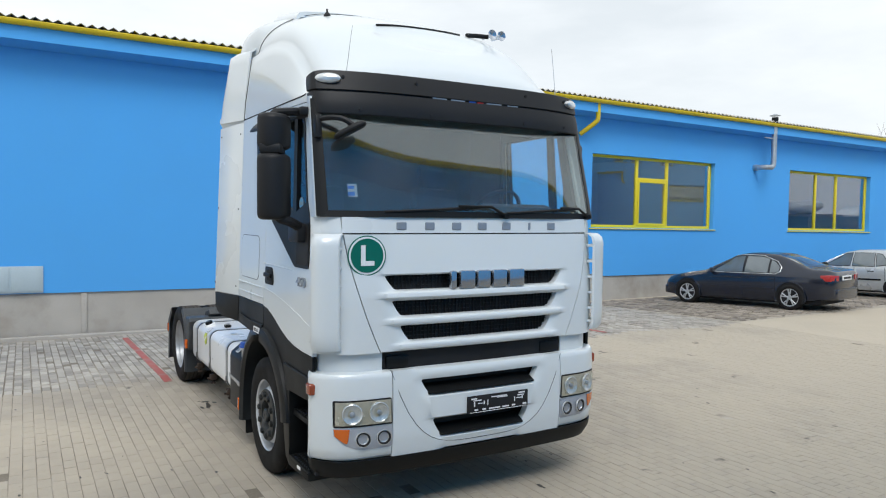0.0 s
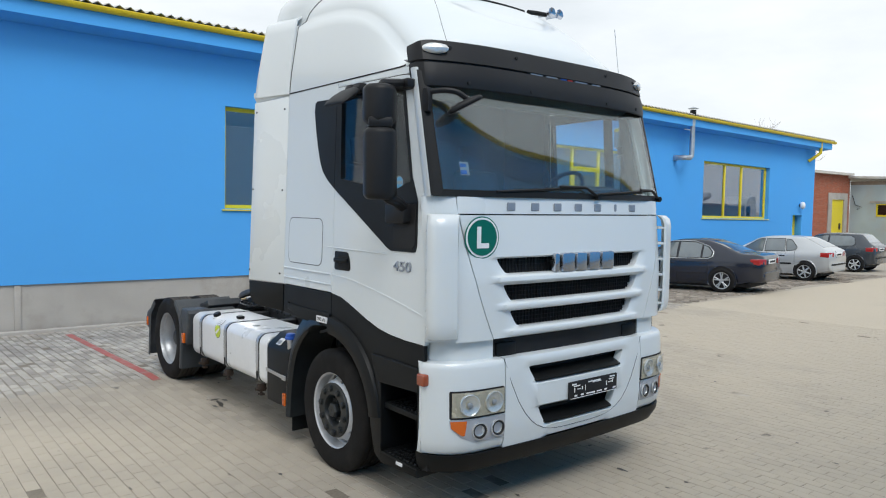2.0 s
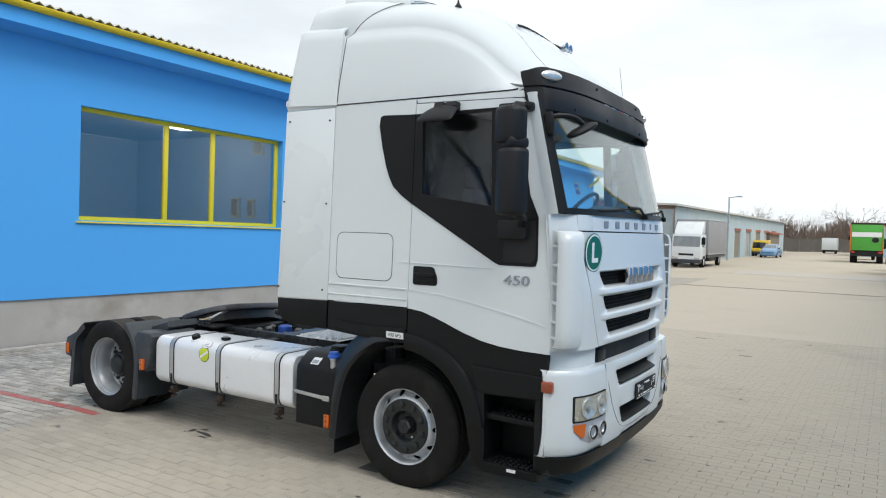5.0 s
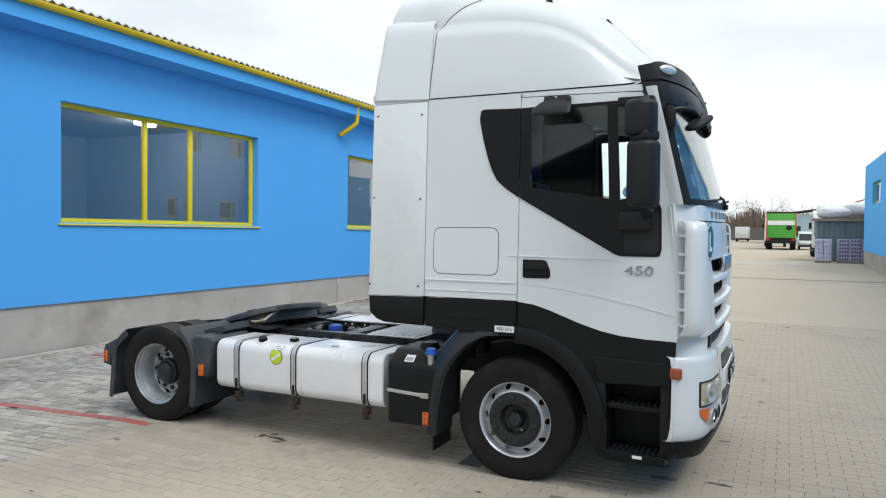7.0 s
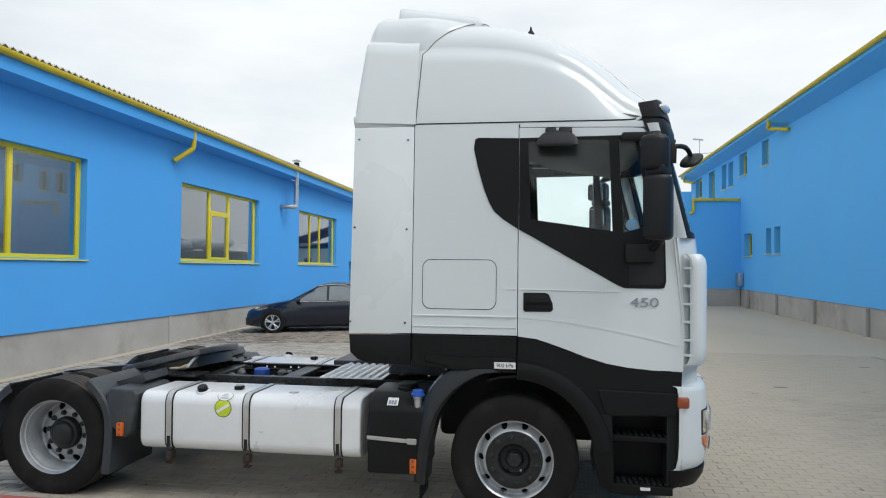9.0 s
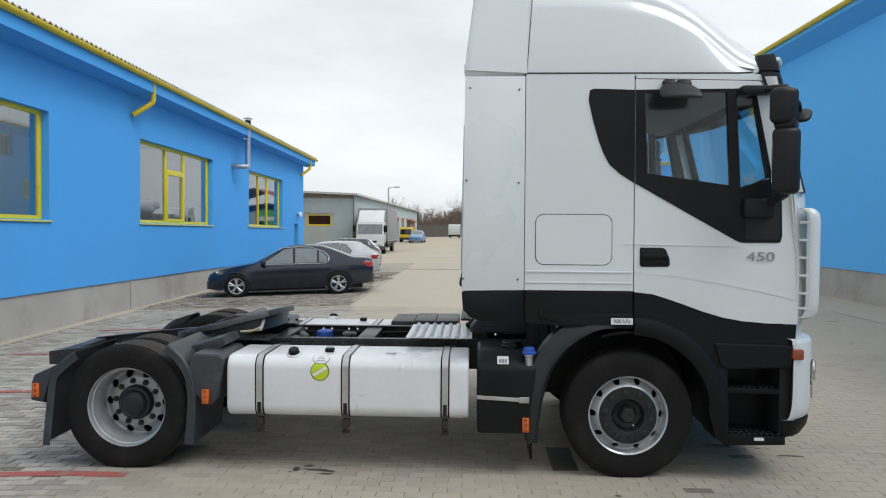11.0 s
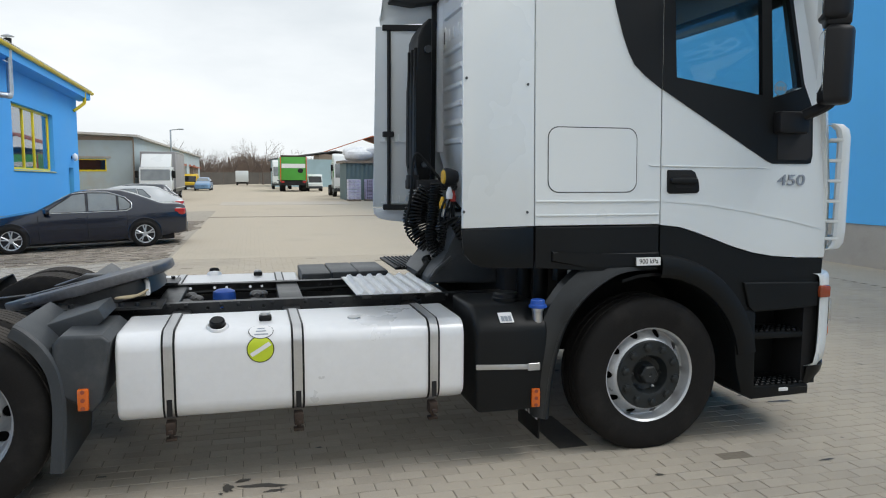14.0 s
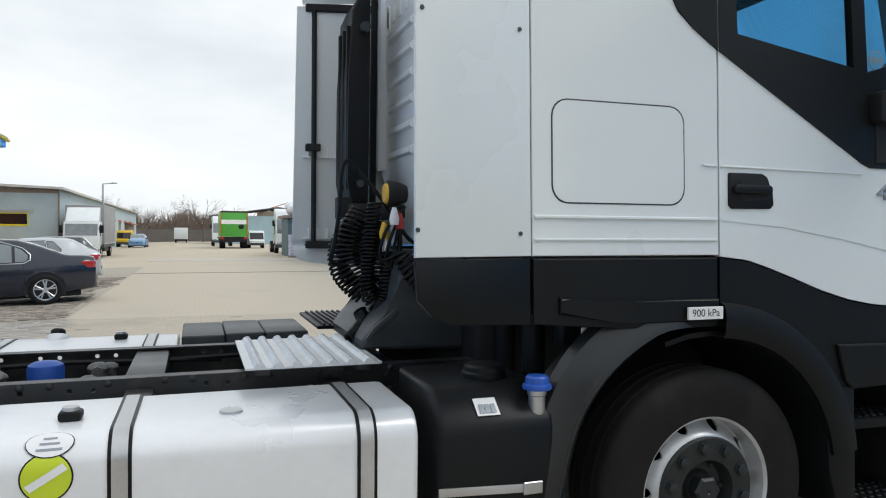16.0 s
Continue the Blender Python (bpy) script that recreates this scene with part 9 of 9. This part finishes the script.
def garages():
    g = thing("garage_building", pose(46.0, 9.93, -0.15), "low grey rendered garages with a pale felt roof", "building", kind="structure")
    h = 4.32
    bm = B()
    plate(bm, [(0.0, -0.3), (4.95, -0.3), (4.95, h - 0.35), (0.0, h - 0.35)], [[(1.68, 2.05), (3.32, 2.05), (3.32, 2.72), (1.68, 2.72)]], "x", 0.0, 0.35)
    part("wall", bm, M_GREYWALL, g, "blue-grey rendered gable wall with bare patches", 0)
    bm = B()
    box(bm, (-0.012, 0.0, h - 0.345), (0.35, 4.95, h - 0.12))
    part("ring_beam", bm, M_FADED, g, smooth=0)
    bm = B()
    plate(bm, [(1.63, 1.96), (3.37, 1.96), (3.37, 2.75), (1.63, 2.75)], [[(1.69, 2.07), (3.31, 2.07), (3.31, 2.70), (1.69, 2.70)]], "x", -0.02, 0.1)
    part("window_frame", bm, M_YELLOW, g)
    bm = B()
    box(bm, (0.14, 1.68, 2.05), (0.15, 3.32, 2.72))
    part("pane", bm, M_GLASSBLACK, g)
    bm = B()
    box(bm, (-0.06, 1.35, 2.82), (0.02, 3.75, 2.94))
    part("lintel", bm, M_PLINTH, g)
    bm = B()
    prism(bm, [(-0.35, h - 0.12), (-0.35, h + 0.02), (8.0, h + 0.35), (8.0, h + 0.2)], "x", -0.4, 62.0)
    part("roof", bm, M_ROOFSHEET, g, "pale flat roof with a thin edge", 0)
    # long side along the yard, with doors
    bm = B()
    holes = [[(4.0 + 6.5 * k, 0.02), (7.2 + 6.5 * k, 0.02), (7.2 + 6.5 * k, 2.7), (4.0 + 6.5 * k, 2.7)] for k in range(8)]
    plate(bm, [(0.36, -0.3), (61.5, -0.3), (61.5, h - 0.13), (0.36, h - 0.13)], holes, "y", 0.0, 0.3)
    part("wall", bm, M_GREYWALL, g, "", 0)
    for k in range(8):
        bm = B()
        box(bm, (4.0 + 6.5 * k, 0.15, 0.02), (7.2 + 6.5 * k, 0.2, 2.7))
        part("garage_door", bm, M_FADED if k % 2 else M_PLINTH, g, smooth=0)
        bm = B()
        box(bm, (3.8 + 6.5 * k, -0.02, 2.72), (7.4 + 6.5 * k, 0.02, 2.95))
        part("lintel", bm, M_BRICKRED, g, smooth=0)
    bm = B()
    box(bm, (61.2, 0.31, -0.3), (61.5, 4.95, h - 0.13))
    part("wall", bm, M_GREYWALL, g, smooth=0)
    for y, z0, z1 in ((0.05, 0.0, h - 0.2),):
        bm = B()
        tube(bm, [(-0.05, y - 0.08, z1), (-0.06, y - 0.1, z1 - 0.4), (-0.06, y - 0.05, z0)], 0.05, 8)
        part("downpipe", bm, M_FADED, g)
    bm = B()
    tube(bm, [(-0.03, 4.8, 3.3), (-0.05, 4.6, 2.7), (-0.04, 4.2, 2.55), (-0.04, 4.5, 2.4)], 0.02, 6)
    part("cable", bm, M_DARK, g)
    # brick link with a yellow door
    b = thing("brick_link", pose(38.0, 14.9, -0.15), "red brick link building with a yellow door", "building", kind="structure")
    bm = B()
    plate(bm, [(0.0, -0.4), (8.0, -0.4), (8.0, 4.55), (0.0, 4.55)], [[(5.25, -0.3), (7.1, -0.3), (7.1, 3.05), (5.25, 3.05)]], "y", 0.0, 0.3)
    part("wall", bm, M_MORTAR, b, smooth=0)
    bm = B()
    rnd = random.Random(5)
    for j in range(64):
        z = -0.05 + 0.072 * j
        for i in range(34):
            x0 = 0.01 + 0.24 * i + (0.12 if j % 2 else 0)
            if x0 > 7.75 or (4.95 < x0 < 7.2 and z < 3.1):
                continue
            box(bm, (x0, -0.012 - 0.003 * rnd.random(), z), (x0 + 0.228, 0.01, z + 0.062))
    tagged(part("brick", bm, M_BRICKRED, b, "red bricks", 0), kind="stuff")
    bm = B()
    plate(bm, [(4.75, -0.3), (7.55, -0.3), (7.55, 3.42), (4.75, 3.42)], [[(5.28, -0.29), (7.06, -0.29), (7.06, 3.02), (5.28, 3.02)]], "y", -0.06, 0.1)
    part("door_surround", bm, M_PLINTH, b, smooth=0)
    bm = B()
    box(bm, (5.29, 0.02, -0.28), (7.05, 0.07, 3.01))
    d = part("door_leaf", bm, M_YELLOW, b)
    bm = B()
    box(bm, (6.5, 0.0, 1.1), (6.75, 0.019, 1.5))
    part("lock_plate", bm, M_DARK, d)
    bm = B()
    box(bm, (-0.3, -0.4, 4.55), (7.55, 6.0, 4.70))
    part("roof", bm, M_ROOFSHEET, b, smooth=0)
    bm = B()
    box(bm, (-8.0, 0.0, -0.4), (0.0, 0.3, 4.55))
    part("wall", bm, M_BRICKRED, b, smooth=0)


garages()


# ---- right-hand far end: sheds, stacks, house roof ----
M_SHEDGREEN = mat("grey_green_sheet", (0.13, 0.19, 0.20), 0.6, metal=0.1, var=0.12, size=2)
M_PALEBLUE = mat("pale_blue_sheet", (0.32, 0.45, 0.50), 0.7, var=0.1, size=1)
M_PURPLE = mat("violet_plastic_crate", (0.40, 0.38, 0.58), 0.5, var=0.15, size=3)
M_LILAC = mat("pale_lilac_crate", (0.58, 0.58, 0.70), 0.5, var=0.15, size=3)
M_FILMWHITE = mat("white_wrap_film", (0.75, 0.77, 0.80), 0.35, var=0.12, size=3, bump=0.5, fine=12)
M_FILMBLUE = mat("blue_wrap_film", (0.03, 0.06, 0.42), 0.35, var=0.15, size=3, bump=0.5, fine=12)
M_TERRA = mat("terracotta_roof", (0.42, 0.13, 0.06), 0.85, var=0.15, size=2, bump=0.2)
M_SLATE = mat("dark_grey_roof", (0.10, 0.105, 0.11), 0.8, var=0.15, size=2)
M_BARK = mat("grey_brown_bark", (0.12, 0.095, 0.08), 0.95, var=0.25, size=6, fine=60, bump=0.4)
M_TWIG = mat("brown_twigs", (0.11, 0.08, 0.066), 0.95, var=0.25, size=3)
M_SCRUB = mat("dry_scrub", (0.17, 0.13, 0.105), 0.95, var=0.3, size=2)
M_FENCE = mat("weathered_fence", (0.13, 0.12, 0.11), 0.9, var=0.2, size=1)


def shed(at):
    s = thing("storage_shed", at, "grey-green sheet metal shed with wrapped bales on top", "shed")
    bm = B()
    n = 60
    for face in range(2):
        rows = []
        for z in (0.0, 2.6):
            if face == 0:
                rows.append([(-0.03 + 0.03 * (i % 2), i * 0.14 - 4.2, z) for i in range(n + 1)])
            else:
                rows.append([(i * 0.14, 4.2 + 0.03 * (i % 2), z) for i in range(25)])
        grid(bm, rows)
    thicken(bm, (0.03, -0.01, 0))
    part("sheet_wall", bm, M_SHEDGREEN, s, smooth=0)
    bm = B()
    box(bm, (-0.25, -4.4, 2.62), (3.6, 4.45, 2.78))
    part("roof", bm, M_FADED, s, smooth=0)
    return s


shed(pose(42.3, -7.7, -0.2))
rb_ = random.Random(8)
for k_ in range(9):
    bm = B()
    x, y, z = 42.9 + 0.9 * (k_ // 3) + rb_.uniform(-0.2, 0.2), -4.4 - 1.5 * (k_ % 5) * 0.8, 2.93 + 0.22 * (k_ % 2)
    ball(bm, (0, 0, 0), (0.7, 0.9, 0.42), 14, 9)
    for v in bm.verts:
        n_ = noise.noise(v.co * 2.0 + Vector((k_ * 3.1, 0, 0)))
        v.co *= 1 + 0.22 * n_
    o_ = ob_from("wrapped_bale", bm, M_FILMBLUE if (k_ % 5) >= 3 else M_FILMWHITE)
    o_.matrix_basis = pose(x, y, z - 0.02)
    tagged(o_, "lumpy film-wrapped bale lying on the shed roof", "bale", "wrapped bales")


def crate_stack(at, m, rows_, cols, label, wide=0.6):
    c = thing("crate_stack", at, label, "crates", "crate stacks")
    for i in range(cols):
        for j in range(rows_):
            bm = B()
            y0 = (wide + 0.02) * i
            z0 = 0.12 + 0.21 * j
            box(bm, (0, y0, z0), (0.8, y0 + wide, z0 + 0.19), 0.015)
            cr = part("crate", bm, m, c)
            for q in range(4):
                bm = B()
                box(bm, (-0.004, y0 + wide * (0.12 + 0.217 * q), z0 + 0.04), (0.0, y0 + wide * (0.235 + 0.217 * q), z0 + 0.15))
                part("crate_slot", bm, M_DARK if m is M_PURPLE else M_PURPLE, cr)
    bm = B()
    box(bm, (0, 0, 0.0), (0.8, (wide + 0.02) * cols, 0.11))
    part("pallet", bm, M_FADED, c)


crate_stack(pose(40.1, -4.16, 0), M_LILAC, 6, 2, "stack of pale lilac plastic crates on a pallet", 0.39)
crate_stack(pose(40.3, -4.48 - 2.48, 0), M_PURPLE, 6, 4, "stack of violet plastic crates on a pallet")


def house(at, w, d, h, roof_h, wall, roofm, label):
    o = thing("house", at, label, "house")
    bm = B()
    box(bm, (0, -w / 2, -0.3), (d, w / 2, h))
    part("wall", bm, wall, o, smooth=0)
    bm = B()
    prism(bm, [(-w / 2 - 0.4, h), (0, h + roof_h), (w / 2 + 0.4, h), (w / 2 + 0.4, h - 0.12), (0, h + roof_h - 0.14), (-w / 2 - 0.4, h - 0.12)], "x", -0.4, d + 0.4)
    part("roof", bm, roofm, o, smooth=0)
    for k in range(3):
        bm = B()
        box(bm, (-0.03, -w / 2 + w * (k + 0.5) / 3 - 0.5, 1.0), (0.02, -w / 2 + w * (k + 0.5) / 3 + 0.5, 2.2))
        part("window", bm, M_GLASSBLACK, o)


house(pose(92.0, -8.2, 0.0), 16.0, 12.0, 3.6, 1.2, M_PALEBLUE, M_SLATE, "pale blue shed with a dark grey roof")
house(pose(118.0, -17.5, 0.0), 18.0, 12.0, 5.0, 3.2, M_FADED, M_TERRA, "far house with an orange tiled roof")
house(pose(92.0, 13.2, -0.1), 7.0, 9.0, 2.6, 1.0, M_FADED, M_BRICKRED, "small far outbuilding with a red roof")


def bare_tree(at, h, seed, spread=0.36, depth=5, label="bare leafless tree with fine branching twigs"):
    t = thing("tree", at, label, "tree", "bare trees")
    rnd = random.Random(seed)
    wood, twig = B(), B()

    def grow(p, d, length, r, level):
        n = 3
        pts = [p]
        q = p
        dd = d
        for _ in range(n):
            dd = (dd + Vector((rnd.uniform(-1, 1), rnd.uniform(-1, 1), rnd.uniform(-0.4, 0.8))) * 0.16).normalized()
            q = q + dd * (length / n)
            pts.append(q)
        bm = wood if level <= 2 else twig
        rows = []
        up = d.orthogonal().normalized()
        w = d.cross(up)
        k = 7 if level <= 1 else 4 if level == 2 else 3
        for i, a in enumerate(pts):
            rr = r * (1 - 0.45 * i / n)
            rows.append([a + rr * (math.cos(2 * math.pi * j / k) * up + math.sin(2 * math.pi * j / k) * w) for j in range(k)])
        grid(bm, rows, close=True)
        if level >= depth:
            return
        for _ in range(rnd.choice((2, 3, 3)) if level else 4):
            a = rnd.uniform(0, 2 * math.pi)
            out = (math.cos(a) * up + math.sin(a) * w).normalized()
            nd = (dd * rnd.uniform(0.6, 1.1) + out * rnd.uniform(spread, spread * 2.1) + Vector((0, 0, 0.15))).normalized()
            i = rnd.choice((n - 1, n, n)) if level else n
            grow(pts[i], nd, length * rnd.uniform(0.62, 0.86), max(r * 0.55, 0.006), level + 1)

    grow(Vector((0, 0, -0.1)), Vector((0, 0, 1)), h * 0.28, h * 0.018, 0)
    part("trunk", wood, M_BARK, t, "", 60)
    part("crown", twig, M_TWIG, t, "crown of bare twigs", 0)
    return t


tree_a = bare_tree(pose(112.0, 0.8, 0.0), 9.0, 3)
tree_b = bare_tree(pose(120.0, 15.5, 0.0), 8.5, 11)
for k_, (x, y, s_) in enumerate(((118, -3.5, 0.85), (126, 8.5, 0.8), (110, 11.0, 0.75), (135, 12.0, 0.9), (104, 14.5, 0.7), (130, 2.5, 0.7), (140, 18, 1.0), (124, 19.5, 0.9), (132, 6.0, 0.75), (100, 17.5, 0.7), (128, 10.5, 0.85), (115, 13.0, 0.8))):
    c_ = copy_thing(tree_b if k_ % 2 else tree_a, pose(x, y, 0.0, 0, 0, 57 * k_))
    c_.scale = (s_, s_, s_)
bare_tree(pose(60.0, 27.0, -0.15), 11.0, 21)
# dark hall across the road, mirrored in the door glass
house(pose(-34.0, 3.0, 0), 8.0, 13.0, 5.0, 1.9, M_FADED, M_SLATE, "low brown industrial hall with a dark roof")
M_LEAF = mat("dark_green_leaf", (0.045, 0.085, 0.028), 0.6, var=0.3, size=9, rnd=0.3)


def shrub(at):
    t = thing("shrub", at, "small green leafy shrub at the foot of the office wall", "shrub")
    rs = random.Random(5)
    st, lf = B(), B()
    for k in range(9):
        a, tip = rs.uniform(0, 6.28), rs.uniform(0.35, 0.68)
        r = rs.uniform(0.08, 0.26)
        pts = [Vector((r * f ** 1.5 * math.cos(a), 0.5 * r * f ** 1.5 * math.sin(a), tip * f)) for f in (0, 0.35, 0.7, 1.0)]
        tube(st, pts, 0.005, 5)
        for _ in range(22):
            f = rs.uniform(0.3, 1.02)
            p = pts[0].lerp(pts[3], f) + Vector((rs.uniform(-0.06, 0.06), rs.uniform(-0.05, 0.05), rs.uniform(-0.04, 0.04)))
            q = Euler((rs.uniform(-1, 1), rs.uniform(-1, 1), rs.uniform(0, 6.28))).to_matrix()
            w, l = rs.uniform(0.014, 0.024), rs.uniform(0.035, 0.06)
            v = [lf.verts.new(p + q @ Vector(c)) for c in ((0, -l, 0), (w, 0, 0.006), (0, l, 0), (-w, 0, 0.006))]
            lf.faces.new((v[0], v[1], v[2]))
            lf.faces.new((v[0], v[2], v[3]))
    part("stem", st, M_BARK, t)
    part("crown", lf, M_LEAF, t, "small green leaves", 0)


shrub(pose(8.7, -8.42, 0.0))
# trees by the near end of the workshop, mirrored in the door glass
near_tree = bare_tree(pose(-12.5, 11.5, 0), 11.0, 31)
copy_thing(near_tree, pose(-17.0, 7.0, 0, 0, 0, 130))
copy_thing(near_tree, pose(-21.0, 14.0, 0, 0, 0, 40))
copy_thing(near_tree, pose(-26.0, -4.0, 0, 0, 0, 250))


def scrub():
    """Leafless hedge along the yard's end: masses of thin stems."""
    bm = B()
    rnd = random.Random(4)
    for i in range(9000):
        x, y = rnd.uniform(136, 146), rnd.uniform(-12, 34)
        h = rnd.uniform(1.6, 5.0) * (1 + 0.5 * noise.noise((x * 0.1, y * 0.15, 0)))
        dx, dy = rnd.uniform(-0.6, 0.6), rnd.uniform(-0.9, 0.9)
        a, r = Vector((x, y, -0.15)), rnd.uniform(0.02, 0.07)
        b = a + Vector((dx, dy, h))
        v = [bm.verts.new(a + Vector((0, -r, 0))), bm.verts.new(a + Vector((0, r, 0))), bm.verts.new(b + Vector((0, r * 0.4, 0))), bm.verts.new(b + Vector((0, -r * 0.4, 0)))]
        bm.faces.new(v)
    o = ob_from("scrub", bm, M_SCRUB, smooth=0, recalc=False)
    tagged(o, "dry leafless scrub along the far boundary", "scrub", kind="stuff")
    bm = B()
    for k in range(24):
        box(bm, (118, -12 + 1.9 * k, -0.2), (118.12, -10.15 + 1.9 * k, 1.9))
    o = ob_from("boundary_fence", bm, M_FENCE, smooth=0)
    tagged(o, "dark weathered boundary fence at the yard's end", "fence", kind="structure")


scrub()


def street_lamp(at, h):
    s = thing("street_lamp", at, "slim grey street lamp on a tall pole", "lamp")
    bm = B()
    tube(bm, [(0, 0, 0), (0, 0, h)], 0.07, 8)
    part("pole", bm, M_PIPE, s)
    bm = B()
    tube(bm, [(0, 0, h - 0.02), (0, -0.7, h + 0.06)], 0.04, 6)
    part("arm", bm, M_PIPE, s)
    bm = B()
    box(bm, (-0.12, -1.1, h + 0.01), (0.12, -0.6, h + 0.12), 0.03)
    part("lamp_head", bm, M_PIPE, s)


street_lamp(pose(62.0, 9.2, -0.15), 5.6)

# hairline drain joint across the yard
M_STRIP = mat("pale_worn_concrete", (0.44, 0.40, 0.345), 0.9, var=0.12, size=0.7, fine=30, bump=0.1)
bm = B()
box(bm, (24.2, -5.2, 0.003), (24.45, 4.1, 0.008))
tagged(ob_from("drain_channel", bm, M_FADED, smooth=0), "dark drain channel across the paving", "drain", kind="structure")
bm = B()
box(bm, (35.5, -3.0, 0.003), (40.0, 4.2, 0.008))
tagged(ob_from("concrete_strip", bm, M_STRIP, smooth=0), "paler concrete strip across the yard", "pavement", kind="structure")


# ---- block paving of the near yard, laid in courses along y ----
def build_pavers():
    rnd = random.Random(12)
    yard = tagged(new("block_paving"), "near yard of small sandy grey paving blocks", "pavement", kind="structure")
    lw, ll = 0.1, 0.2
    near = (-3.05, -1.45, -0.6, 3.05)
    single = None
    verts, faces = {"new": [], "old": [], "worn": []}, {"new": [], "old": [], "worn": []}

    def block(w, l, h):
        b = 0.003
        lo = [(-w, -l, -0.012), (w, -l, -0.012), (w, l, -0.012), (-w, l, -0.012)]
        mid = [(x, y, h - b) for x, y, _ in lo]
        top = [(x - math.copysign(b, x), y - math.copysign(b, y), h) for x, y, _ in lo]
        f = [(8, 9, 10, 11)]
        for k in range(4):
            j = (k + 1) % 4
            f += [(k, j, 4 + j, 4 + k), (4 + k, 4 + j, 8 + j, 8 + k)]
        return lo + mid + top, f

    meshes = []
    for k in range(5):
        v, f = block(lw / 2 - 0.0026, ll / 2 - 0.0026, -0.0005 + 0.0006 * k)
        me = bpy.data.meshes.new("paver")
        me.from_pydata(v, [], f)
        me.materials.append(M_PAVER)
        meshes.append(me)
    nx = int((FIELD[1] - FIELD[0]) / lw)
    ny = int((FIELD[3] - FIELD[2]) / ll)
    count = 0
    for i in range(nx):
        for j in range(ny + 1):
            x = FIELD[0] + lw * (i + 0.5)
            y = FIELD[2] + ll * (j + 0.5) - (ll / 2 if i % 2 else 0)
            if y + ll / 2 > FIELD[3] or y - ll / 2 < FIELD[2]:
                continue
            if near[0] < x < near[1] and near[2] < y < near[3] and count < 300:
                o = bpy.data.objects.new("paver", meshes[rnd.randrange(5)])
                scene.collection.objects.link(o)
                o.parent = yard
                o.location = (x, y, 0)
                o.rotation_euler = (0, 0, rnd.uniform(-0.006, 0.006))
                count += 1
                continue
            edge = 4.0 + 0.35 * noise.noise((x * 0.5, 0, 3))
            kind = "old" if y > edge else "new"
            gap = rnd.uniform(0.0008, 0.0028) if kind == "new" else rnd.uniform(0.0045, 0.0095)
            h = rnd.uniform(-0.001, 0.0015) if kind == "new" else rnd.uniform(-0.004, 0.002)
            if rnd.random() < (0.004 if kind == "new" else 0.05):
                h -= 0.006
            v, f = block(lw / 2 - gap, ll / 2 - gap, h)
            n = len(verts[kind])
            tx, ty = rnd.uniform(-0.008, 0.008), rnd.uniform(-0.006, 0.006)
            verts[kind] += [(x + a, y + b, c + dip(y + b) + (a * tx + b * ty if c > -0.01 else 0)) for a, b, c in v]
            faces[kind] += [tuple(q + n for q in g) for g in f]
    # larger worn blocks of the parking strip
    for i in range(75):
        for j in range(25):
            x = 10.1 + 0.16 * (i + 0.5)
            y = 4.0 + 0.2 * (j + 0.5) + (0.1 if i % 2 else 0.0)
            if y > 9.05 or y < 4.25 + 0.5 * noise.noise((x * 0.4, 0, 7)) or (x > 15.0 and noise.noise((x * 0.5, y * 0.5, 2)) > 0.55):
                continue
            gap = rnd.uniform(0.006, 0.014)
            h = rnd.uniform(0.010, 0.022) - (0.012 if rnd.random() < 0.08 else 0.0)
            v, f = block(0.08 - gap, 0.1 - gap, h)
            n = len(verts["worn"])
            tx, ty = rnd.uniform(-0.03, 0.03), rnd.uniform(-0.03, 0.03)
            verts["worn"] += [(x + a, y + b, c + dip(y + b) + (a * tx + b * ty if c > 0 else 0)) for a, b, c in v]
            faces["worn"] += [tuple(q + n for q in g) for g in f]
    for kind, m, nm in (("new", M_PAVER, "paving_rest"), ("old", M_PAVEROLD, "worn_paving"), ("worn", M_PAVERWORN, "strip_paving")):
        me = bpy.data.meshes.new(nm)
        me.from_pydata(verts[kind], [], faces[kind])
        me.materials.append(m)
        o = new(nm, me)
        o.parent = yard
        tagged(o, kind="stuff")


build_pavers()
